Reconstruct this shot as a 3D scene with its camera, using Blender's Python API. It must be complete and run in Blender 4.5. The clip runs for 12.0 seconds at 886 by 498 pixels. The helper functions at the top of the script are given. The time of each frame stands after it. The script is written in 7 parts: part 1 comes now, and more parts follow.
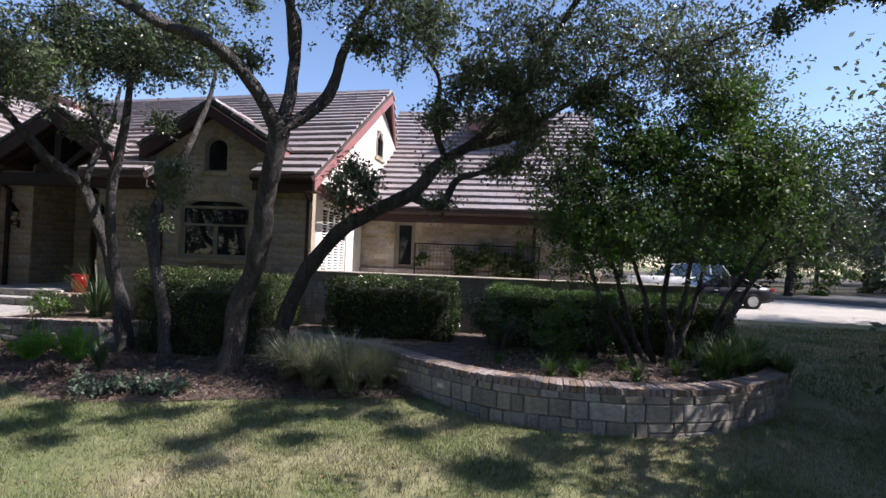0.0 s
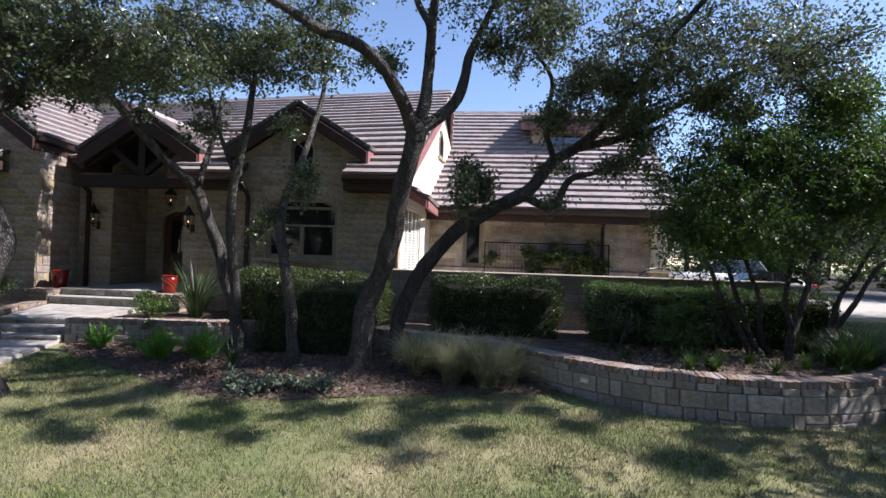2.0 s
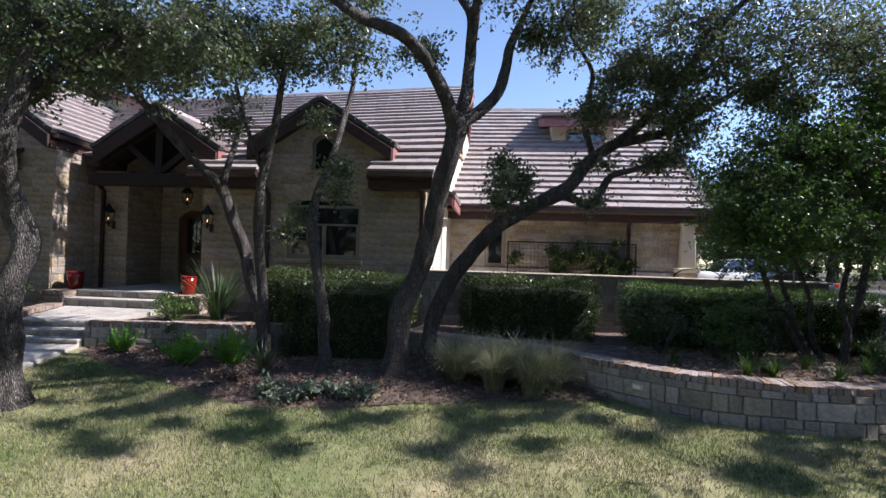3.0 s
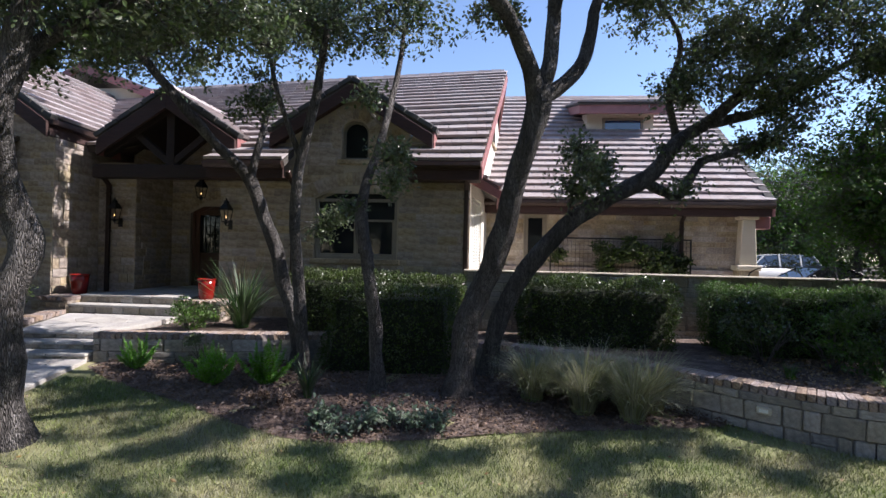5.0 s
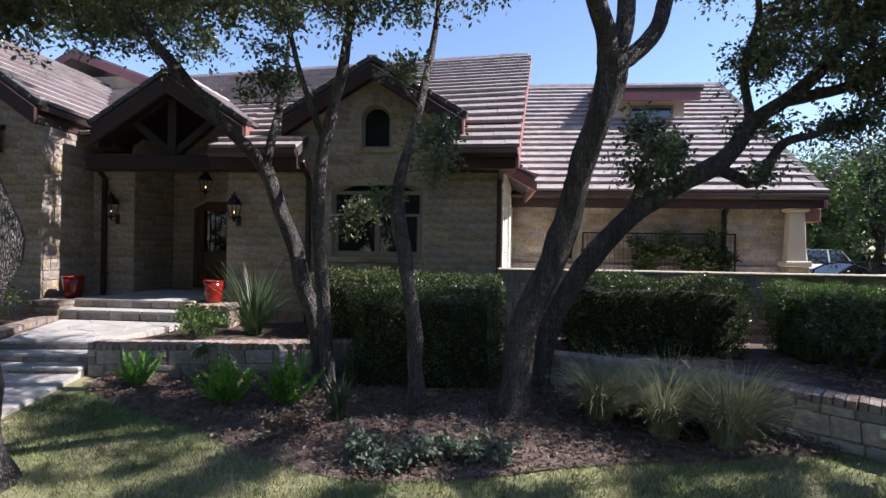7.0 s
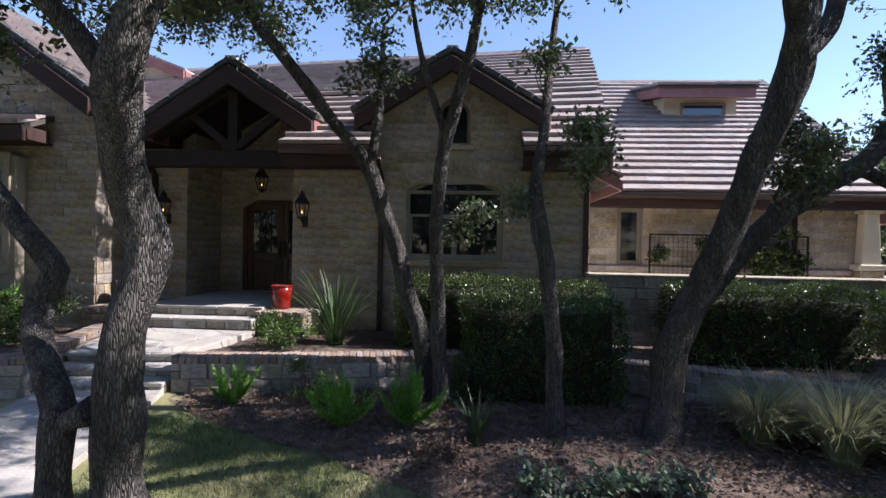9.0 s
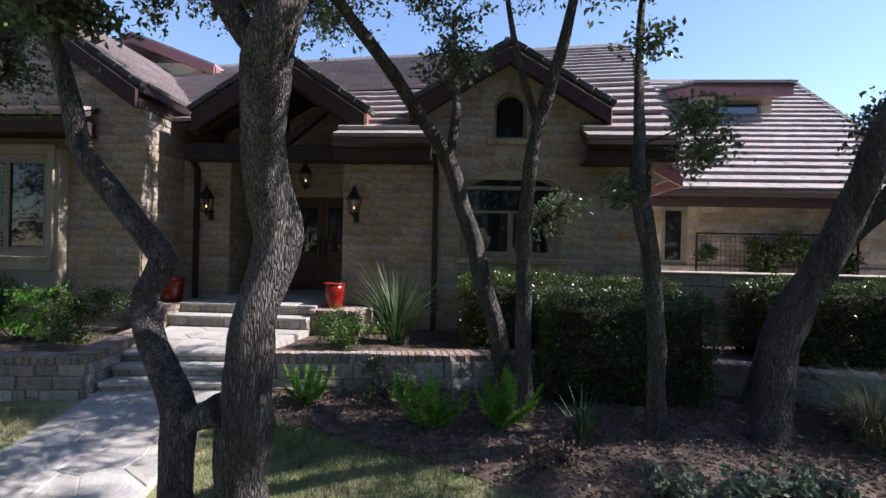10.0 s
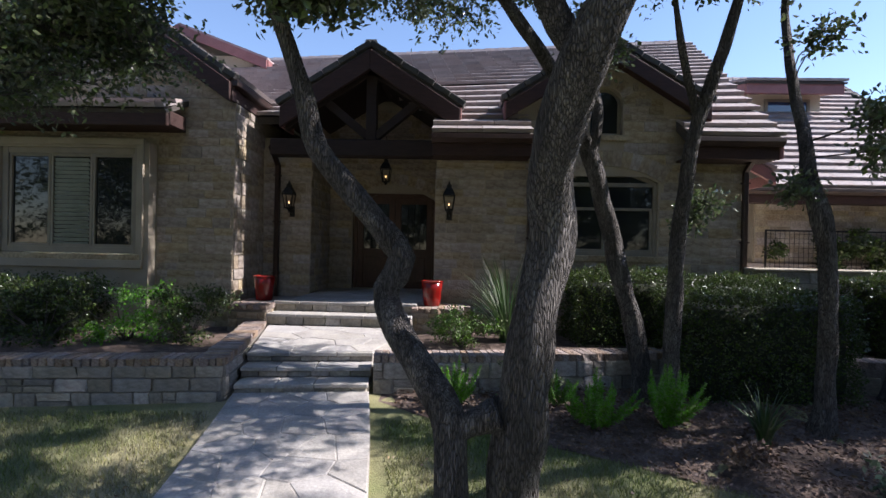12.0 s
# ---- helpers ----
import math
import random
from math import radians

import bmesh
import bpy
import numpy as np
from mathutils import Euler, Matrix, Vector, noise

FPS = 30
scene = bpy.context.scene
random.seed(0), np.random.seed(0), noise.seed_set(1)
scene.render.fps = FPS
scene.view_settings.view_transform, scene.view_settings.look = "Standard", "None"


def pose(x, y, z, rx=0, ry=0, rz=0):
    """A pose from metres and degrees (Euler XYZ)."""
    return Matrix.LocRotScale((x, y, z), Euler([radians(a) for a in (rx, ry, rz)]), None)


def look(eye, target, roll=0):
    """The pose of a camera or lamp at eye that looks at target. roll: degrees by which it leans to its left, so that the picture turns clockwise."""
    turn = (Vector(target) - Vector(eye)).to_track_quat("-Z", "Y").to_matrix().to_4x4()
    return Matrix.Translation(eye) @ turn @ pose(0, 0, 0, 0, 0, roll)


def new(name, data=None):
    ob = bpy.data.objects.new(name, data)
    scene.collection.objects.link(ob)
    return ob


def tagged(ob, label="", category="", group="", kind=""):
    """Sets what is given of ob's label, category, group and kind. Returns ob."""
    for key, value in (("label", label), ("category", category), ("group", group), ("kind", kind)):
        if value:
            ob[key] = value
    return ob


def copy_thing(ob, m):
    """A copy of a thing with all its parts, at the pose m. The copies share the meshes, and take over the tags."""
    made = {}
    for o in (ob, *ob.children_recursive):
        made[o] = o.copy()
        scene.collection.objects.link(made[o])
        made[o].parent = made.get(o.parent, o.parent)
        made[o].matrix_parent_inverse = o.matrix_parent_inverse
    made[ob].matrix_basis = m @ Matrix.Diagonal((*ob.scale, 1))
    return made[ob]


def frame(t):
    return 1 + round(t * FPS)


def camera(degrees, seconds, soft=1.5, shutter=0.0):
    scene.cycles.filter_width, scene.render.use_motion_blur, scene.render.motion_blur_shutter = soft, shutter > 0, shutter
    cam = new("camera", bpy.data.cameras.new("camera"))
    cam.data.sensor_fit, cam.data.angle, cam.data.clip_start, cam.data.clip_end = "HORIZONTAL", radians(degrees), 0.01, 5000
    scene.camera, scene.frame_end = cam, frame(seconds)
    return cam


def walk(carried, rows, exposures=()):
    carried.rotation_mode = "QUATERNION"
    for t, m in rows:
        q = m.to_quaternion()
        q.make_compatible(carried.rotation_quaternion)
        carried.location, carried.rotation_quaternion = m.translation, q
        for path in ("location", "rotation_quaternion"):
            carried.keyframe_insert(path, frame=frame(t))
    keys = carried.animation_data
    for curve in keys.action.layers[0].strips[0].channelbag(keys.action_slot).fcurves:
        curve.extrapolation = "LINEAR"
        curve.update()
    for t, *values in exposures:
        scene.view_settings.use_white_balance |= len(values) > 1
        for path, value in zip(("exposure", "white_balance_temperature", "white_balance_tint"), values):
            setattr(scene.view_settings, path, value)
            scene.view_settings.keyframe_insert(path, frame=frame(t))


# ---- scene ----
cam = camera(84.0, 12.0)
PATH = [
    (0, (0.709, 0.019, 2.173), (0.512, 2.009, 2.21), 2.2),
    (0.5, (-0.193, -0.115, 2.091), (-0.385, 1.876, 2.139), 2.2),
    (1, (-0.797, -0.241, 2.081), (-0.987, 1.75, 2.12), 1.9),
    (1.5, (-1.138, -0.345, 2.087), (-1.328, 1.646, 2.119), 1.9),
    (2, (-1.546, -0.391, 2.108), (-1.73, 1.6, 2.138), 1.8),
    (2.5, (-1.924, -0.318, 2.103), (-2.106, 1.673, 2.132), 1.7),
    (3, (-2.243, -0.081, 2.104), (-2.429, 1.91, 2.131), 1.7),
    (5, (-3.472, 1.059, 2.124), (-3.646, 3.051, 2.136), 1.3),
    (5.5, (-3.684, 1.319, 2.101), (-3.859, 3.311, 2.113), 1.3),
    (6, (-3.843, 1.603, 2.075), (-4.023, 3.595, 2.086), 1.1),
    (6.5, (-4.042, 1.77, 2.086), (-4.206, 3.763, 2.098), 1.2),
    (7, (-4.212, 2.021, 2.109), (-4.381, 4.014, 2.11), 0.9),
    (9, (-6.043, 2.454, 2.203), (-6.173, 4.449, 2.191), 1.1),
    (9.5, (-6.596, 2.606, 2.081), (-6.723, 4.602, 2.086), 1.1),
    (10, (-7.182, 2.664, 2.051), (-7.3, 4.66, 2.055), 1.2),
    (10.5, (-7.785, 2.671, 2.03), (-7.885, 4.668, 2.029), 1.2),
    (11, (-8.371, 2.69, 2.035), (-8.466, 4.688, 2.024), 1.1),
    (11.5, (-8.917, 2.702, 2.015), (-8.994, 4.701, 2.007), 1.1),
    (12, (-9.198, 2.695, 2.012), (-9.269, 4.694, 2.005), 1.2),
]
walk(cam, [(t, look(eye, target, roll)) for t, eye, target, roll in PATH], [(0, 0.93, 6250, 20), (3.5, 1.12, 6250, 18), (9, 1.16, 6250, 18), (12, 1.10, 6250, 18)])

# ---- world, sun, exposure ----
SUN_ELEV, SUN_AZ = 43.0, 0.5          # degrees; azimuth from +x towards +y
world = bpy.data.worlds.new("sky")
scene.world = world
world.use_nodes = True
wn = world.node_tree
wn.nodes.clear()
w_out = wn.nodes.new("ShaderNodeOutputWorld")
w_bg = wn.nodes.new("ShaderNodeBackground")
w_sky = wn.nodes.new("ShaderNodeTexSky")
w_sky.sky_type = "NISHITA"
w_sky.sun_disc = False
w_sky.sun_elevation = radians(SUN_ELEV)
w_sky.sun_rotation = radians(90 - SUN_AZ)
w_sky.air_density, w_sky.dust_density, w_sky.ozone_density = 1.0, 0.15, 2.2
w_bg.inputs["Strength"].default_value = 0.112
wn.links.new(w_sky.outputs[0], w_bg.inputs[0])
wn.links.new(w_bg.outputs[0], w_out.inputs[0])
sun = new("sun", bpy.data.lights.new("sun", "SUN"))
sun.data.energy, sun.data.angle, sun.data.color = 5.0, radians(0.53), (1.0, 0.95, 0.87)
sd = Vector((math.cos(radians(SUN_AZ)) * math.cos(radians(SUN_ELEV)), math.sin(radians(SUN_AZ)) * math.cos(radians(SUN_ELEV)), math.sin(radians(SUN_ELEV))))
sun.matrix_world = look(sd * 60, (0, 0, 0))


# ---- materials ----
def mat(name, stops, scale=4.0, rough=0.8, bump=0.2, detail_scale=40.0, metal=0.0, island="", vary=0.25, stretch=(1, 1, 1), spec=0.4, coords="Object", trans=0.0, vein=0.0, tone=0.32):
    """stops: two or three colours mixed by large noise; fine noise for grain and bump; island: 'object' or 'island' for a tone per piece."""
    m = bpy.data.materials.new(name)
    m.use_nodes = True
    nt = m.node_tree
    n, l = nt.nodes, nt.links
    b = n["Principled BSDF"]
    tc = n.new("ShaderNodeTexCoord")
    geo = n.new("ShaderNodeNewGeometry")
    mp = n.new("ShaderNodeMapping")
    mp.inputs["Scale"].default_value = stretch
    l.new(geo.outputs["Position"] if coords == "World" else tc.outputs["Object"], mp.inputs[0])
    big = n.new("ShaderNodeTexNoise")
    big.inputs["Scale"].default_value, big.inputs["Detail"].default_value = scale, 5
    fine = n.new("ShaderNodeTexNoise")
    fine.inputs["Scale"].default_value, fine.inputs["Detail"].default_value = detail_scale, 6
    l.new(mp.outputs[0], big.inputs[0])
    l.new(mp.outputs[0], fine.inputs[0])
    ramp = n.new("ShaderNodeValToRGB")
    els = ramp.color_ramp.elements
    while len(els) < len(stops):
        els.new(0.5)
    for k, c in enumerate(stops):
        els[k].position = 0.32 + 0.36 * k / max(1, len(stops) - 1)
        els[k].color = (*c, 1)
    l.new(big.outputs[0], ramp.inputs[0])
    hsv = n.new("ShaderNodeHueSaturation")
    l.new(ramp.outputs[0], hsv.inputs["Color"])
    mr = n.new("ShaderNodeMapRange")
    mr.inputs[3].default_value, mr.inputs[4].default_value = 1 - vary, 1 + vary
    l.new(fine.outputs[0], mr.inputs[0])
    mr.inputs[1].default_value, mr.inputs[2].default_value = 0.25, 0.75
    value = mr.outputs[0]
    if island:
        rnd = n.new("ShaderNodeObjectInfo").outputs["Random"] if island == "object" else geo.outputs["Random Per Island"]
        m2 = n.new("ShaderNodeMapRange")
        m2.inputs[3].default_value, m2.inputs[4].default_value = 1 - tone, 1 + tone
        l.new(rnd, m2.inputs[0])
        mul = n.new("ShaderNodeMath")
        mul.operation = "MULTIPLY"
        l.new(value, mul.inputs[0])
        l.new(m2.outputs[0], mul.inputs[1])
        value = mul.outputs[0]
        wob = n.new("ShaderNodeMath")
        wob.operation = "MULTIPLY_ADD"
        fr = n.new("ShaderNodeMath")
        fr.operation = "FRACT"
        m7 = n.new("ShaderNodeMath")
        m7.operation = "MULTIPLY"
        m7.inputs[1].default_value = 7.31
        l.new(rnd, m7.inputs[0])
        l.new(m7.outputs[0], fr.inputs[0])
        l.new(fr.outputs[0], wob.inputs[0])
        wob.inputs[1].default_value, wob.inputs[2].default_value = 0.03, 0.485
        l.new(wob.outputs[0], hsv.inputs["Hue"])
        sat = n.new("ShaderNodeMapRange")
        sat.inputs[3].default_value, sat.inputs[4].default_value = 0.6, 1.4
        l.new(fr.outputs[0], sat.inputs[0])
        l.new(sat.outputs[0], hsv.inputs["Saturation"])
    l.new(value, hsv.inputs["Value"])
    l.new(hsv.outputs[0], b.inputs["Base Color"])
    b.inputs["Roughness"].default_value, b.inputs["Metallic"].default_value = rough, metal
    b.inputs["Specular IOR Level"].default_value = spec
    if bump:
        bp = n.new("ShaderNodeBump")
        bp.inputs["Strength"].default_value, bp.inputs["Distance"].default_value = bump, 0.02
        src = fine.outputs[0]
        if vein:
            vo = n.new("ShaderNodeTexVoronoi")
            vo.feature = "DISTANCE_TO_EDGE"
            vo.inputs["Scale"].default_value = vein
            l.new(mp.outputs[0], vo.inputs["Vector"])
            ad = n.new("ShaderNodeMath")
            ad.operation = "ADD"
            vr = n.new("ShaderNodeMapRange")
            vr.inputs[2].default_value = 0.25
            l.new(vo.outputs["Distance"], vr.inputs[0])
            l.new(vr.outputs[0], ad.inputs[0])
            l.new(src, ad.inputs[1])
            src = ad.outputs[0]
            bp.inputs["Distance"].default_value = 0.05
            fis = n.new("ShaderNodeMapRange")
            fis.inputs[2].default_value, fis.inputs[3].default_value = 0.16, 0.35
            l.new(vo.outputs["Distance"], fis.inputs[0])
            fm = n.new("ShaderNodeMath")
            fm.operation = "MULTIPLY"
            l.new(value, fm.inputs[0])
            l.new(fis.outputs[0], fm.inputs[1])
            l.new(fm.outputs[0], hsv.inputs["Value"])
        l.new(src, bp.inputs["Height"])
        l.new(bp.outputs[0], b.inputs["Normal"])
    if trans:
        tl = n.new("ShaderNodeBsdfTranslucent")
        l.new(hsv.outputs[0], tl.inputs[0])
        mx = n.new("ShaderNodeMixShader")
        mx.inputs[0].default_value = trans
        l.new(b.outputs[0], mx.inputs[1])
        l.new(tl.outputs[0], mx.inputs[2])
        l.new(mx.outputs[0], n["Material Output"].inputs[0])
    return m


LIME = [(0.228, 0.178, 0.134), (0.306, 0.252, 0.197), (0.372, 0.320, 0.256)]
M_STONE = mat("limestone_block", LIME, 3, 0.9, 0.6, 24, island="object", tone=0.2, vary=0.32)
M_STONES = mat("limestone_blocks", LIME, 3, 0.9, 0.6, 24, island="island", tone=0.2, vary=0.32)
M_MORTAR = mat("mortar", [(0.28, 0.235, 0.175), (0.36, 0.31, 0.24)], 2, 0.95, 0.4, 50, coords="World")
GREYLIME = [(0.22, 0.195, 0.17), (0.30, 0.27, 0.235), (0.37, 0.335, 0.29)]
M_GSTONE = mat("weathered_limestone_block", GREYLIME, 4, 0.92, 0.6, 26, island="object")
M_GMORTAR = mat("weathered_mortar", [(0.17, 0.152, 0.132), (0.24, 0.215, 0.19)], 3, 0.95, 0.5, 50, coords="World")
M_BRICK = mat("cap_brick", [(0.20, 0.14, 0.115), (0.28, 0.215, 0.18), (0.35, 0.29, 0.245)], 5, 0.9, 0.5, 40, island="object", tone=0.24)
M_TILE = mat("concrete_roof_tile", [(0.25, 0.215, 0.215), (0.32, 0.28, 0.275)], 3, 0.75, 0.3, 40, island="object", vary=0.15, tone=0.13)
M_TILES = mat("concrete_roof_tiles", [(0.25, 0.215, 0.215), (0.32, 0.28, 0.275)], 3, 0.75, 0.3, 40, island="island", vary=0.15, tone=0.13)
M_DECK = mat("roof_underlay", [(0.05, 0.045, 0.04), (0.07, 0.06, 0.055)], 3, 0.9, 0.2)
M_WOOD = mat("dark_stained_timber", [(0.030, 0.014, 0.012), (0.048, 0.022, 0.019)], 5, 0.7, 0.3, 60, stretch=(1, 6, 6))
# the timber of M_WOOD at half its tone; porch shade put into the colour
M_BEAM = mat("shade_darkened_beam", [(0.014, 0.008, 0.007), (0.024, 0.013, 0.011)], 5, 0.75, 0.3, 60, stretch=(1, 6, 6))
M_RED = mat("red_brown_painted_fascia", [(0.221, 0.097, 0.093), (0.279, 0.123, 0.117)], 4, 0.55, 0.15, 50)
M_VERGE = mat("weathered_verge_tile", [(0.045, 0.045, 0.045), (0.085, 0.082, 0.08)], 4, 0.85, 0.4, 40, island="object")
# shutter paint darkened: the dimness behind the glass is put into its colour
M_LOUVRE = mat("shutter_paint_dimmed_by_shade", [(0.20, 0.235, 0.22), (0.26, 0.29, 0.27)], 4, 0.6, 0.05, 60, vary=0.08)
M_GUTTER = mat("dark_brown_metal", [(0.030, 0.018, 0.015), (0.045, 0.027, 0.022)], 4, 0.4, 0.05, 30, metal=0.3)
M_STUCCO = mat("cream_stucco", [(0.52, 0.46, 0.36), (0.60, 0.54, 0.43)], 2, 0.9, 0.4, 90, coords="World", vary=0.1)
M_PLASTER = mat("pale_lime_plaster", [(0.58, 0.54, 0.47), (0.66, 0.62, 0.55)], 2, 0.9, 0.4, 70, coords="World", vary=0.12)
M_BAY = mat("taupe_stucco", [(0.27, 0.235, 0.185), (0.33, 0.29, 0.23)], 2, 0.9, 0.4, 90, coords="World", vary=0.1)
M_FRAME = mat("taupe_window_paint", [(0.19, 0.165, 0.13), (0.23, 0.20, 0.155)], 4, 0.5, 0.05, 60, vary=0.08)
M_SHUTTER = mat("white_shutter_paint", [(0.66, 0.66, 0.62), (0.74, 0.74, 0.70)], 4, 0.5, 0.05, 60, vary=0.05)
M_DOOR = mat("stained_door_wood", [(0.05, 0.020, 0.012), (0.085, 0.034, 0.019)], 6, 0.4, 0.15, 70, stretch=(6, 6, 1))
M_BLACK = mat("black_iron", [(0.015, 0.015, 0.015), (0.03, 0.028, 0.026)], 8, 0.5, 0.1, 60, metal=0.6)
M_POT = mat("red_glazed_ceramic", [(0.15, 0.006, 0.005), (0.21, 0.010, 0.007)], 7, 0.18, 0.03, 30, vary=0.1, spec=0.6)
M_FLAG = mat("flagstone", [(0.285, 0.27, 0.255), (0.34, 0.325, 0.31), (0.39, 0.37, 0.345)], 3, 0.85, 0.35, 30, island="object", vary=0.18, tone=0.09)
M_FLAGBED = mat("paving_mortar", [(0.33, 0.305, 0.28), (0.41, 0.385, 0.35)], 3, 0.95, 0.4, 50, coords="World")
M_BARK = mat("live_oak_bark", [(0.085, 0.076, 0.072), (0.135, 0.122, 0.115), (0.20, 0.185, 0.175)], 7, 0.95, 1.0, 34, stretch=(1, 1, 0.15), coords="World", vein=62, vary=0.45)
M_LEAF = mat("oak_leaves", [(0.066, 0.092, 0.042), (0.130, 0.160, 0.082)], 0.7, 0.28, 0, 6, island="island", trans=0.36, coords="World")
M_LEAF2 = mat("bright_shrub_leaves", [(0.050, 0.100, 0.020), (0.100, 0.172, 0.036)], 0.7, 0.5, 0, 6, island="island", trans=0.3, coords="World")
M_HEDGE = mat("hedge_leaves", [(0.040, 0.060, 0.020), (0.082, 0.112, 0.038)], 0.9, 0.26, 0, 6, island="island", trans=0.25, coords="World")
M_FERN = mat("fern_leaves", [(0.12, 0.30, 0.032), (0.19, 0.40, 0.055)], 3, 0.5, 0, 9, island="island", trans=0.35, coords="World")
M_BLADE = mat("strap_leaves", [(0.040, 0.075, 0.030), (0.075, 0.115, 0.05)], 3, 0.5, 0, 9, island="island", trans=0.25, coords="World")
M_TUFT = mat("ornamental_grass_blades", [(0.15, 0.175, 0.09), (0.32, 0.32, 0.20)], 2, 0.6, 0, 9, island="island", trans=0.25, coords="World")
M_SAGE = mat("grey_green_leaves", [(0.10, 0.135, 0.09), (0.17, 0.21, 0.15)], 3, 0.7, 0, 9, island="island", trans=0.2, coords="World")
M_LAWN = mat("dry_mown_lawn", [(0.11, 0.14, 0.05), (0.19, 0.19, 0.09), (0.29, 0.255, 0.15)], 0.7, 0.95, 0.7, 60, coords="World", vary=0.35)
M_BLADES = mat("lawn_blades", [(0.12, 0.165, 0.055), (0.20, 0.215, 0.10), (0.31, 0.28, 0.17)], 0.7, 0.8, 0, 8, island="island", trans=0.2, coords="World")
M_MULCH = mat("dark_bark_mulch", [(0.052, 0.035, 0.028), (0.098, 0.069, 0.055), (0.15, 0.113, 0.094)], 6, 0.95, 1.0, 45, coords="World", vary=0.5)
M_CHIP = mat("mulch_chips", [(0.085, 0.055, 0.042), (0.17, 0.12, 0.092)], 9, 0.9, 0.2, 40, island="island", coords="World")
M_CONC = mat("pale_concrete", [(0.36, 0.33, 0.29), (0.43, 0.40, 0.35)], 0.8, 0.9, 0.2, 40, coords="World", vary=0.1)
# paleness set for the bounce it gives, not for a known paving
M_COURT = mat("pale_bounce_paving", [(0.52, 0.47, 0.39), (0.60, 0.55, 0.46)], 1.5, 0.9, 0.2, 40, coords="World", vary=0.12)
M_ROAD = mat("asphalt", [(0.075, 0.075, 0.08), (0.10, 0.10, 0.105)], 0.6, 0.9, 0.3, 60, coords="World", vary=0.2)
M_TYRE = mat("tyre_rubber", [(0.012, 0.012, 0.012), (0.02, 0.02, 0.02)], 6, 0.8, 0.1)
M_RIM = mat("alloy_rim", [(0.55, 0.55, 0.56), (0.65, 0.65, 0.66)], 6, 0.3, 0, metal=0.9)
M_CARBLACK = mat("dark_blue_black_car_paint", [(0.006, 0.007, 0.012), (0.009, 0.010, 0.016)], 2, 0.3, 0, vary=0.05, spec=0.15)
M_CARWHITE = mat("white_car_paint", [(0.70, 0.70, 0.69), (0.74, 0.74, 0.73)], 2, 0.2, 0, vary=0.03, spec=0.6)
M_CHROME = mat("chrome", [(0.7, 0.7, 0.7), (0.75, 0.75, 0.75)], 2, 0.15, 0, metal=1.0)
M_TAIL = mat("red_lamp_plastic", [(0.35, 0.01, 0.01), (0.42, 0.015, 0.012)], 3, 0.2, 0)
M_DARKIN = mat("dark_interior", [(0.02, 0.018, 0.016), (0.035, 0.03, 0.027)], 2, 0.9, 0)


def glass_mat(name, tint, rough=0.02):
    m = bpy.data.materials.new(name)
    m.use_nodes = True
    b = m.node_tree.nodes["Principled BSDF"]
    b.inputs["Base Color"].default_value = (*tint, 1)
    b.inputs["Roughness"].default_value = rough
    b.inputs["Specular IOR Level"].default_value = 0.9
    b.inputs["IOR"].default_value = 1.8
    nz = m.node_tree.nodes.new("ShaderNodeTexNoise")
    nz.inputs["Scale"].default_value = 1.5
    bp = m.node_tree.nodes.new("ShaderNodeBump")
    bp.inputs["Strength"].default_value, bp.inputs["Distance"].default_value = 0.04, 0.02
    m.node_tree.links.new(nz.outputs[0], bp.inputs["Height"])
    m.node_tree.links.new(bp.outputs[0], b.inputs["Normal"])
    return m


M_GLASS = glass_mat("dark_window_glass", (0.010, 0.012, 0.014), 0.03)
M_GLASS.node_tree.nodes["Principled BSDF"].inputs["IOR"].default_value = 1.45
M_GLASS.node_tree.nodes["Principled BSDF"].inputs["Specular IOR Level"].default_value = 0.5
# dormer pane: the blue of reflected sky is put into its base colour
M_SKYGLASS = glass_mat("sky_tinted_window_glass", (0.012, 0.035, 0.10))
M_SKYGLASS.node_tree.nodes["Principled BSDF"].inputs["IOR"].default_value = 1.6
M_CARGLASS = glass_mat("tinted_car_glass", (0.008, 0.009, 0.010))


def emission(name, colour, power):
    m = bpy.data.materials.new(name)
    m.use_nodes = True
    b = m.node_tree.nodes["Principled BSDF"]
    b.inputs["Emission Color"].default_value = (*colour, 1)
    b.inputs["Emission Strength"].default_value = power
    return m


M_FLAME = emission("gas_flame", (1.0, 0.55, 0.20), 1.4)


# ---- mesh helpers ----
def mesh_from(bm, material, name="mesh", smooth=False):
    me = bpy.data.meshes.new(name)
    bm.normal_update()
    bm.to_mesh(me)
    bm.free()
    me.materials.append(material)
    if smooth:
        me.shade_smooth()
    return me


def part(name, bm, material, parent, label="", smooth=False):
    ob = new(name, mesh_from(bm, material, name, smooth))
    ob.parent = parent
    return tagged(ob, label) if label else ob


def arrays(name, verts, faces, material, smooth=False):
    me = bpy.data.meshes.new(name)
    me.from_pydata(verts, [], faces)
    me.materials.append(material)
    if smooth:
        me.shade_smooth()
    me.update()
    return new(name, me)


def thing(name, x=0, y=0, z=0, label="", category="", group="", kind="", turn=0):
    e = new(name)
    e.matrix_world = pose(x, y, z, 0, 0, turn)
    return tagged(e, label, category, group, kind)


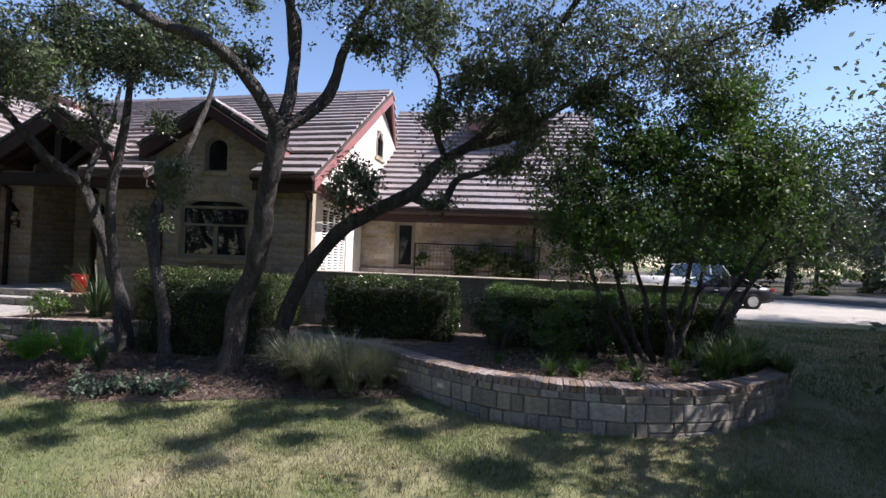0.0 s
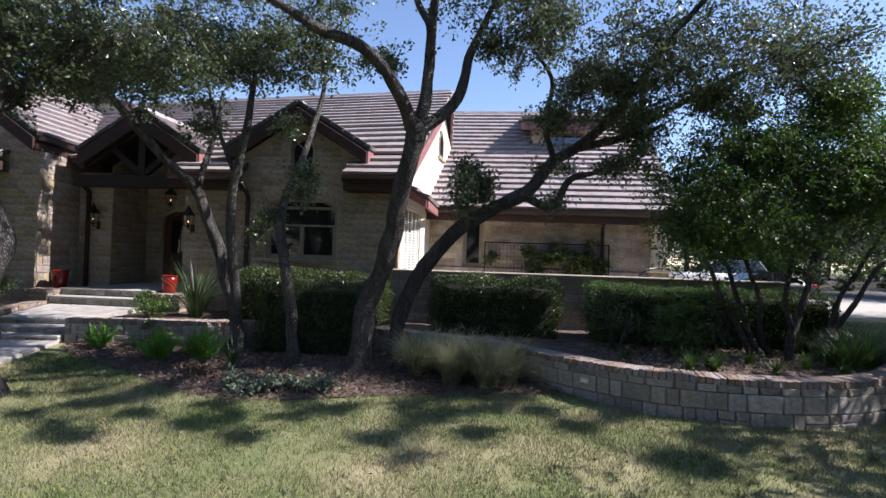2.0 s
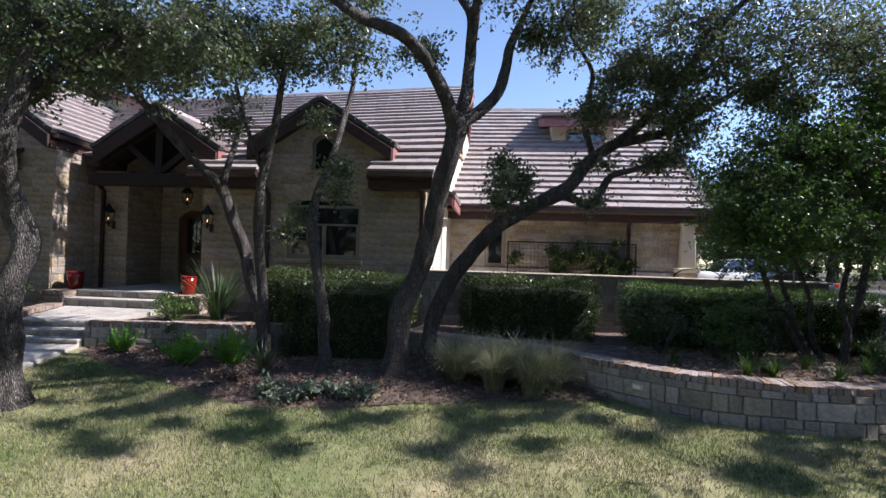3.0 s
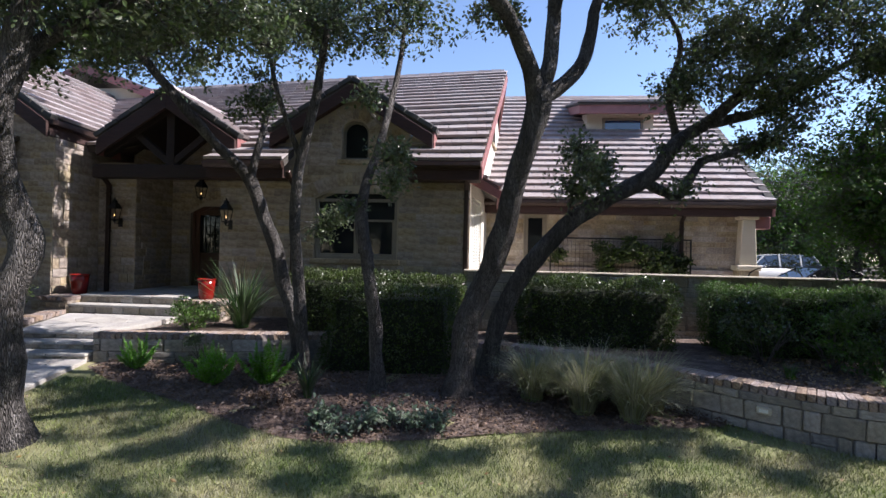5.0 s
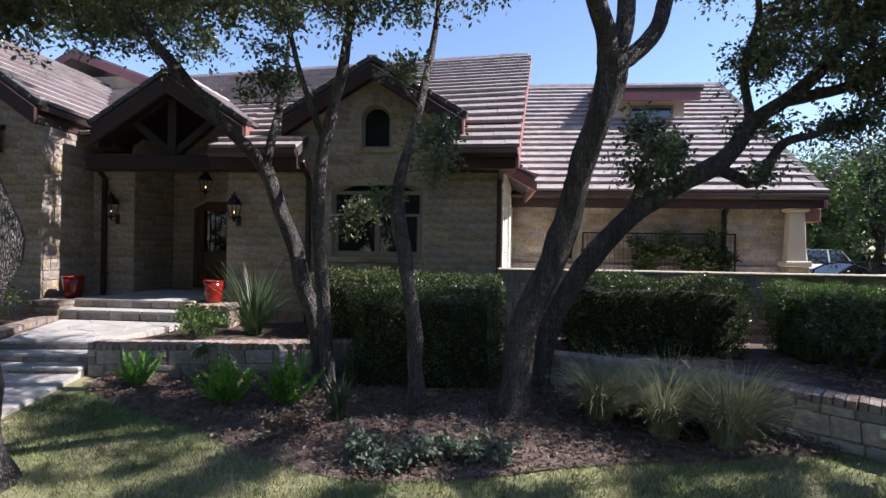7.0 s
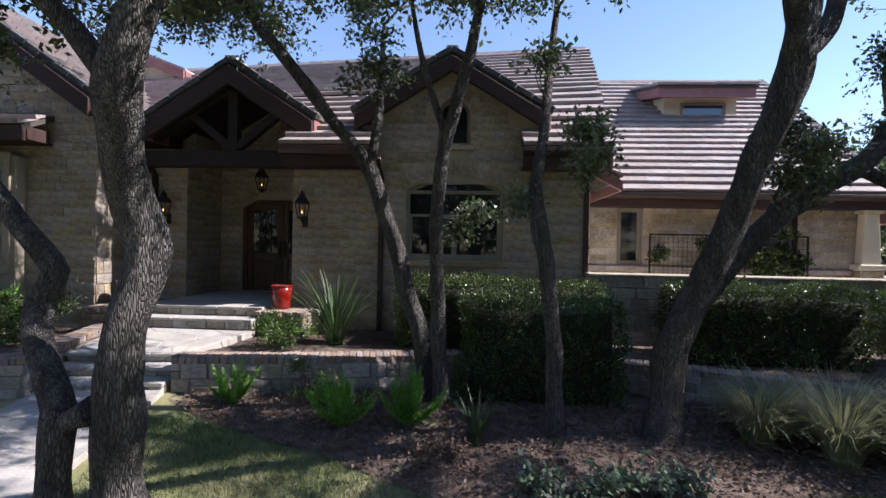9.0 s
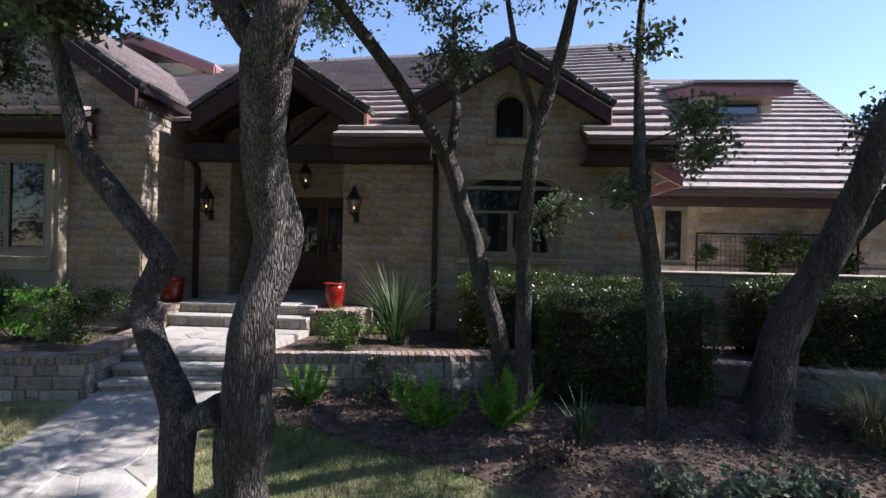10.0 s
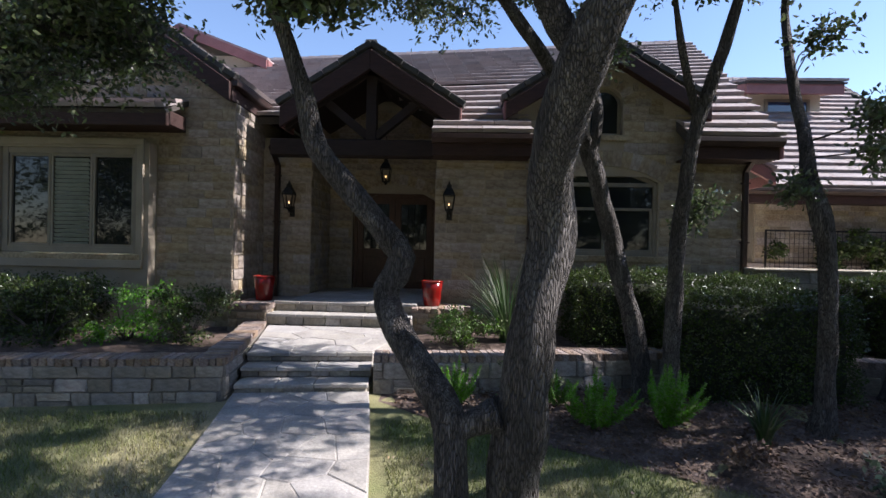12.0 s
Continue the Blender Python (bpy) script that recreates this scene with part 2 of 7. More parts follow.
def box(bm, x0, x1, y0, y1, z0, z1, bevel=0.0, m=None):
    r = bmesh.ops.create_cube(bm, size=1)
    vs = r["verts"]
    bmesh.ops.transform(bm, verts=vs, matrix=Matrix.LocRotScale(((x0 + x1) / 2, (y0 + y1) / 2, (z0 + z1) / 2), None, (abs(x1 - x0), abs(y1 - y0), abs(z1 - z0))))
    if bevel:
        es = list({e for v in vs for e in v.link_edges})
        r2 = bmesh.ops.bevel(bm, geom=es, offset=bevel, segments=1, affect="EDGES")
        vs = list({v for f in r2["faces"] for v in f.verts} | {v for v in vs if v.is_valid})
    if m is not None:
        bmesh.ops.transform(bm, verts=[v for v in vs if v.is_valid], matrix=m)
    return vs


def bx(*a, **k):
    bm = bmesh.new()
    box(bm, *a, **k)
    return bm


def prism(pts, axis, a, b, bevel=0.0):
    """Outline of 2D points pushed along an axis from a to b. axis 'y': pts are (x, z); 'x': (y, z); 'z': (x, y)."""
    bm = bmesh.new()
    def v(p, t):
        return {"y": (p[0], t, p[1]), "x": (t, p[0], p[1]), "z": (p[0], p[1], t)}[axis]
    lo = [bm.verts.new(v(p, a)) for p in pts]
    hi = [bm.verts.new(v(p, b)) for p in pts]
    bm.faces.new(lo)
    bm.faces.new(hi)
    n = len(pts)
    for i in range(n):
        bm.faces.new((lo[i], lo[(i + 1) % n], hi[(i + 1) % n], hi[i]))
    bmesh.ops.recalc_face_normals(bm, faces=bm.faces)
    if bevel:
        bmesh.ops.bevel(bm, geom=list(bm.edges), offset=bevel, segments=1, affect="EDGES")
    return bm


def bar(bm, p, q, w, h=None, bevel=0.0):
    """A square bar from p to q."""
    p, q = Vector(p), Vector(q)
    d = q - p
    m = Matrix.Translation((p + q) / 2) @ d.to_track_quat("Z", "Y").to_matrix().to_4x4()
    hh = h if h else w
    return box(bm, -w / 2, w / 2, -hh / 2, hh / 2, -d.length / 2, d.length / 2, bevel, m)


def lathe(profile, segs=20, bm=None):
    bm = bm or bmesh.new()
    rings = []
    for r, z in profile:
        rings.append([bm.verts.new((r * math.cos(2 * math.pi * k / segs), r * math.sin(2 * math.pi * k / segs), z)) for k in range(segs)])
    for a, b in zip(rings, rings[1:]):
        for k in range(segs):
            bm.faces.new((a[k], a[(k + 1) % segs], b[(k + 1) % segs], b[k]))
    bm.faces.new(list(reversed(rings[0])))
    bm.faces.new(rings[-1])
    return bm


def tube(verts, faces, pts, radii, segs=9, lumpy=0.0, rng=None):
    """A tapered limb along pts, appended to vertex and face lists."""
    pts = [Vector(p) for p in pts]
    start = len(verts)
    up = Vector((0.3, 1, 0.1))
    for i, p in enumerate(pts):
        d = (pts[min(i + 1, len(pts) - 1)] - pts[max(i - 1, 0)]).normalized()
        a = d.cross(up).normalized()
        b = d.cross(a)
        for k in range(segs):
            t = 2 * math.pi * k / segs
            r = radii[i] * (1 + (lumpy * noise.noise(p * 2.5 + Vector((math.cos(t), math.sin(t), 0)) * 1.4) if lumpy else 0))
            verts.append(tuple(p + a * r * math.cos(t) + b * r * math.sin(t)))
    for i in range(len(pts) - 1):
        for k in range(segs):
            o = start + i * segs
            faces.append((o + k, o + (k + 1) % segs, o + segs + (k + 1) % segs, o + segs + k))
    faces.append(tuple(start + (len(pts) - 1) * segs + k for k in range(segs)))


def smooth_line(pts, step=0.15):
    """Catmull-Rom through points of any dimension (numpy rows)."""
    p = np.array(pts, float)
    p = np.vstack([2 * p[0] - p[1], p, 2 * p[-1] - p[-2]])
    out = []
    for i in range(1, len(p) - 2):
        n = max(2, int(np.linalg.norm(p[i + 1][:3] - p[i][:3]) / step))
        for k in range(n):
            t = k / n
            out.append(0.5 * (2 * p[i] + (p[i + 1] - p[i - 1]) * t + (2 * p[i - 1] - 5 * p[i] + 4 * p[i + 1] - p[i + 2]) * t * t + (3 * p[i] - p[i - 1] - 3 * p[i + 1] + p[i + 2]) * t ** 3))
    out.append(p[-2])
    return np.array(out)


# ---- ground ----
def ground_z(x, y):
    """Height of the lawn: it rises gently to the house, less so past it."""
    if y < -3:
        return -0.74
    if y < 9:
        return -0.23 + 0.065 * (y - 4.9)
    if y < 22:
        return 0.036 + 0.027 * (y - 9)
    return 0.387 + 0.006 * (min(y, 90) - 22)


# one sheet of ground to the horizon, finer near the camera
def ground_sheet():
    xs = np.concatenate([np.linspace(-400, -40, 8), np.linspace(-30, 40, 71), np.linspace(50, 500, 8)])
    ys = np.concatenate([np.linspace(-300, -30, 6), np.linspace(-20, 40, 61), np.linspace(50, 600, 8)])
    verts, faces = [], []
    for y in ys:
        for x in xs:
            verts.append((x, y, ground_z(x, y) + 0.03 * noise.noise(Vector((x * 0.3, y * 0.3, 0)))))
    n = len(xs)
    for j in range(len(ys) - 1):
        for i in range(n - 1):
            faces.append((j * n + i, j * n + i + 1, (j + 1) * n + i + 1, (j + 1) * n + i))
    return tagged(arrays("ground", verts, faces, M_LAWN, True), "dry sunlit mown lawn sloping up to the house", "lawn", kind="structure")


ground = ground_sheet()


def patch(name, outline, material, lift, label, category, step=0.5, wob=0.0, z=None):
    """A slab laid on the ground inside an outline."""
    bm = bmesh.new()
    vs = [bm.verts.new((x, y, 0)) for x, y in outline]
    f = bm.faces.new(vs)
    if f.normal.z < 0:
        f.normal_flip()
    bmesh.ops.triangulate(bm, faces=bm.faces[:])
    for _ in range(4):
        es = [e for e in bm.edges if e.calc_length() > step]
        if not es:
            break
        bmesh.ops.subdivide_edges(bm, edges=es, cuts=1)
        bmesh.ops.triangulate(bm, faces=bm.faces[:])
    for v in bm.verts:
        zz = ground_z(v.co.x, v.co.y) + 0.03 * noise.noise(Vector((v.co.x * 0.3, v.co.y * 0.3, 0))) if z is None else z
        v.co.z = zz + lift + wob * (noise.noise(Vector((v.co.x * 1.3, v.co.y * 1.3, 3))) + 0.5 * noise.noise(Vector((v.co.x * 6, v.co.y * 6, 7))))
    bm.normal_update()
    if sum(f.normal.z for f in bm.faces) < 0:
        bmesh.ops.reverse_faces(bm, faces=bm.faces[:])
    return tagged(new(name, mesh_from(bm, material, name, True)), label, category, kind="structure")


def ring(pts, step=0.3):
    return [tuple(p) for p in smooth_line([(*p, 0) for p in pts], step)[:, :2]]


BED_EDGE = ring([(-10.2, 8.9), (-9.4, 8.35), (-8.3, 7.85), (-7.4, 7.45), (-6.5, 6.95), (-5.5, 6.62), (-4.4, 6.75), (-3.05, 7.15), (-1.9, 7.35), (-1.1, 7.55), (-0.4, 7.65)])
bed_front = patch("ground_mulch_bed", BED_EDGE + [(0.2, 8.4), (-1.5, 9.6), (-4.5, 10.6), (-8, 10.4), (-10.2, 9.6)], M_MULCH, 0.014, "dark bark mulch bed under the oaks", "mulch bed", 0.25, 0.03)

# ---- masonry ----
rng = random.Random(7)


def block_mesh(name, material, seed, round_off=0.10, rough_face=0.04):
    """A unit block with softened edges and uneven faces; scaled when placed."""
    r = random.Random(seed)
    bm = bmesh.new()
    box(bm, -0.5, 0.5, -0.5, 0.5, -0.5, 0.5, 0.0)
    bmesh.ops.bevel(bm, geom=bm.edges[:], offset=round_off * 0.5, segments=1, affect="EDGES")
    for v in bm.verts:
        v.co += Vector((r.uniform(-1, 1), r.uniform(-1, 1) * 2.0, r.uniform(-1, 1))) * rough_face * 0.5
    return mesh_from(bm, material, name)


STONE_MESHES = [block_mesh("stone", M_STONE, k, 0.08) for k in range(6)]
GSTONE_MESHES = [block_mesh("stone", M_GSTONE, 20 + k, 0.14, 0.07) for k in range(7)]
BRICK_MESHES = [block_mesh("brick", M_BRICK, 40 + k, 0.12, 0.05) for k in range(5)]
UNIT_STONE = [([tuple(v.co) for v in me.vertices], [tuple(p.vertices) for p in me.polygons]) for me in STONE_MESHES]


def lay_courses(u0, u1, z0, top, holes, heights, widths, r, gap=0.012):
    """Blocks (u, z, w, h) in courses, cut at openings. top(u): height of the wall at u. holes: (u0, u1, z0, z1)."""
    out, z = [], z0
    while z < max(top(u0), top(u1), top((u0 + u1) / 2)) - 0.04:
        h = r.choice(heights)
        u = u0 - r.uniform(0, 0.2)
        while u < u1:
            w = r.uniform(*widths)
            a, b = max(u, u0), min(u + w, u1)
            u += w
            if b - a < 0.05:
                continue
            hh = h
            if z + h > min(top(a), top(b)):
                hh = min(top(a), top(b)) - z
                if hh < 0.05:
                    continue
            cuts = [(a, b)]
            for c0, c1, d0, d1 in holes:
                if z + hh > d0 + 0.02 and z < d1 - 0.02:
                    nxt = []
                    for p, q in cuts:
                        if q <= c0 or p >= c1:
                            nxt.append((p, q))
                        else:
                            if c0 - p > 0.05:
                                nxt.append((p, c0))
                            if q - c1 > 0.05:
                                nxt.append((c1, q))
                    cuts = nxt
            for p, q in cuts:
                out.append(((p + q) / 2, z + hh / 2, q - p - gap, hh - gap))
        z += h
    return out


def stone_face(parent, origin, turn, blocks, near=None, depth=0.06, proud=0.012, limit=300, label="stones"):
    """Blocks set on a wall plane (x along the wall, face towards -y before the turn). Near ones are pieces, the rest one mesh."""
    base = pose(*origin, 0, 0, turn)
    verts, faces, count = [], [], 0
    for u, z, w, h in blocks:
        k = rng.randrange(6)
        p = proud * rng.uniform(0.3, 1.8)
        m = base @ Matrix.LocRotScale((u, depth / 2 - p, z), None, (w, depth, h))
        if count < limit and (near is None or near(u, z)):
            ob = new("stone", STONE_MESHES[k])
            ob.parent = parent
            ob.matrix_basis = m
            count += 1
        else:
            o = len(verts)
            vv, ff = UNIT_STONE[k]
            verts += [tuple(m @ Vector(c)) for c in vv]
            faces += [tuple(o + i for i in f) for f in ff]
    if verts:
        ob = arrays("stonework", verts, faces, M_STONES)
        ob.parent = parent
        tagged(ob, "", kind="stuff")


# ---- house ----
house = thing("house", 0, 0, 0, "limestone house with dark tiled gabled roofs and red trim", "house")
W = 12.1          # front wall plane
PITCH = 0.71


def wall_with_holes(name, origin, turn, u0, u1, z0, top_pts, holes, thick=0.3, material=M_MORTAR):
    """A wall of an outline with rectangular openings cut through. top_pts: outline of the top from right to left."""
    bm = bmesh.new()
    us = sorted({u0, u1, *[h[0] for h in holes], *[h[1] for h in holes], *[p[0] for p in top_pts]})
    def top(u):
        pts = sorted(top_pts)
        for (a, za), (b, zb) in zip(pts, pts[1:]):
            if a <= u <= b:
                return za + (zb - za) * (u - a) / max(1e-6, b - a)
        return pts[0][1] if u < pts[0][0] else pts[-1][1]
    for a, b in zip(us, us[1:]):
        mid = (a + b) / 2
        cuts = sorted((h[2], h[3]) for h in holes if h[0] < mid < h[1])
        z = z0
        spans = []
        for c, d in cuts:
            if c > z:
                spans.append((z, z, c, c))
            z = d
        spans.append((z, z, top(a), top(b)))
        for la, lb, ta, tb in spans:
            pts = [(a, la), (b, lb), (b, tb), (a, ta)]
            vs0 = [bm.verts.new((p, 0, q)) for p, q in pts]
            vs1 = [bm.verts.new((p, thick, q)) for p, q in pts]
            bm.faces.new(vs0)
            bm.faces.new(list(reversed(vs1)))
            for i in range(4):
                bm.faces.new((vs0[i], vs1[i], vs1[(i + 1) % 4], vs0[(i + 1) % 4]))
    bmesh.ops.recalc_face_normals(bm, faces=bm.faces[:])
    bmesh.ops.remove_doubles(bm, verts=bm.verts[:], dist=0.0005)
    bmesh.ops.transform(bm, verts=bm.verts[:], matrix=pose(*origin, 0, 0, turn))
    return part(name, bm, material, house), top


# roofs: a deck and courses of flat tiles with thick butts
def tile_mesh(name, material):
    bm = bmesh.new()
    pts = [(0, 0.03), (0, 0.108), (1.08, 0.016), (1.08, 0.0)]
    lo = [bm.verts.new((-0.49, p[0], p[1])) for p in pts]
    hi = [bm.verts.new((0.49, p[0], p[1])) for p in pts]
    bm.faces.new(list(reversed(lo)))
    bm.faces.new(hi)
    for i in range(4):
        bm.faces.new((lo[i], lo[(i + 1) % 4], hi[(i + 1) % 4], hi[i]))
    bmesh.ops.recalc_face_normals(bm, faces=bm.faces[:])
    return mesh_from(bm, material, name)


TILE = tile_mesh("roof_tile", M_TILE)
TILE_V = [tuple(v.co) for v in TILE.vertices]
TILE_F = [tuple(p.vertices) for p in TILE.polygons]


def roof_plane(name, a, b, c, d, near=None, limit=300, thick=0.14, tw=0.45, th=0.41, label=""):
    """A roof slope over the quad a (eave start), b (eave end), c (ridge end), d (ridge start); a to b runs with the slope rising to its left."""
    a, b, c, d = map(Vector, (a, b, c, d))
    u = (b - a).normalized()
    n = (b - a).cross(d - a).normalized()
    bm = bmesh.new()
    strips, rings = 12, []
    for k in range(strips + 1):
        e0, e1 = a.lerp(d, k / strips), b.lerp(c, k / strips)
        rings.append([bm.verts.new(p) for p in (e0, e1, e1 - n * thick, e0 - n * thick)])
    for lo, hi in zip(rings, rings[1:]):
        for k in range(4):
            bm.faces.new((lo[k], lo[(k + 1) % 4], hi[(k + 1) % 4], hi[k]))
    bm.faces.new(rings[0])
    bm.faces.new(list(reversed(rings[-1])))
    bmesh.ops.recalc_face_normals(bm, faces=bm.faces[:])
    roof = part(name, bm, M_DECK, house, label or "dark flat concrete tiles on a pitched roof")
    height = ((d - a).length + (c - b).length) / 2
    rows = max(1, round(height / th))
    verts, faces, count = [], [], 0
    for row in range(rows):
        p0, p1 = a.lerp(d, row / rows), b.lerp(c, row / rows)
        q0, q1 = a.lerp(d, (row + 0.9) / rows), b.lerp(c, (row + 0.9) / rows)
        s0, s1, e0, e1 = [(w - a).dot(u) for w in (p0, p1, q0, q1)]
        lo, hi = min(s0, e0) if e0 - s0 < 0.3 else s0, max(s1, e1) if s1 - e1 < 0.3 else s1
        way = (q1 - q0 if (q1 - q0).length > (p1 - p0).length else p1 - p0).normalized()
        x = lo - (row % 2) * tw / 2
        while x < hi:
            p, q = max(x, lo), min(x + tw, hi)
            x += tw
            if q - p < 0.06:
                continue
            mid = (p + q) / 2
            nn = way.cross((d - a).lerp(c - b, min(1, max(0, (mid - s0) / max(0.05, s1 - s0))))).normalized()
            rise = nn.cross(way)
            rot = Matrix((way, rise, nn)).transposed().to_4x4()
            place = p0 + way * (mid - s0) / max(0.2, way.dot(u)) - rise * 0.03 + nn * (0.003 + rng.uniform(0, 0.006))
            m = Matrix.Translation(place) @ rot @ Matrix.Diagonal((q - p, height / rows, 1, 1))
            if count < limit and (near is None or near(place)):
                ob = new("roof_tile", TILE)
                ob.parent = roof
                ob.matrix_basis = m
                count += 1
            else:
                o = len(verts)
                verts += [tuple(m @ Vector(w)) for w in TILE_V]
                faces += [tuple(o + i for i in f) for f in TILE_F]
    if verts:
        ob = arrays("tiling", verts, faces, M_TILES)
        ob.parent = roof
        tagged(ob, "", kind="stuff")
    return roof


def ridge_caps(parent, p, q, step=0.4):
    p, q = Vector(p), Vector(q)
    d = (q - p).normalized()
    side = d.cross(Vector((0, 0, 1))).normalized()
    bm = bmesh.new()
    sec = ((0.15, -0.07), (0.10, 0.05), (-0.10, 0.05), (-0.15, -0.07))
    vs0 = [bm.verts.new((0, s, z + 0.02)) for s, z in sec]
    vs1 = [bm.verts.new((step * 1.05, s, z)) for s, z in sec]
    for k in range(3):
        bm.faces.new((vs0[k], vs0[k + 1], vs1[k + 1], vs1[k]))
    bm.faces.new(vs0)
    bm.faces.new(list(reversed(vs1)))
    bmesh.ops.recalc_face_normals(bm, faces=bm.faces[:])
    me = mesh_from(bm, M_TILE, "ridge_tile")
    ang = math.degrees(math.atan2(d.y, d.x))
    for i in range(int((q - p).length / step)):
        ob = new("ridge_tile", me)
        ob.parent = parent
        ob.matrix_basis = pose(*(p + d * step * i), 0, 0, ang)


EAVE_Y, EAVE_Z = 11.5, 4.05
RIDGE_Y = 16.85
RIDGE_Z = EAVE_Z + PITCH * (RIDGE_Y - EAVE_Y) + 0.04
# front main wall with the arched window and the small gable window
GX = -6.55
FRONT_TOP = [(-9.7, 3.95), (-8.2, 3.95), (-8.15, 4.62), (GX, 5.62), (-4.95, 4.62), (-4.9, 3.95), (-3.85, 3.95)]
FRONT_HOLES = [(-7.42, -5.5, 1.92, 3.42), (-6.82, -6.19, 4.20, 5.10)]
front_wall, front_top = wall_with_holes("front_wall", (0, W, 0), 0, -9.7, -3.85, 0.0, FRONT_TOP, FRONT_HOLES)
# east gable wall of the main block (u runs to +y)
EAST_TURN = 83.1      # the gable stands a little askew, like its verge
EAST_TOP = [(0, 4.1), (RIDGE_Y - 12.4, RIDGE_Z - 0.3), (9.2, 3.95)]
EAST_HOLES = [(0.35, 1.95, 1.5, 3.45), (4.15, 4.75, 5.6, 6.5)]
east_wall, east_top = wall_with_holes("side_wall", (-3.85, 12.4, 0), EAST_TURN, 0.0, 9.2, 0.0, EAST_TOP, EAST_HOLES, material=M_PLASTER)
# garage wing
GAR_HOLES = [(-2.38, -1.73, 1.8, 3.3)]
gar_wall, gar_top = wall_with_holes("wing_wall", (0, 15.5, 0), 0, -3.85, 3.8, 0.0, [(-3.85, 3.6), (3.8, 3.6)], GAR_HOLES)
gar_east, _ = wall_with_holes("wing_side_wall", (3.8, 0, 0), 90, 15.8, 29.0, 0.0, [(15.8, 3.6), (22.2, 8.2), (29.0, 3.6)], [])
# left wing
LW_TOP = [(-20.5, 4.9), (-17.0, 7.3), (-13.3, 4.78)]
LW_HOLES = [(-17.45, -14.92, 1.72, 3.72)]
left_wall, left_top = wall_with_holes("wing_front_wall", (0, 11.43, 0), 0, -20.5, -13.3, 0.0, LW_TOP, LW_HOLES)
left_side, _ = wall_with_holes("wing_porch_wall", (-13.3, 0, 0), 90, 11.73, 16.0, 0.0, [(11.73, 4.72), (16.0, 4.72)], [])
# porch walls
porch_l, _ = wall_with_holes("porch_wall", (0, 12.75, 0), 0, -13.297, -12.3, 0.0, [(-13.297, 4.2), (-12.3, 4.2)], [])
porch_ls, _ = wall_with_holes("porch_inner_wall", (-12.3, 0, 0), 90, 13.05, 14.2, 0.0, [(13.05, 4.6), (14.2, 4.6)], [])
door_wall, _ = wall_with_holes("door_wall", (0, 14.2, 0), 0, -12.6, -9.4, 0.0, [(-12.6, 5.4), (-9.4, 5.4)], [(-11.75, -9.75, 0.9, 3.25)])
porch_rs, _ = wall_with_holes("porch_right_wall", (-9.4, 0, 0), 90, W + 0.3, 14.2, 0.0, [(W + 0.3, 4.2), (14.2, 4.2)], [])
back_wall, _ = wall_with_holes("back_wall", (0, 22.0, 0), 0, -20.5, -3.85, 0.0, [(-20.5, 3.9), (-3.85, 3.9)], [])

# main roof, front and back slopes; the ridge runs a little askew to the front wall
def ridge_y(x):
    return RIDGE_Y + 0.125 * (-2.95 - x)
def on_roof(x, y):
    return (x, y, EAVE_Z + (RIDGE_Z - EAVE_Z) * (y - EAVE_Y) / (ridge_y(x) - EAVE_Y))
def verge(y):
    return -3.62 + 0.67 * (y - EAVE_Y) / (RIDGE_Y - EAVE_Y)
YA = EAVE_Y + 0.41 * 3 / math.hypot(1, PITCH)
def main_slope(x0, x1, y0, x2, x3, y1, near=None, limit=60):
    roof_plane("main_roof", on_roof(x0, y0), on_roof(x1, y0), on_roof(x3, y1), on_roof(x2, y1), near, limit)
main_slope(-9.75, -7.95, EAVE_Y, -9.75, -7.95, YA)
main_slope(-5.2, -3.62, EAVE_Y, -5.2, verge(YA), YA)
main_slope(-9.6, verge(YA), YA, -9.6, verge(14.3), 14.3, lambda q: q.x > -5.5, 120)
main_slope(-9.62, -9.6, 12.3, -11.1, -9.6, 14.3, None, 20)
main_slope(-13.6, -12.6, 12.3, -15.4, -10.9, 14.3, None, 20)
roof_plane("main_roof", on_roof(-15.4, 14.3), on_roof(verge(14.3), 14.3), (-2.95, RIDGE_Y, RIDGE_Z), (-18.5, ridge_y(-18.5), RIDGE_Z), lambda q: q.x > -7, 60)
roof_plane("main_roof", (-3.5, 2 * RIDGE_Y - EAVE_Y, EAVE_Z), (-20.0, 2 * ridge_y(-20.0) - EAVE_Y, EAVE_Z), (-20.0, ridge_y(-20.0), RIDGE_Z), (-2.95, RIDGE_Y, RIDGE_Z), None, 0)
ridge_caps(house, (-18.5, ridge_y(-18.5), RIDGE_Z + 0.03), (-2.95, RIDGE_Y, RIDGE_Z + 0.03))
# garage wing roof
GE_Y, GE_Z = 15.0, 3.65
GR_Y = 22.1
GR_Z = GE_Z + PITCH * (GR_Y - GE_Y)
roof_plane("wing_roof", (-3.7, GE_Y, GE_Z), (4.22, GE_Y, GE_Z), (4.85, GR_Y, GR_Z), (-3.7, GR_Y, GR_Z), lambda p: p.y < 17.5, 120)
roof_plane("wing_roof", (4.3, 2 * GR_Y - GE_Y, GE_Z), (-3.7, 2 * GR_Y - GE_Y, GE_Z), (-3.7, GR_Y, GR_Z), (4.85, GR_Y, GR_Z), None, 0)
ridge_caps(house, (-3.7, GR_Y, GR_Z + 0.03), (4.85, GR_Y, GR_Z + 0.03))
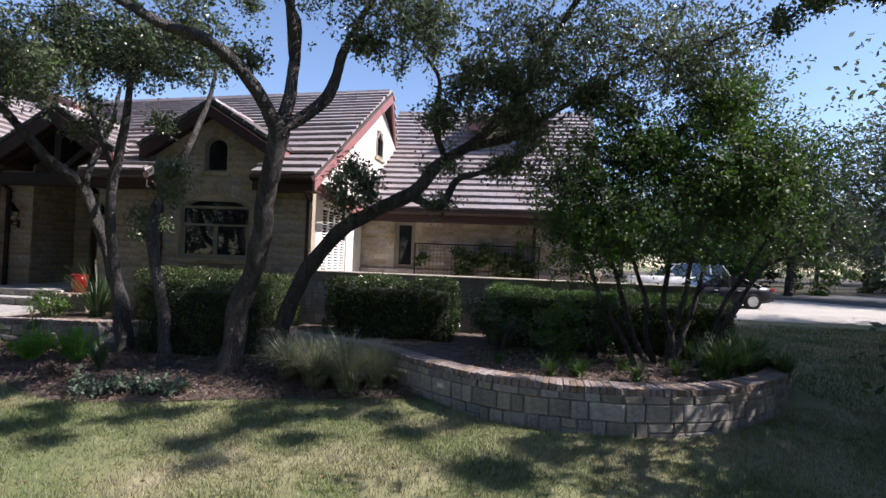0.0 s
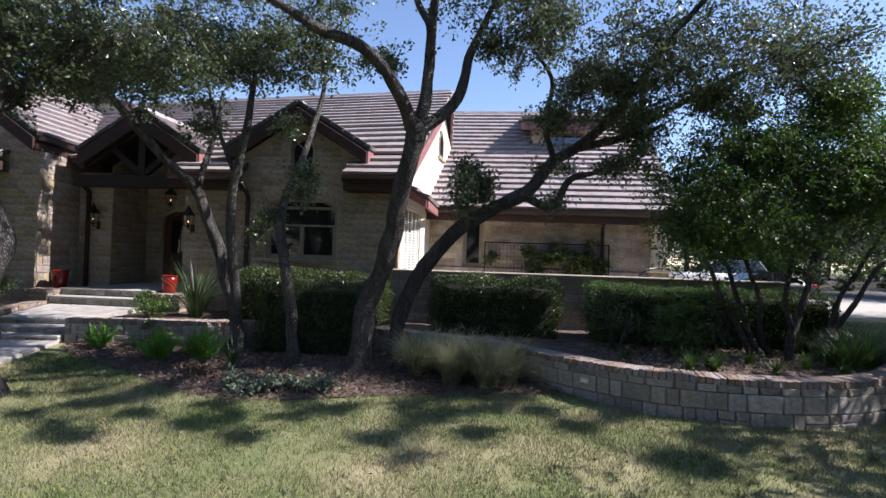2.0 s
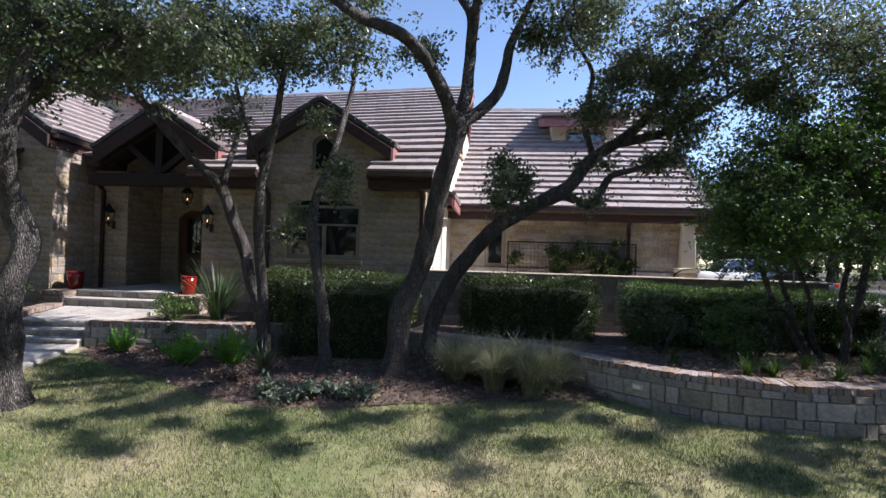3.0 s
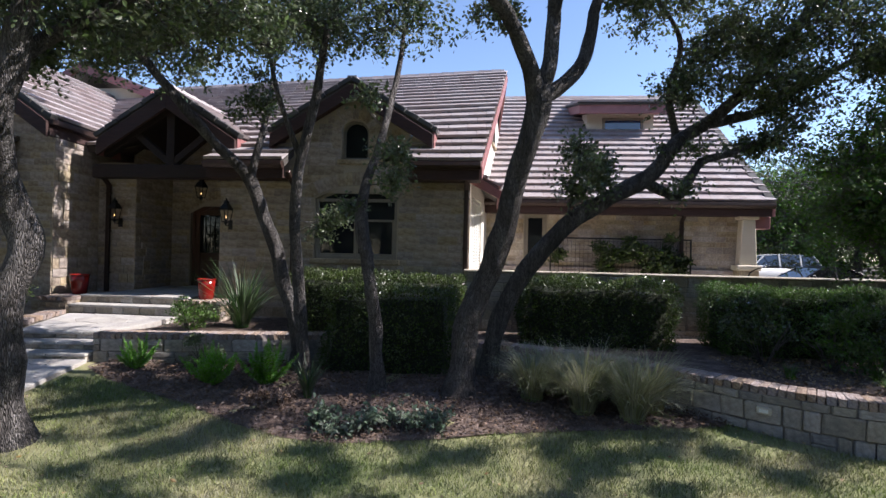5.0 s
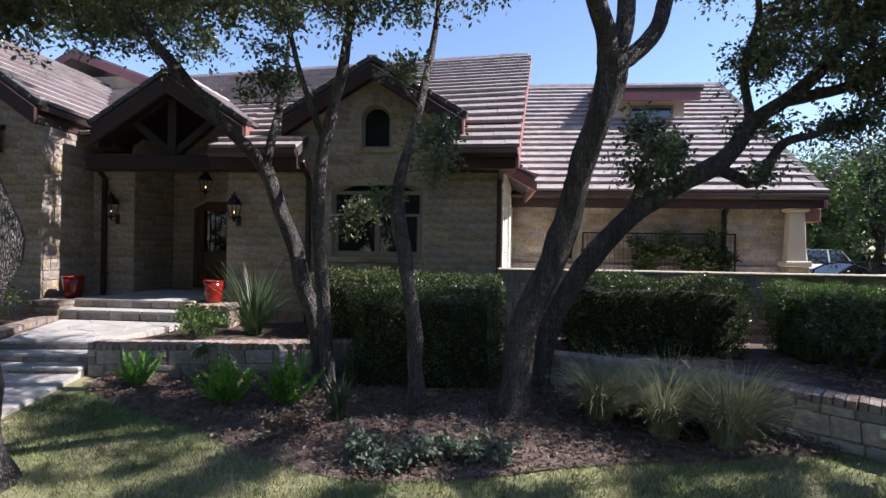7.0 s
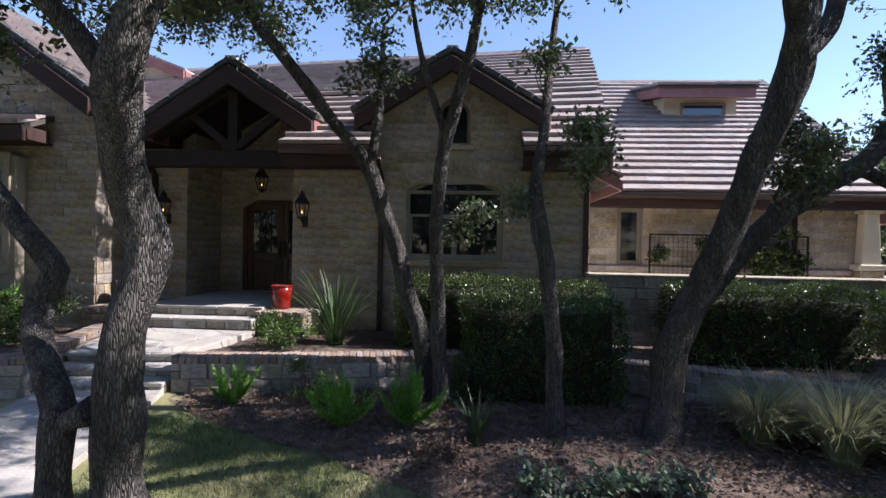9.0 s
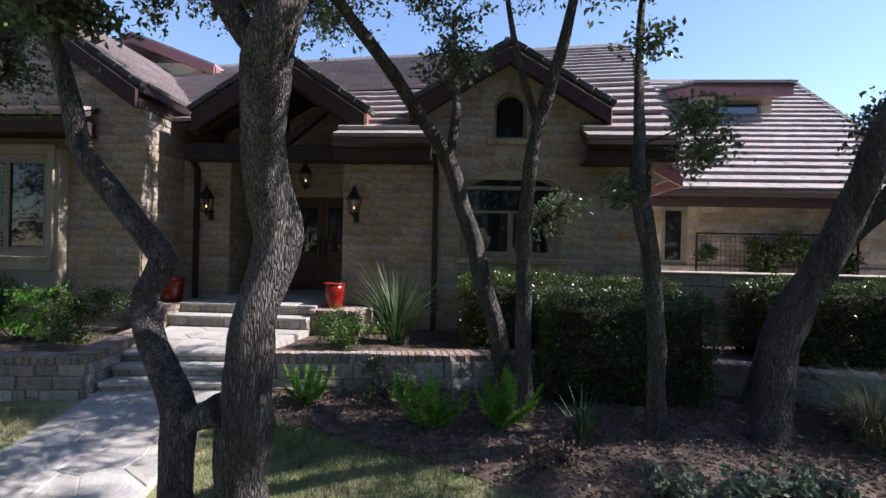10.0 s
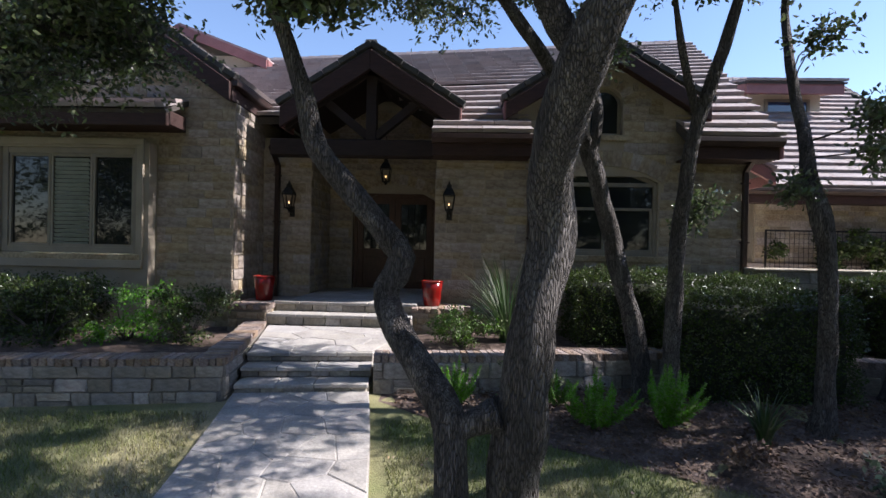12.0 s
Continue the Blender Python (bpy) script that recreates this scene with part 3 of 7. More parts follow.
# front cross gable
GP_Z, GS, GW = 5.94, 0.61, 1.86      # apex, slope, half width
GY0, GY1 = 11.85, 14.6
roof_plane("gable_roof", (GX + GW, GY0, GP_Z - GS * GW), (GX + GW, GY1, GP_Z - GS * GW), (GX, GY1, GP_Z), (GX, GY0, GP_Z), None, 40, 0.12)
roof_plane("gable_roof", (GX - GW, GY1, GP_Z - GS * GW), (GX - GW, GY0, GP_Z - GS * GW), (GX, GY0, GP_Z), (GX, GY1, GP_Z), None, 40, 0.12)
# porch gable
PX, PP_Z, PS, PW = -10.96, 5.80, 0.65, 1.70
PY0, PY1 = 11.92, 15.2
roof_plane("porch_roof", (PX + PW, PY0, PP_Z - PS * PW), (PX + PW, PY1, PP_Z - PS * PW), (PX, PY1, PP_Z), (PX, PY0, PP_Z), None, 60, 0.12)
roof_plane("porch_roof", (PX - PW, PY1, PP_Z - PS * PW), (PX - PW, PY0, PP_Z - PS * PW), (PX, PY0, PP_Z), (PX, PY1, PP_Z), None, 0, 0.12)
# left wing gable
LX, LP_Z, LS = -17.0, 7.5, 0.69
def lw_z(x):
    return LP_Z - LS * abs(x - LX)
LY0, LE0, LE1 = 11.28, -13.32, -12.95      # front edge; the eave's two ends
roof_plane("left_wing_roof", (LE0, LY0, lw_z(LE0)), (LE1, 17.5, lw_z(LE1)), (LX, 17.5, LP_Z), (LX, LY0, LP_Z), None, 80, 0.12)
roof_plane("left_wing_roof", (-21.0, 17.5, lw_z(-21.0)), (-21.0, LY0, lw_z(-21.0)), (LX, LY0, LP_Z), (LX, 17.5, LP_Z), None, 0, 0.12)

# eaves, barge boards, gutters and downspouts
def rake(parent, p, q, depth=0.26, thick=0.09, material=M_RED, name="barge_board"):
    """A board hanging under a sloping edge from p to q."""
    p, q = Vector(p), Vector(q)
    bm = bmesh.new()
    side = (q - p).cross(Vector((0, 0, 1))).normalized() * thick / 2
    dn = Vector((0, 0, -depth))
    lo = [bm.verts.new(w) for w in (p - side, q - side, q - side + dn, p - side + dn)]
    hi = [bm.verts.new(w) for w in (p + side, q + side, q + side + dn, p + side + dn)]
    bm.faces.new(lo)
    bm.faces.new(hi)
    for i in range(4):
        bm.faces.new((lo[i], lo[(i + 1) % 4], hi[(i + 1) % 4], hi[i]))
    bmesh.ops.recalc_face_normals(bm, faces=bm.faces[:])
    bmesh.ops.bevel(bm, geom=bm.edges[:], offset=0.008, segments=1, affect="EDGES")
    return part(name, bm, material, parent)


def rake_tiles(parent, p, q, inward, step=0.36):
    """Thick verge tiles along a sloping edge."""
    p, q = Vector(p), Vector(q)
    d = (q - p).normalized()
    n = int((q - p).length / step) + 1
    for i in range(n):
        bm = bmesh.new()
        bar(bm, p + d * step * i + Vector((0, 0, 0.03 + 0.01 * (i % 2))), p + d * min(step * (i + 1) - 0.008, (q - p).length + 0.1) + Vector((0, 0, 0.05)), 0.22, 0.11, 0.012)
        part("verge_tile", bm, M_VERGE, parent)


def eave(x0, x1, y, z, material=M_GUTTER):
    """A half-round-edged gutter with fascia behind and a soffit back to the wall."""
    bm = prism([(y - 0.12, z - 0.02), (y - 0.13, z - 0.10), (y - 0.06, z - 0.17), (y + 0.02, z - 0.17), (y + 0.02, z - 0.02)], "x", x0, x1, 0.006)
    part("gutter", bm, material, house, "dark brown metal gutter")
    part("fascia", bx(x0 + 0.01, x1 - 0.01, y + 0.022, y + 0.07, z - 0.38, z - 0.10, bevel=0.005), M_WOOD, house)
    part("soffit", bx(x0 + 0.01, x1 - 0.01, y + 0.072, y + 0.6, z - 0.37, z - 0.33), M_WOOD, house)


eave(-9.75, -7.95, EAVE_Y, EAVE_Z)
eave(-5.2, -3.62, EAVE_Y, EAVE_Z)
eave(-3.82, 4.22, GE_Y, GE_Z)
# cross gable edges
for sgn in (1, -1):
    foot = (GX + sgn * GW, GY0 - 0.03, GP_Z - GS * GW - 0.10)
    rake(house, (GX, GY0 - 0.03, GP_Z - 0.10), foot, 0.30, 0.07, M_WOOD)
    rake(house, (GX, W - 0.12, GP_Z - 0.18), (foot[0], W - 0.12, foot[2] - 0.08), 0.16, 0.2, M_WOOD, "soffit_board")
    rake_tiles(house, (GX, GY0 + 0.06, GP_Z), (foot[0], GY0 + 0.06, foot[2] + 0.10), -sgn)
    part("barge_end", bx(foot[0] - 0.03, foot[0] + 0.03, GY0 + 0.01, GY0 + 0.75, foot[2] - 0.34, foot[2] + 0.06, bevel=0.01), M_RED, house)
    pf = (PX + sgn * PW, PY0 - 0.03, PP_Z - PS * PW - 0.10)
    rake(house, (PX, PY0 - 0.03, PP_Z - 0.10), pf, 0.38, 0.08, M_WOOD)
    rake_tiles(house, (PX, PY0 + 0.06, PP_Z), (pf[0], PY0 + 0.06, pf[2] + 0.10), -sgn)
    part("barge_end", bx(pf[0] - 0.03, pf[0] + 0.03, PY0 + 0.01, PY0 + 0.7, pf[2] - 0.36, pf[2] + 0.06, bevel=0.01), M_RED, house)
ridge_caps(house, (GX, GY0, GP_Z + 0.03), (GX, 14.2, GP_Z + 0.03))
ridge_caps(house, (PX, PY0, PP_Z + 0.03), (PX, 14.6, PP_Z + 0.03))
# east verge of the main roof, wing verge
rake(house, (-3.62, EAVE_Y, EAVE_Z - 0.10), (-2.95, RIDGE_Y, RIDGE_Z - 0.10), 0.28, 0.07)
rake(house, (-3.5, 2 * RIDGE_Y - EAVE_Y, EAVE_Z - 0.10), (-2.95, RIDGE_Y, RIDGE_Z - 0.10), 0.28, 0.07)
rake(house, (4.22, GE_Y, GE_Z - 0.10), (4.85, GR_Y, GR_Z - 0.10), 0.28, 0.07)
rake_tiles(house, (4.14, GE_Y, GE_Z), (4.77, GR_Y, GR_Z), 1)
part("eave_end", bx(3.82, 4.3, 15.3, 15.75, 2.95, 3.3, bevel=0.02), M_RED, house)
# left wing verge, dark timber under tiles
rake(house, (LX, LY0 - 0.03, LP_Z - 0.10), (LE0, LY0 - 0.03, lw_z(LE0) - 0.10), 0.36, 0.07, M_WOOD)
rake_tiles(house, (LX, LY0 + 0.07, LP_Z), (LE0, LY0 + 0.07, lw_z(LE0)), 1)
bm = bmesh.new()
bar(bm, (LE0 + 0.06, LY0, lw_z(LE0) - 0.11), (LE0 + 0.19, 13.6, lw_z(LE0 + 0.15) - 0.13), 0.15, 0.14, 0.02)
part("gutter", bm, M_GUTTER, house)
bm = bmesh.new()
bar(bm, (LE0 + 0.0, LY0, lw_z(LE0) - 0.28), (LE0 + 0.10, 13.6, lw_z(LE0) - 0.30), 0.06, 0.3, 0.01)
part("fascia", bm, M_WOOD, house)


def downspout(x, y, z0, z1):
    bm = bmesh.new()
    box(bm, x - 0.05, x + 0.05, y - 0.09, y - 0.01, z0, z1 - 0.35, 0.012)
    bar(bm, (x, y - 0.05, z1 - 0.37), (x, y - 0.45, z1 - 0.06), 0.09, 0.08, 0.01)
    ds = part("downspout", bm, M_GUTTER, house, "dark brown metal downspout")
    for z in (z0 + 0.5, (z0 + z1) / 2, z1 - 0.6):
        part("strap", bx(x - 0.07, x + 0.07, y - 0.095, y - 0.004, z, z + 0.03), M_GUTTER, ds)


downspout(-7.9, W - 0.015, 0.5, 3.9)
downspout(-3.93, W - 0.015, 0.5, 3.9)
downspout(-12.98, 12.73, 0.9, 4.0)
downspout(2.0, 15.48, 0.6, 3.5)


# windows: frame, sashes, panes
def window(name, x0, x1, y, z0, z1, cols, label, arch=0.0, transom=0.0, frame_w=0.07, shutters=False):
    win = new(name)
    win.parent = house
    tagged(win, label)
    inner = y + 0.14
    bm = bmesh.new()
    for a, b, c, d in ((x0, x0 + frame_w, z0, z1), (x1 - frame_w, x1, z0, z1), (x0 + frame_w, x1 - frame_w, z0, z0 + frame_w), (x0 + frame_w, x1 - frame_w, z1 - frame_w, z1)):
        box(bm, a, b, y + 0.05, y + 0.17, c, d, 0.006)
    if arch:
        n = 10
        pts = [(x0, z1), *[(x0 + (x1 - x0) * k / n, z1 + arch * math.sin(math.pi * k / n)) for k in range(1, n)], (x1, z1)]
        for p, q in zip(pts, pts[1:]):
            bar(bm, (p[0], y + 0.11, p[1]), (q[0], y + 0.11, q[1]), frame_w, 0.12)
    part("window_frame", bm, M_FRAME, win)
    w = (x1 - x0 - 2 * frame_w) / cols
    zt = z1 - transom
    for k in range(cols):
        a = x0 + frame_w + k * w
        bm = bmesh.new()
        for e in ((a + 0.004, a + 0.05, z0 + frame_w, zt - frame_w), (a + w - 0.05, a + w - 0.004, z0 + frame_w, zt - frame_w), (a + 0.05, a + w - 0.05, z0 + frame_w, z0 + frame_w + 0.05), (a + 0.05, a + w - 0.05, zt - frame_w - 0.05, zt - frame_w)):
            box(bm, e[0], e[1], y + 0.07, y + 0.13, e[2], e[3], 0.004)
        part("sash", bm, M_FRAME, win)
        part("pane", bx(a + 0.045, a + w - 0.045, inner - 0.03, inner - 0.022, z0 + frame_w + 0.045, zt - frame_w - 0.045), M_GLASS, win)
        # slats sit before the opaque pane, coloured darker as if behind it
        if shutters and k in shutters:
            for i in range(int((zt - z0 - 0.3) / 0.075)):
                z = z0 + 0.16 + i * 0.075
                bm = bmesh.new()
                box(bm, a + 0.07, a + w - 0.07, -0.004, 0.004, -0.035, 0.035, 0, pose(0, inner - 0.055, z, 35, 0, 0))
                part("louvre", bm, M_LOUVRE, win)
    if transom or arch:
        bm = prism([(x0 + 0.05, zt - frame_w), (x1 - 0.05, zt - frame_w), (x1 - 0.05, z1), *[(x0 + (x1 - x0) * k / 8, z1 + arch * math.sin(math.pi * k / 8) - 0.02) for k in range(7, 0, -1)], (x0 + 0.05, z1)], "y", inner - 0.03, inner - 0.022)
        part("pane", bm, M_GLASS, win)
    part("window_sill", bx(x0 - 0.08, x1 + 0.08, y - 0.07, y + 0.16, z0 - 0.12, z0 - 0.005, bevel=0.015), M_STONES, win, "projecting limestone sill")
    return win


window("window_1", -7.42, -5.5, W, 1.92, 3.30, 2, "arched two-light window with taupe frame in limestone", arch=0.27, transom=0.40)
def arch_window(name, x0, x1, y, z0, zs, rise, label):
    """A single arched pane with a slim frame, set deep in the wall."""
    win = new(name)
    win.parent = house
    tagged(win, label)
    cx, hw, n = (x0 + x1) / 2, (x1 - x0) / 2, 12
    def outline(d):
        return [(x0 + d, z0 + d), (x1 - d, z0 + d), *[(cx + (hw - d) * math.cos(math.pi * k / n), zs + (rise - d) * math.sin(math.pi * k / n)) for k in range(n + 1)]]
    part("pane", prism(outline(0.03), "y", y + 0.15, y + 0.16), M_GLASS, win)
    bm = bmesh.new()
    pts = outline(0.03)
    for p, q in zip(pts, pts[1:] + pts[:1]):
        if (p[0] - q[0]) ** 2 + (p[1] - q[1]) ** 2 > 1e-6:
            bar(bm, (p[0], y + 0.15, p[1]), (q[0], y + 0.15, q[1]), 0.055, 0.05)
    part("window_frame", bm, M_FRAME, win)
    part("window_sill", bx(x0 - 0.1, x1 + 0.1, y - 0.05, y + 0.16, z0 - 0.12, z0 - 0.005, bevel=0.015), M_STONES, win, "projecting limestone sill")


arch_window("window_2", -6.82, -6.19, W, 4.20, 4.79, 0.31, "small arched attic window set deep in limestone")
window("window_3", -2.38, -1.73, 15.5, 1.8, 3.3, 1, "narrow dark window in the limestone wing")
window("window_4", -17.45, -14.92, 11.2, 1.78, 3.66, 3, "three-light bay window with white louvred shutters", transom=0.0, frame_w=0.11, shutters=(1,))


# arch stones over openings
def voussoirs(cx, y, zc, r, a0, a1, n, depth=0.30):
    for k in range(n):
        t = radians(a0 + (a1 - a0) * (k + 0.5) / n)
        ob = new("stone", STONE_MESHES[k % 6])
        ob.parent = front_wall
        ob.matrix_basis = pose(cx + math.cos(t) * (r + depth / 2), y + 0.012, zc + math.sin(t) * (r + depth / 2), 0, -math.degrees(t) + 90, 0) @ Matrix.Diagonal((r * radians(abs(a1 - a0)) / n * 1.12, 0.085, depth, 1))


voussoirs(-6.46, W, 1.68, 1.92, 122, 58, 13, 0.30)
voussoirs(-6.505, W, 4.79, 0.33, 180, 0, 9, 0.22)
part("arch_infill", prism([(-6.82, 5.105), (-6.82, 4.79), *[(-6.505 - 0.315 * math.cos(math.pi * k / 10), 4.79 + 0.31 * math.sin(math.pi * k / 10)) for k in range(1, 10)], (-6.19, 4.79), (-6.19, 5.105)], "y", W - 0.004, W + 0.14), M_MORTAR, house)
# solid infill between arch and lintel
part("arch_infill", prism([(-7.42, 3.44), (-7.42, 3.30), (-7.2, 3.40), (-6.9, 3.53), (-6.46, 3.60), (-6.0, 3.53), (-5.7, 3.40), (-5.5, 3.30), (-5.5, 3.44), (-5.5, 3.62), (-7.42, 3.62)], "y", W - 0.004, W + 0.2), M_MORTAR, house)

# stone facing
r1 = random.Random(11)
HS = [0.13, 0.15, 0.17, 0.19, 0.22]
def circle_holes(cx, zc, r, n=6):
    return [(cx - math.sqrt(max(0, r * r - (z - zc) ** 2)), cx + math.sqrt(max(0, r * r - (z - zc) ** 2)), z - 0.06, z + 0.06) for z in np.arange(zc + 0.0, zc + r, 0.09)]
front_holes = [(-7.44, -5.48, 1.78, 3.3), (-6.84, -6.17, 4.08, 4.8)] + [(-6.46 - w, -6.46 + w, a, b) for w, a, b in ((1.05, 3.28, 3.45), (0.9, 3.45, 3.62), (0.6, 3.62, 3.82), (0.3, 3.82, 3.92))] + [(-6.505 - w, -6.505 + w, a, b) for w, a, b in ((0.54, 4.79, 4.98), (0.49, 4.98, 5.13), (0.37, 5.13, 5.28))]
stone_face(front_wall, (0, W, 0), 0, lay_courses(-9.7, -3.85, 0.35, front_top, front_holes, HS, (0.22, 0.6), r1), lambda u, z: z > 0.9, limit=300)
stone_face(gar_wall, (0, 15.5, 0), 0, lay_courses(-3.85, 3.8, 0.8, gar_top, [(-2.4, -1.71, 1.7, 3.34)], [0.12, 0.15, 0.18], (0.25, 0.7), r1), limit=120)
stone_face(left_wall, (0, 11.43, 0), 0, lay_courses(-20.5, -13.3, 0.4, left_top, [(-20.5, -14.7, 0, 3.85)], HS, (0.22, 0.6), r1), limit=200)
stone_face(left_side, (-13.3, 0, 0), 90, lay_courses(11.43, 12.73, 0.5, lambda u: 4.6, [], [0.16, 0.2, 0.25], (0.2, 0.5), r1), limit=160, proud=0.02)
stone_face(porch_l, (0, 12.75, 0), 0, lay_courses(-13.28, -12.3, 0.8, lambda u: 3.7, [], HS, (0.2, 0.5), r1), limit=120)
stone_face(porch_ls, (-12.3, 0, 0), 90, lay_courses(12.75, 14.2, 0.95, lambda u: 4.4, [], HS, (0.2, 0.5), r1), limit=150)
stone_face(door_wall, (0, 14.2, 0), 0, lay_courses(-12.3, -9.7, 0.95, lambda u: 5.2, [(-11.77, -9.73, 0.9, 3.4)], HS, (0.2, 0.5), r1), limit=100)

# bay at the left wing: stucco box, trim and hood
part("bay", bx(-20.4, -17.45, 11.2, 11.42, 0.2, 3.75), M_BAY, house, "taupe stucco bay below a tiled hood")
part("bay", bx(-14.92, -14.72, 11.2, 11.42, 0.2, 3.75), M_BAY, house)
part("bay", bx(-17.45, -14.92, 11.2, 11.42, 0.2, 1.66), M_BAY, house)
part("bay", bx(-17.45, -14.92, 11.2, 11.42, 3.66, 3.75), M_BAY, house)
part("trim", bx(-17.6, -14.8, 11.13, 11.198, 1.52, 1.68, bevel=0.015), M_BAY, house)
part("trim", bx(-14.92, -14.8, 11.15, 11.198, 1.68, 3.7, bevel=0.01), M_BAY, house)
part("trim", bx(-17.6, -14.8, 11.15, 11.198, 3.70, 3.82, bevel=0.01), M_BAY, house)
roof_plane("hood_roof", (-20.6, 10.72, 4.22), (-14.15, 10.72, 4.22), (-14.15, 11.42, 4.55), (-20.6, 11.42, 4.55), None, 20, 0.08, label="tiled hood over the bay window")
part("fascia", bx(-20.6, -14.15, 10.74, 10.82, 3.95, 4.16, bevel=0.01), M_WOOD, house)
part("soffit", bx(-20.5, -14.2, 10.82, 11.42, 3.98, 4.02), M_WOOD, house)
part("barge_end", bx(-14.19, -14.13, 10.82, 11.3, 3.98, 4.22, bevel=0.01), M_WOOD, house)

# porch truss, beam and ceiling, all in the timber darkened for porch shade
part("porch_beam", bx(-12.9, -9.2, 12.02, 12.32, 3.72, 4.04, bevel=0.02), M_BEAM, house, "dark stained timber beam across the porch, darkened further as shade")
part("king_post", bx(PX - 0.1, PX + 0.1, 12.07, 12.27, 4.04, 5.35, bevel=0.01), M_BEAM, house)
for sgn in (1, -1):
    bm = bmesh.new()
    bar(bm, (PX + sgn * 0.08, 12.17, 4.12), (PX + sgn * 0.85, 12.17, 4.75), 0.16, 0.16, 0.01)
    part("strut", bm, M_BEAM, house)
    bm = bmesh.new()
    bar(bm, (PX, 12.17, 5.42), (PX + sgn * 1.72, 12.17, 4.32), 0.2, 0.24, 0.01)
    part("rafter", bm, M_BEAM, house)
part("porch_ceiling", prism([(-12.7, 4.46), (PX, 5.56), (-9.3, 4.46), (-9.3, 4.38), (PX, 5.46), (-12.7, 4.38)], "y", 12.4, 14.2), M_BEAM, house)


# arched double door
def entry_door():
    d = new("door_1")
    d.parent = house
    tagged(d, "arched dark stained double door with glass lights", kind="structure")
    x0, x1, y, z0, z1 = -11.72, -9.78, 14.26, 1.0, 3.05
    for k, (a, b) in enumerate(((x0 + 0.09, (x0 + x1) / 2 - 0.004), ((x0 + x1) / 2 + 0.004, x1 - 0.09))):
        leaf = part("door_leaf", bx(a, b, y + 0.02, y + 0.075, z0, z1 + 0.1, bevel=0.006), M_DOOR, d)
        for e in ((a, a + 0.13, z0, z1 + 0.1), (b - 0.13, b, z0, z1 + 0.1)):
            part("stile", bx(e[0], e[1], y - 0.006, y + 0.018, e[2], e[3], bevel=0.006), M_DOOR, leaf)
        part("lower_panel", bx(a + 0.17, b - 0.17, y - 0.004, y + 0.018, z0 + 0.15, z0 + 0.75, bevel=0.012), M_DOOR, leaf)
        part("rail", bx(a + 0.135, b - 0.135, y - 0.006, y + 0.018, z0 + 0.8, z0 + 0.93, bevel=0.005), M_DOOR, leaf)
        part("pane", bx(a + 0.14, b - 0.14, y - 0.002, y + 0.016, z0 + 0.95, z1 - 0.05), M_GLASS, leaf)
        gx, g0, g1 = (a + b) / 2, z0 + 0.97, z1 - 0.07
        bm = bmesh.new()
        for dx in (-0.14, 0, 0.14):
            bar(bm, (gx + dx, y - 0.01, g0), (gx + dx, y - 0.01, g1), 0.016)
        for zc, sg in ((g0 + 0.3, 1), (g0 + 0.62, -1)):
            ringp = [(gx + 0.12 * math.cos(2 * math.pi * q / 14), y - 0.014, zc + 0.14 * math.sin(2 * math.pi * q / 14)) for q in range(15)]
            for p, q in zip(ringp, ringp[1:]):
                bar(bm, p, q, 0.014)
        part("iron_grille", bm, M_BLACK, leaf, "black wrought-iron scrolls before the glass")
        hx = b - 0.06 if k == 0 else a + 0.06
        part("door_handle", bx(hx - 0.02, hx + 0.02, y - 0.06, y - 0.008, z0 + 0.85, z0 + 1.25, bevel=0.012), M_BLACK, leaf, "black iron pull handle")
    for e in ((x0, x0 + 0.085), (x1 - 0.085, x1)):
        part("jamb", bx(e[0], e[1], y - 0.02, y + 0.12, z0, z1, bevel=0.006), M_DOOR, d)
    n = 12
    bm = bmesh.new()
    pts = [(x0 + 0.04 + (x1 - x0 - 0.08) * k / n, z1 + 0.33 * math.sin(math.pi * k / n)) for k in range(n + 1)]
    for p, q in zip(pts, pts[1:]):
        bar(bm, (p[0], y + 0.05, p[1]), (q[0], y + 0.05, q[1]), 0.1, 0.14)
    part("arch", bm, M_DOOR, d)
    part("head_panel", prism([(x0 + 0.05, z1), *[(p[0], p[1] - 0.02) for p in pts], (x1 - 0.05, z1)], "y", y + 0.03, y + 0.07), M_DOOR, d)
    part("threshold", bx(x0, x1, y - 0.06, y + 0.1, z0 - 0.01, z0 + 0.02, bevel=0.005), M_FLAG, d)
    cx, zc, r = (x0 + x1) / 2, 1.9, 1.56
    for k in range(11):
        t = radians(127 - 74 * (k + 0.5) / 11)
        ob = new("stone", STONE_MESHES[k % 6])
        ob.parent = door_wall
        ob.matrix_basis = pose(cx + math.cos(t) * (r + 0.12), 14.2, zc + math.sin(t) * (r + 0.12), 0, -math.degrees(t) + 90, 0) @ Matrix.Diagonal((0.19, 0.07, 0.24, 1))
    part("arch_infill", prism([(x0 - 0.05, 3.26), (x0 - 0.05, z1), *[(p[0], p[1] + 0.05) for p in pts], (x1 + 0.05, z1), (x1 + 0.05, 3.5), (x0 - 0.05, 3.5)], "y", 14.197, 14.42), M_MORTAR, house)


entry_door()

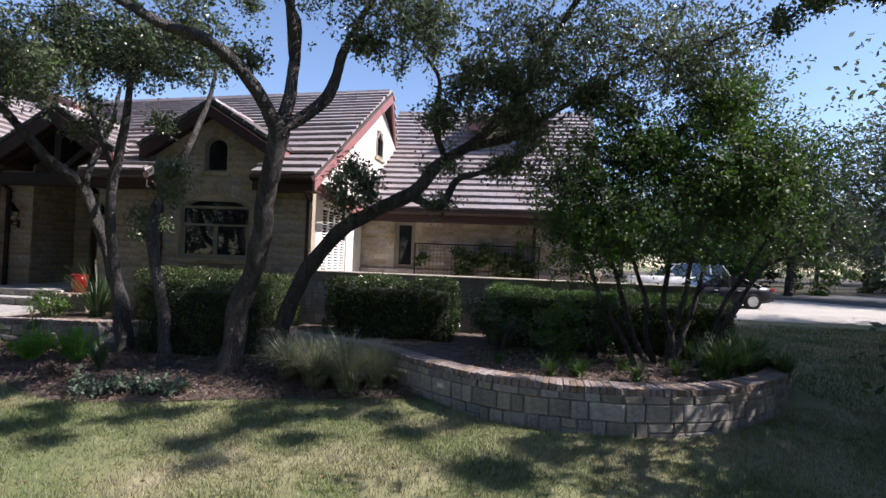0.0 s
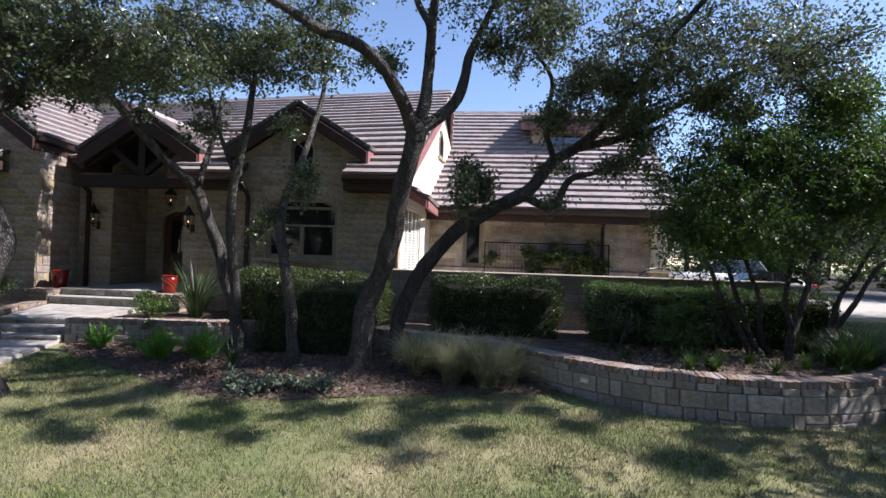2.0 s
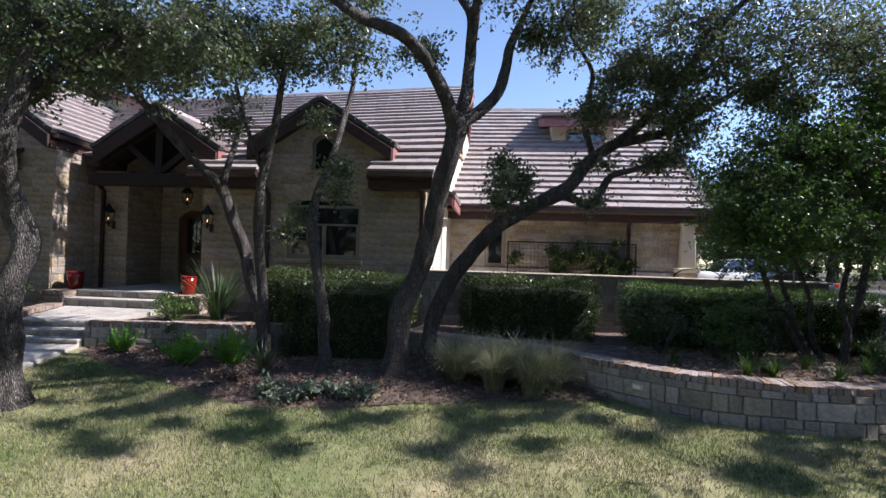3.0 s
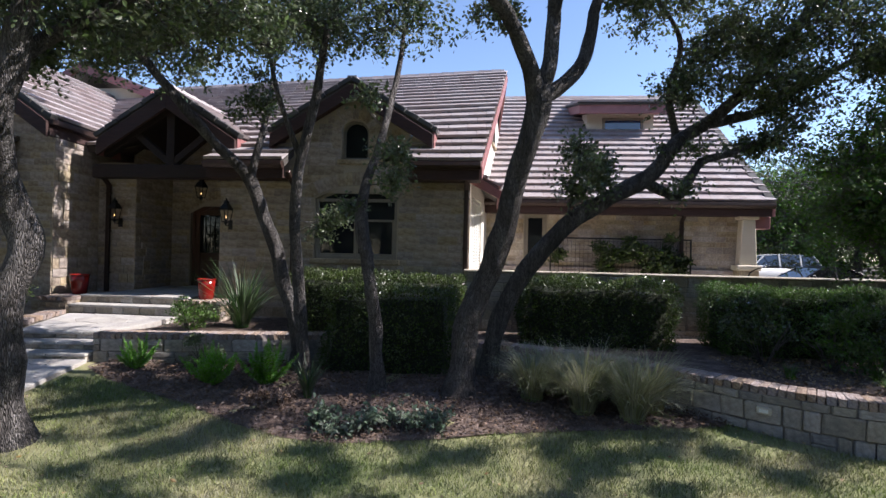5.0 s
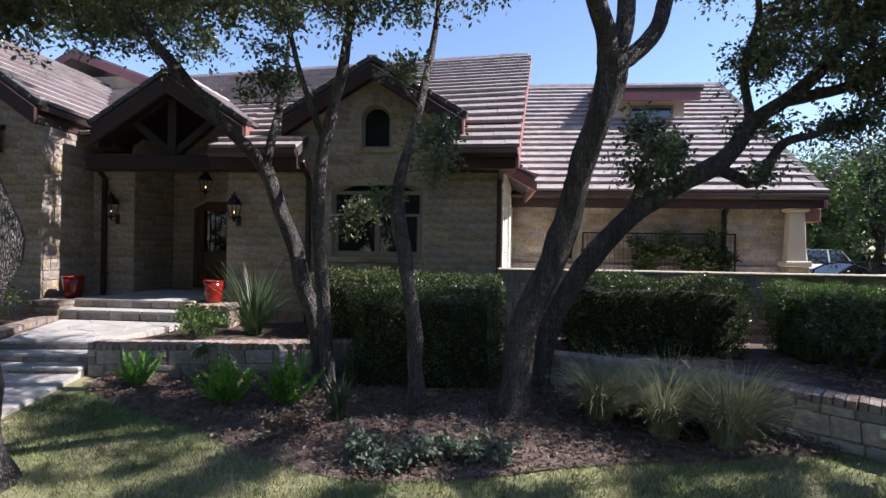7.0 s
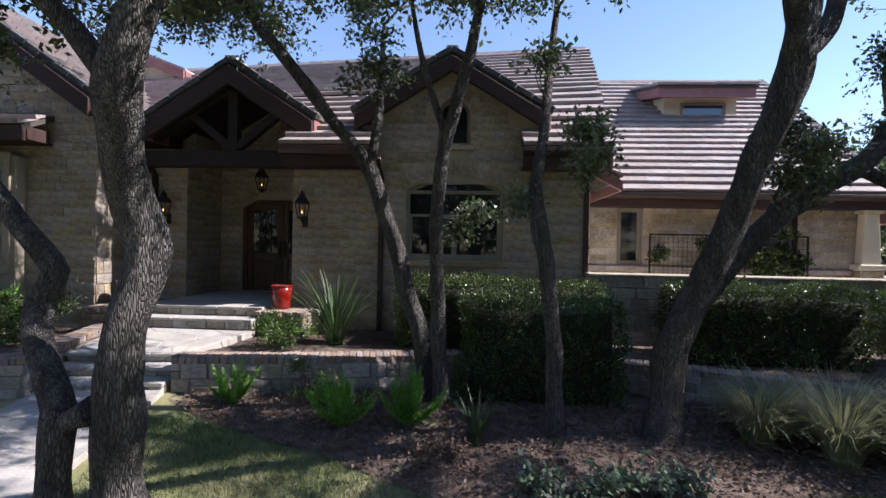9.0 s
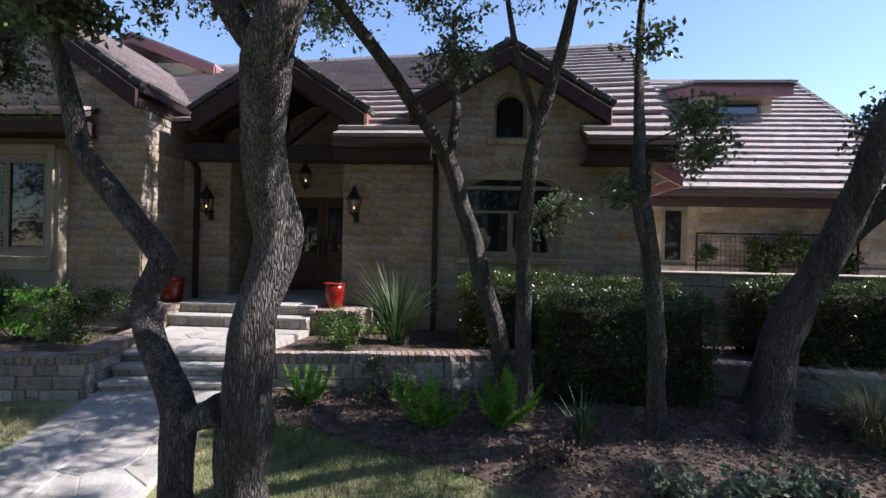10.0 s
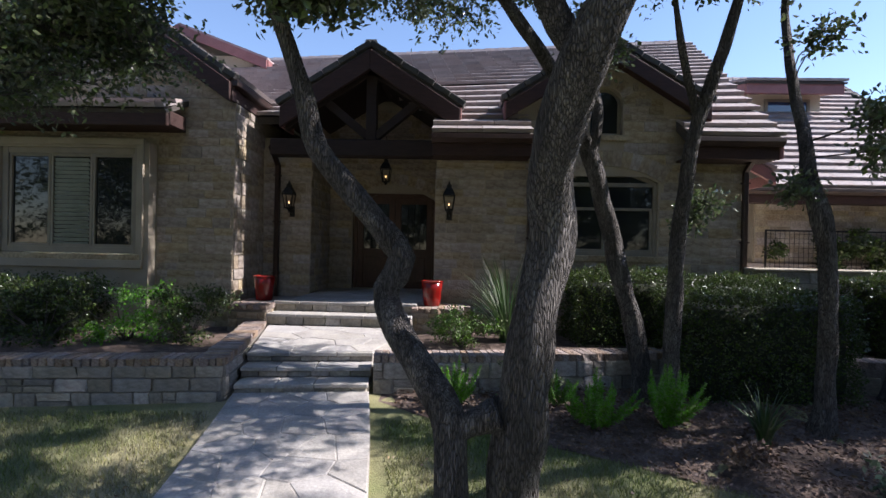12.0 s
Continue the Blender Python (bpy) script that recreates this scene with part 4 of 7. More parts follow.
# shuttered window and small hood on the sunny east side
win_e = new("window_5")
win_e.parent = house
tagged(win_e, "side window with white louvred plantation shutters")
part("pane", bx(-3.98, -3.97, 12.8, 14.3, 1.55, 3.4), M_GLASS, win_e)
for k in range(4):
    y0 = 12.78 + k * 0.39
    bm = bmesh.new()
    for a, b, c, d in ((y0, y0 + 0.05, 1.52, 3.43), (y0 + 0.33, y0 + 0.38, 1.52, 3.43), (y0 + 0.05, y0 + 0.33, 1.52, 1.6), (y0 + 0.05, y0 + 0.33, 3.35, 3.43)):
        box(bm, -3.93, -3.88, a, b, c, d, 0.004)
    part("shutter_frame", bm, M_SHUTTER, win_e)
    for i in range(22):
        bm = bmesh.new()
        box(bm, -0.035, 0.035, y0 + 0.055, y0 + 0.325, -0.004, 0.004, 0, pose(-3.905, 0, 1.64 + i * 0.078, 0, 35, 0))
        part("louvre", bm, M_SHUTTER, win_e)
roof_plane("side_hood", (-3.2, 12.4, 3.62), (-3.2, 15.0, 3.62), (-3.84, 15.0, 4.0), (-3.84, 12.4, 4.0), None, 10, 0.08, label="small tiled hood above the side window")
part("barge_board", prism([(-3.84, 3.95), (-3.2, 3.56), (-3.2, 3.36), (-3.84, 3.7)], "y", 12.32, 12.40), M_RED, house)
part("fascia", bx(-3.21, -3.15, 12.4, 15.0, 3.36, 3.56), M_RED, house)
win_l = new("window_6")
win_l.parent = house
tagged(win_l, "slender lancet window in the sunlit gable")
part("pane", bx(-3.96, -3.95, 16.55, 17.15, 5.6, 6.5), M_GLASS, win_l)
bm = bmesh.new()
for p, q in (((16.55, 5.6), (16.55, 6.2)), ((17.15, 5.6), (17.15, 6.2)), ((16.55, 6.2), (16.85, 6.5)), ((16.85, 6.5), (17.15, 6.2)), ((16.55, 5.6), (17.15, 5.6))):
    bar(bm, (-3.87, p[0], p[1]), (-3.87, q[0], q[1]), 0.09, 0.09)
part("window_frame", bm, M_FRAME, win_l)
part("window_sill", bx(-3.87, -3.78, 16.4, 17.3, 5.46, 5.56, bevel=0.015), M_STONES, win_l)

askew = Matrix.Translation((-3.85, 12.4, 0)) @ pose(0, 0, 0, 0, 0, EAST_TURN - 90) @ Matrix.Translation((3.85, -12.4, 0))
for w in (win_e, win_l):
    w.matrix_basis = askew

# shed dormer on the wing roof
dorm = new("dormer")
dorm.parent = house
tagged(dorm, "shed dormer with stucco face and red fascia")
part("dormer_wall", prism([(19.1, 6.3), (19.1, 7.22), (20.9, 7.6), (21.3, 7.6), (21.3, 6.3)], "x", 0.05, 2.36), M_STUCCO, dorm)
part("dormer_fascia", bx(-0.36, 2.62, 18.42, 18.5, 7.03, 7.36, bevel=0.01), M_RED, dorm)
part("dormer_soffit", prism([(18.5, 7.06), (18.5, 7.12), (20.9, 7.72), (20.9, 7.66)], "x", -0.34, 2.60), M_RED, dorm)
for xx in (-0.36, 2.55):
    part("dormer_barge", prism([(18.505, 7.06), (18.505, 7.35), (21.0, 7.97), (21.0, 7.65)], "x", xx, xx + 0.07), M_RED, dorm)
roof_plane("dormer_roof", (-0.42, 18.36, 7.38), (2.67, 18.36, 7.38), (2.67, 21.3, 8.12), (-0.42, 21.3, 8.12), None, 30, 0.06)
bm = bmesh.new()
for e in ((0.57, 0.66, 6.44, 7.04), (1.90, 1.99, 6.44, 7.04), (0.66, 1.90, 6.44, 6.53), (0.66, 1.90, 6.95, 7.04)):
    box(bm, e[0], e[1], 19.02, 19.098, e[2], e[3], 0.006)
part("window_frame", bm, M_FRAME, dorm)
part("pane", bx(0.65, 1.91, 19.05, 19.06, 6.52, 6.96), M_SKYGLASS, dorm)
# upper dormer over the left wing
ud = new("dormer")
ud.parent = house
tagged(ud, "small upper dormer with red fascia boards")
part("dormer_wall", bx(-18.0, -15.5, 17.2, 19.0, 6.2, 7.6), M_STUCCO, ud)
part("dormer_roof", prism([(-18.6, 7.75), (-17.6, 8.3), (-14.95, 7.32), (-14.95, 7.46), (-17.6, 8.46), (-18.6, 7.9)], "y", 16.9, 19.3), M_TILES, ud)
part("dormer_fascia", prism([(-18.6, 7.55), (-17.6, 8.1), (-14.95, 7.1), (-14.95, 7.38), (-17.6, 8.38), (-18.6, 7.83)], "y", 16.82, 16.895), M_RED, ud)
part("dormer_barge", bx(-15.0, -14.92, 16.9, 19.3, 7.08, 7.38), M_RED, ud)

# tapered corner pier of the wing with base
part("pier", prism([(3.46, 1.95), (3.92, 1.95), (3.86, 3.2), (3.52, 3.2)], "y", 15.2, 15.47, 0.02), M_STUCCO, house, "cream tapered corner pier")
part("pier_cap", bx(3.44, 3.94, 15.15, 15.47, 3.2, 3.3, bevel=0.02), M_STUCCO, house)
part("pier_base", bx(3.34, 4.0, 15.1, 15.47, 1.80, 1.95, bevel=0.03), M_STUCCO, house)
part("pier_base", bx(3.4, 3.95, 15.14, 15.47, 0.2, 1.80, bevel=0.02), M_STONES, house)
part("brick_course", bx(-3.8, 3.39, 15.40, 15.47, 1.66, 1.78, bevel=0.01), M_BRICK, house, "projecting brick course below the wing wall")

# lanterns with a gas flame
def lantern(x, y, z, hang=False):
    l = thing("wall_lantern" if not hang else "pendant_lantern", x, y, z, "black iron lantern with a small gas flame on the porch", "lantern", "porch lanterns")
    l.scale = (0.84, 0.84, 0.84)
    cage = bmesh.new()
    for sx in (1, -1):
        for sy in (1, -1):
            bar(cage, (sx * 0.075, sy * 0.075, -0.26), (sx * 0.125, sy * 0.125, 0.08), 0.018)
    for zz, h in ((-0.26, 0.08), (0.08, 0.13)):
        box(cage, -h, h, -h, h, zz - 0.015, zz + 0.015, 0.004)
    part("cage", cage, M_BLACK, l)
    bm = lathe([(0.19, 0.09), (0.10, 0.22), (0.07, 0.24), (0.075, 0.29), (0.03, 0.33), (0.015, 0.39)], 4)
    bmesh.ops.rotate(bm, verts=bm.verts[:], matrix=Matrix.Rotation(radians(45), 3, "Z"), cent=(0, 0, 0))
    part("cap", bm, M_BLACK, l)
    part("finial", lathe([(0.02, -0.34), (0.04, -0.30), (0.07, -0.275)], 8), M_BLACK, l)
    part("flame", lathe([(0.006, -0.16), (0.015, -0.135), (0.010, -0.11), (0.002, -0.085)], 8), M_FLAME, l, "small glowing gas flame")
    part("burner", lathe([(0.02, -0.25), (0.012, -0.17)], 8), M_BLACK, l)
    bm = bmesh.new()
    if hang:
        bar(bm, (0, 0, 0.38), (0, 0, 0.9), 0.015)
    else:
        bar(bm, (0, 0.02, -0.36), (0, 0.24, -0.36), 0.025)
        box(bm, -0.06, 0.06, 0.225, 0.25, -0.46, -0.2, 0.006)
        bar(bm, (0, 0.0, -0.34), (0, 0.0, -0.37), 0.02)
    part("bracket", bm, M_BLACK, l)
    return l


lantern(-12.68, 12.52, 2.96)
lantern(-9.43, 11.87, 2.92)
lantern(-10.82, 13.15, 3.60, True)

# ---- garden walls, steps, walk ----
def polyline_at(line, s):
    """Point and tangent at arc length s of a dense 2D line."""
    d = np.linalg.norm(np.diff(line, axis=0), axis=1)
    c = np.concatenate([[0], np.cumsum(d)])
    i = int(np.clip(np.searchsorted(c, s) - 1, 0, len(d) - 1))
    t = (s - c[i]) / max(d[i], 1e-6)
    return line[i] + (line[i + 1] - line[i]) * t, (line[i + 1] - line[i]) / max(d[i], 1e-6)


def garden_wall(name, pts, top, thick, label, seed, base=-0.35, cap=True, closed_back=True, cap_w=0.34, heights=(0.09, 0.13, 0.17, 0.21, 0.25)):
    """A mortared stone wall along a line with rowlock brick coping; the face is on the right of the line."""
    w = thing(name, 0, 0, 0, label, "garden wall", kind="")
    line = smooth_line([(*p, 0) for p in pts], 0.12)[:, :2]
    length = float(np.sum(np.linalg.norm(np.diff(line, axis=0), axis=1)))
    r = random.Random(seed)
    bm = bmesh.new()
    rows = []
    n = max(2, int(length / 0.2))
    tz = (lambda s: top) if not callable(top) else top
    for i in range(n + 1):
        s = length * i / n
        p, t = polyline_at(line, s)
        nn = np.array([t[1], -t[0]])
        f, b = p - nn * 0.015, p - nn * (thick - 0.015)
        z = tz(s) - (0.08 if cap else 0.0)
        rows.append([bm.verts.new((f[0], f[1], base)), bm.verts.new((f[0], f[1], z)), bm.verts.new((b[0], b[1], z)), bm.verts.new((b[0], b[1], base))])
    for a, b in zip(rows, rows[1:]):
        for k in range(4):
            bm.faces.new((a[k], a[(k + 1) % 4], b[(k + 1) % 4], b[k]))
    bm.faces.new(rows[0])
    bm.faces.new(list(reversed(rows[-1])))
    bmesh.ops.recalc_face_normals(bm, faces=bm.faces[:])
    part("core", bm, M_GMORTAR, w)
    s_top = min(tz(0), tz(length), tz(length / 2)) - (0.09 if cap else 0.0)
    z = base + 0.05
    count = 0
    while z < s_top - 0.05:
        h = min(r.choice(heights), s_top - z)
        if s_top - z - h < 0.07:
            h = s_top - z
        s = -r.uniform(0, 0.2)
        while s < length - 0.06:
            wd = r.uniform(0.14, 0.5) if h > 0.12 else r.uniform(0.2, 0.4)
            a, b = max(s, 0), min(s + wd, length)
            s += wd
            if b - a < 0.06:
                continue
            split = r.random() < 0.3 and h > 0.16
            for za, zb in ([(z, z + h / 2), (z + h / 2, z + h)] if split else [(z, z + h)]):
                p, t = polyline_at(line, (a + b) / 2)
                nn = np.array([t[1], -t[0]])
                dd = 0.10
                c = p - nn * (dd / 2 - 0.012 - r.uniform(0, 0.02))
                ob = new("stone", GSTONE_MESHES[r.randrange(7)])
                ob.parent = w
                ob.matrix_basis = pose(c[0], c[1], (za + zb) / 2, 0, 0, math.degrees(math.atan2(t[1], t[0]))) @ Matrix.Diagonal((b - a - 0.016, dd, zb - za - 0.014, 1))
                count += 1
        z += h
    if cap:
        s = 0.0
        while s < length - 0.05:
            wd = r.uniform(0.085, 0.11)
            p, t = polyline_at(line, s + wd / 2)
            nn = np.array([t[1], -t[0]])
            c = p - nn * (thick / 2 - 0.01 + r.uniform(-0.01, 0.01))
            ob = new("brick", BRICK_MESHES[r.randrange(5)])
            ob.parent = w
            ob.matrix_basis = pose(c[0], c[1], tz(s) - 0.045 + r.uniform(-0.006, 0.006), r.uniform(-1, 1), r.uniform(-1, 1), math.degrees(math.atan2(t[1], t[0])) + r.uniform(-1.5, 1.5)) @ Matrix.Diagonal((wd - 0.01, cap_w + 0.02, 0.10, 1))
            s += wd
    return w


# curved planter wall, walked from the oaks round to the drive side
garden_wall("garden_wall", [(-4.5, 10.05), (-3.6, 9.8), (-2.4, 9.35), (-1.3, 8.75), (-0.5, 8.0), (0.4, 7.3), (1.2, 6.95), (2.5, 6.82), (3.7, 7.08), (4.8, 7.75), (5.7, 8.75), (6.25, 9.9), (6.3, 11.0), (5.9, 12.0)],
            0.53, 0.34, "curved limestone garden wall with brick coping round a raised bed", 3)
garden_wall("garden_wall", [(-10.32, 9.17), (-9.0, 9.32), (-7.6, 9.6), (-6.0, 9.95), (-4.3, 10.2)], 0.56, 0.34, "straight limestone garden wall with brick coping beside the steps", 4)
garden_wall("garden_wall", [(-20.5, 8.05), (-17.0, 8.2), (-14.6, 8.4), (-12.12, 8.72)], 0.57, 0.34, "limestone garden wall with brick coping beside the lawn", 5)
garden_wall("garden_wall", [(-12.12, 8.75), (-12.28, 9.8), (-12.48, 10.95)], lambda s: 0.57 + 0.06 * s, 0.34, "low side wall with brick coping along the steps", 6)
garden_wall("garden_wall", [(5.9, 17.2), (7.4, 17.1), (8.7, 17.35), (9.0, 18.2)], 0.85, 0.4, "low limestone wall with stone coping near the drive", 8, base=-0.1)
# courtyard wall behind the hedges
garden_wall("courtyard_wall", [(-3.95, 11.75), (0.0, 11.75), (5.4, 11.75)], 1.70, 0.3, "plain limestone courtyard wall behind the hedges", 9, base=0.2, cap=False, heights=(0.2, 0.24, 0.28))
part("coping", bx(-3.95, 5.45, 11.68, 12.1, 1.702, 1.755, bevel=0.015), M_GSTONE, [o for o in scene.objects if o.name.startswith("courtyard_wall")][0])


def pedestal(x0, x1, y0, y1, z0, z1):
    p = thing("pedestal", 0, 0, 0, "square limestone pedestal with brick cap on the porch steps", "pedestal", "porch pedestals")
    part("core", bx(x0 + 0.02, x1 - 0.02, y0 + 0.02, y1 - 0.02, z0, z1 - 0.08), M_GMORTAR, p)
    r = random.Random(int(x0 * 10))
    for origin, turn, length in (((x0, y0, 0), 0, x1 - x0), ((x1, y0, 0), 90, y1 - y0), ((x1, y1, 0), 180, x1 - x0), ((x0, y1, 0), 270, y1 - y0)):
        for u, z, w, h in lay_courses(0, length, z0, lambda q: z1 - 0.09, [], [0.12, 0.15], (0.18, 0.4), r):
            ob = new("stone", STONE_MESHES[r.randrange(6)])
            ob.parent = p
            ob.matrix_basis = pose(*origin, 0, 0, turn) @ Matrix.LocRotScale((u, 0.03 - r.uniform(0, 0.012), z), None, (w, 0.07, h))
    n = int((x1 - x0) / 0.1)
    for k in range(n):
        w = (x1 - x0 + 0.06) / n
        ob = new("brick", BRICK_MESHES[k % 5])
        ob.parent = p
        ob.matrix_basis = pose(x0 - 0.03 + w * (k + 0.5), (y0 + y1) / 2, z1 - 0.045) @ Matrix.Diagonal((w - 0.008, y1 - y0 + 0.06, 0.09, 1))


pedestal(-13.15, -12.5, 10.98, 11.95, 0.3, 0.97)
pedestal(-10.0, -9.14, 11.2, 11.95, 0.3, 0.95)


# planter pots
def pot(x, y, z):
    p = thing("flower_pot", x, y, z, "tall glossy red glazed flower pot beside the entry", "flower pot", "porch pots")
    part("body", lathe([(0.14, 0.0), (0.15, 0.015), (0.165, 0.12), (0.18, 0.28), (0.195, 0.43)], 28), M_POT, p, smooth=True)
    part("rim", lathe([(0.194, 0.425), (0.204, 0.43), (0.206, 0.445), (0.20, 0.455), (0.175, 0.455), (0.17, 0.43)], 28), M_POT, p, smooth=True)
    part("soil", lathe([(0.0, 0.435), (0.17, 0.44)], 20), M_MULCH, p)


pot(-12.8, 11.65, 0.97)
pot(-9.70, 11.6, 0.95)


# flagstones by clipping cells
def cells(x0, x1, y0, y1, n, seed, gap=0.0045):
    r = random.Random(seed)
    nx = max(1, round(math.sqrt(n * (x1 - x0) / (y1 - y0))))
    ny = max(1, round(n / nx))
    seeds = [(x0 + (x1 - x0) * (i + 0.5 + r.uniform(-0.42, 0.42)) / nx, y0 + (y1 - y0) * (j + 0.5 + r.uniform(-0.42, 0.42)) / ny) for i in range(nx) for j in range(ny)]
    out = []
    for k, (sx, sy) in enumerate(seeds):
        poly = [(x0, y0), (x1, y0), (x1, y1), (x0, y1)]
        for m, (ox, oy) in enumerate(seeds):
            if m == k:
                continue
            dx, dy = ox - sx, oy - sy
            d = math.hypot(dx, dy)
            if d > 3:
                continue
            lim = d / 2 - gap
            nxt = []
            for (ax, ay), (bx_, by_) in zip(poly, poly[1:] + poly[:1]):
                fa = ((ax - sx) * dx + (ay - sy) * dy) / d - lim
                fb = ((bx_ - sx) * dx + (by_ - sy) * dy) / d - lim
                if fa <= 0:
                    nxt.append((ax, ay))
                if fa * fb < 0:
                    t = fa / (fa - fb)
                    nxt.append((ax + (bx_ - ax) * t, ay + (by_ - ay) * t))
            poly = nxt
            if len(poly) < 3:
                break
        if len(poly) >= 3:
            out.append(poly)
    return out


def paving(name, x0, x1, y0, y1, n, seed, place, zfun, label, thick=0.05):
    """Irregular slabs on a mortar bed; place maps local x, y to the plan."""
    base = thing(name, 0, 0, 0, label, "paving", kind="structure")
    bm = bmesh.new()
    ny = 24
    rows = []
    for j in range(ny + 1):
        y = y0 + (y1 - y0) * j / ny
        row = []
        for x in (x0 - 0.01, x1 + 0.01):
            X, Y = place(x, y)
            row.append((bm.verts.new((X, Y, zfun(X, Y) - 0.006)), bm.verts.new((X, Y, zfun(X, Y) - 0.3))))
        rows.append(row)
    for a, b in zip(rows, rows[1:]):
        bm.faces.new((a[0][0], a[1][0], b[1][0], b[0][0]))
        bm.faces.new((a[0][1], a[0][0], b[0][0], b[0][1]))
        bm.faces.new((a[1][0], a[1][1], b[1][1], b[1][0]))
    bmesh.ops.recalc_face_normals(bm, faces=bm.faces[:])
    part("bed", bm, M_FLAGBED, base)
    for poly in cells(x0, x1, y0, y1, n, seed):
        bm = bmesh.new()
        pts = [place(*q) for q in poly]
        lift = rng.uniform(0, 0.006)
        top = [bm.verts.new((X, Y, zfun(X, Y) + lift)) for X, Y in pts]
        bot = [bm.verts.new((X, Y, zfun(X, Y) - thick)) for X, Y in pts]
        f = bm.faces.new(top)
        for i in range(len(pts)):
            bm.faces.new((top[i], bot[i], bot[(i + 1) % len(pts)], top[(i + 1) % len(pts)]))
        bmesh.ops.recalc_face_normals(bm, faces=bm.faces[:])
        if f.normal.z < 0:
            bmesh.ops.reverse_faces(bm, faces=bm.faces[:])
        bmesh.ops.bevel(bm, geom=[e for e in bm.edges if e.verts[0] in top and e.verts[1] in top], offset=0.008, segments=1, affect="EDGES")
        part("flagstone", bm, M_FLAG, base)


# the walk leans a little against the house; local y runs away from the steps
WA, WB = np.array((-12.05, 8.86)), np.array((-10.36, 9.07))
WU = (WB - WA) / np.linalg.norm(WB - WA)
def walk_place(x, y):
    bend = -0.012 * y * y
    p = WA + WU * x + np.array((0.21, -0.978)) * y + np.array((bend, 0))
    return float(p[0]), float(p[1])
def walk_z(x, y):
    return ground_z(x, y) + 0.075
paving("paving_walk", 0.0, 1.70, 0.0, 11.0, 105, 21, walk_place, walk_z, "irregular pale flagstone front walk across the lawn")
def terr_place(x, y):
    t = min(max(y / 1.95, 0), 1)
    a = WA + WU * x + np.array((-WU[1], WU[0])) * 0.62
    b = np.array((-12.45 + x * 1.46, 11.02))
    p = a + (b - a) * t
    return float(p[0]), float(p[1])
def terr_z(x, y):
    return 0.49 + 0.13 * min(max((y - 9.5) / 1.5, 0), 1)
paving("paving_terrace", 0.0, 1.70, 0.0, 1.93, 18, 22, terr_place, terr_z, "pale flagstone terrace between the steps")


def stair(name, risers, label):
    """risers: (left point, right point, nosing height, tread depth, riser height)."""
    s = thing(name, 0, 0, 0, label, "steps", kind="structure")
    for k, (a, b, z, depth, h) in enumerate(risers):
        a, b = np.array(a), np.array(b)
        u = (b - a) / np.linalg.norm(b - a)
        n = np.array((-u[1], u[0]))
        length = float(np.linalg.norm(b - a))
        ang = math.degrees(math.atan2(u[1], u[0]))
        m = pose(a[0], a[1], 0, 0, 0, ang)
        r = random.Random(k + 90)
        x = 0.0
        while x < length - 0.02:
            w = min(r.uniform(0.45, 0.8), length - x)
            if length - x - w < 0.2:
                w = length - x
            bm = bmesh.new()
            box(bm, x + 0.004, x + w - 0.004, -0.03, depth + 0.02, z - 0.055, z, 0.01, m)
            part("tread_slab", bm, M_FLAG, s)
            x += w
        x = 0.0
        while x < length - 0.02:
            w = min(r.uniform(0.2, 0.42), length - x)
            bm = bmesh.new()
            box(bm, x + 0.004, x + w - 0.004, 0.0 + r.uniform(0, 0.012), 0.1, z - h + 0.004, z - 0.058, 0.012, m)
            part("riser_stone", bm, M_GSTONE, s)
            x += w
        bm = bmesh.new()
        box(bm, 0.0, length, 0.06, depth + 0.05, z - h - 0.1, z - 0.057, 0, m)
        part("core", bm, M_GMORTAR, s)


N = np.array((-WU[1], WU[0]))
stair("steps_lower", [(tuple(WA + N * 0.0), tuple(WB + N * 0.0), 0.215, 0.34, 0.15), (tuple(WA + N * 0.32 - WU * 0.02), tuple(WB + N * 0.32 + WU * 0.02), 0.355, 0.34, 0.14), (tuple(WA + N * 0.62 - WU * 0.03), tuple(WB + N * 0.62 + WU * 0.03), 0.492, 0.12, 0.137)],
      "three flagstone steps up from the front walk")
stair("steps_upper", [((-12.5, 11.02), (-10.0, 11.02), 0.82, 0.36, 0.2), ((-12.5, 11.36), (-9.95, 11.36), 1.0, 0.3, 0.18)], "two flagstone steps up to the porch")
paving("paving_porch", -12.3, -9.72, 11.68, 14.3, 10, 23, lambda x, y: (x, y), lambda x, y: 1.0, "flagstone porch floor before the double door")
part("porch_slab", bx(-13.25, -9.0, 11.62, 14.3, 0.0, 0.94), M_GMORTAR, house)

# raised beds of mulch
patch("ground_raised_bed", ring([(-4.2, 10.3), (-3.4, 9.95), (-2.3, 9.55), (-1.1, 8.9), (-0.3, 8.15), (0.5, 7.55), (1.3, 7.22), (2.5, 7.1), (3.6, 7.35), (4.6, 7.98), (5.4, 8.9), (5.95, 9.95), (6.0, 11.0), (5.7, 11.9)]) + [(5.3, 12.4), (-3.5, 12.4)], M_MULCH, 0.0, "dark mulch in the raised bed with dry leaves", "mulch bed", 0.3, 0.03, z=0.43)
patch("ground_raised_bed", [(-10.2, 9.5), (-9.0, 9.65), (-7.6, 9.92), (-6.0, 10.25), (-4.2, 10.4), (-3.9, 12.09), (-9.05, 12.09), (-9.05, 11.66), (-10.0, 11.0)], M_MULCH, 0.0, "dark mulch in the bed below the house wall", "mulch bed", 0.3, 0.03, z=0.50)
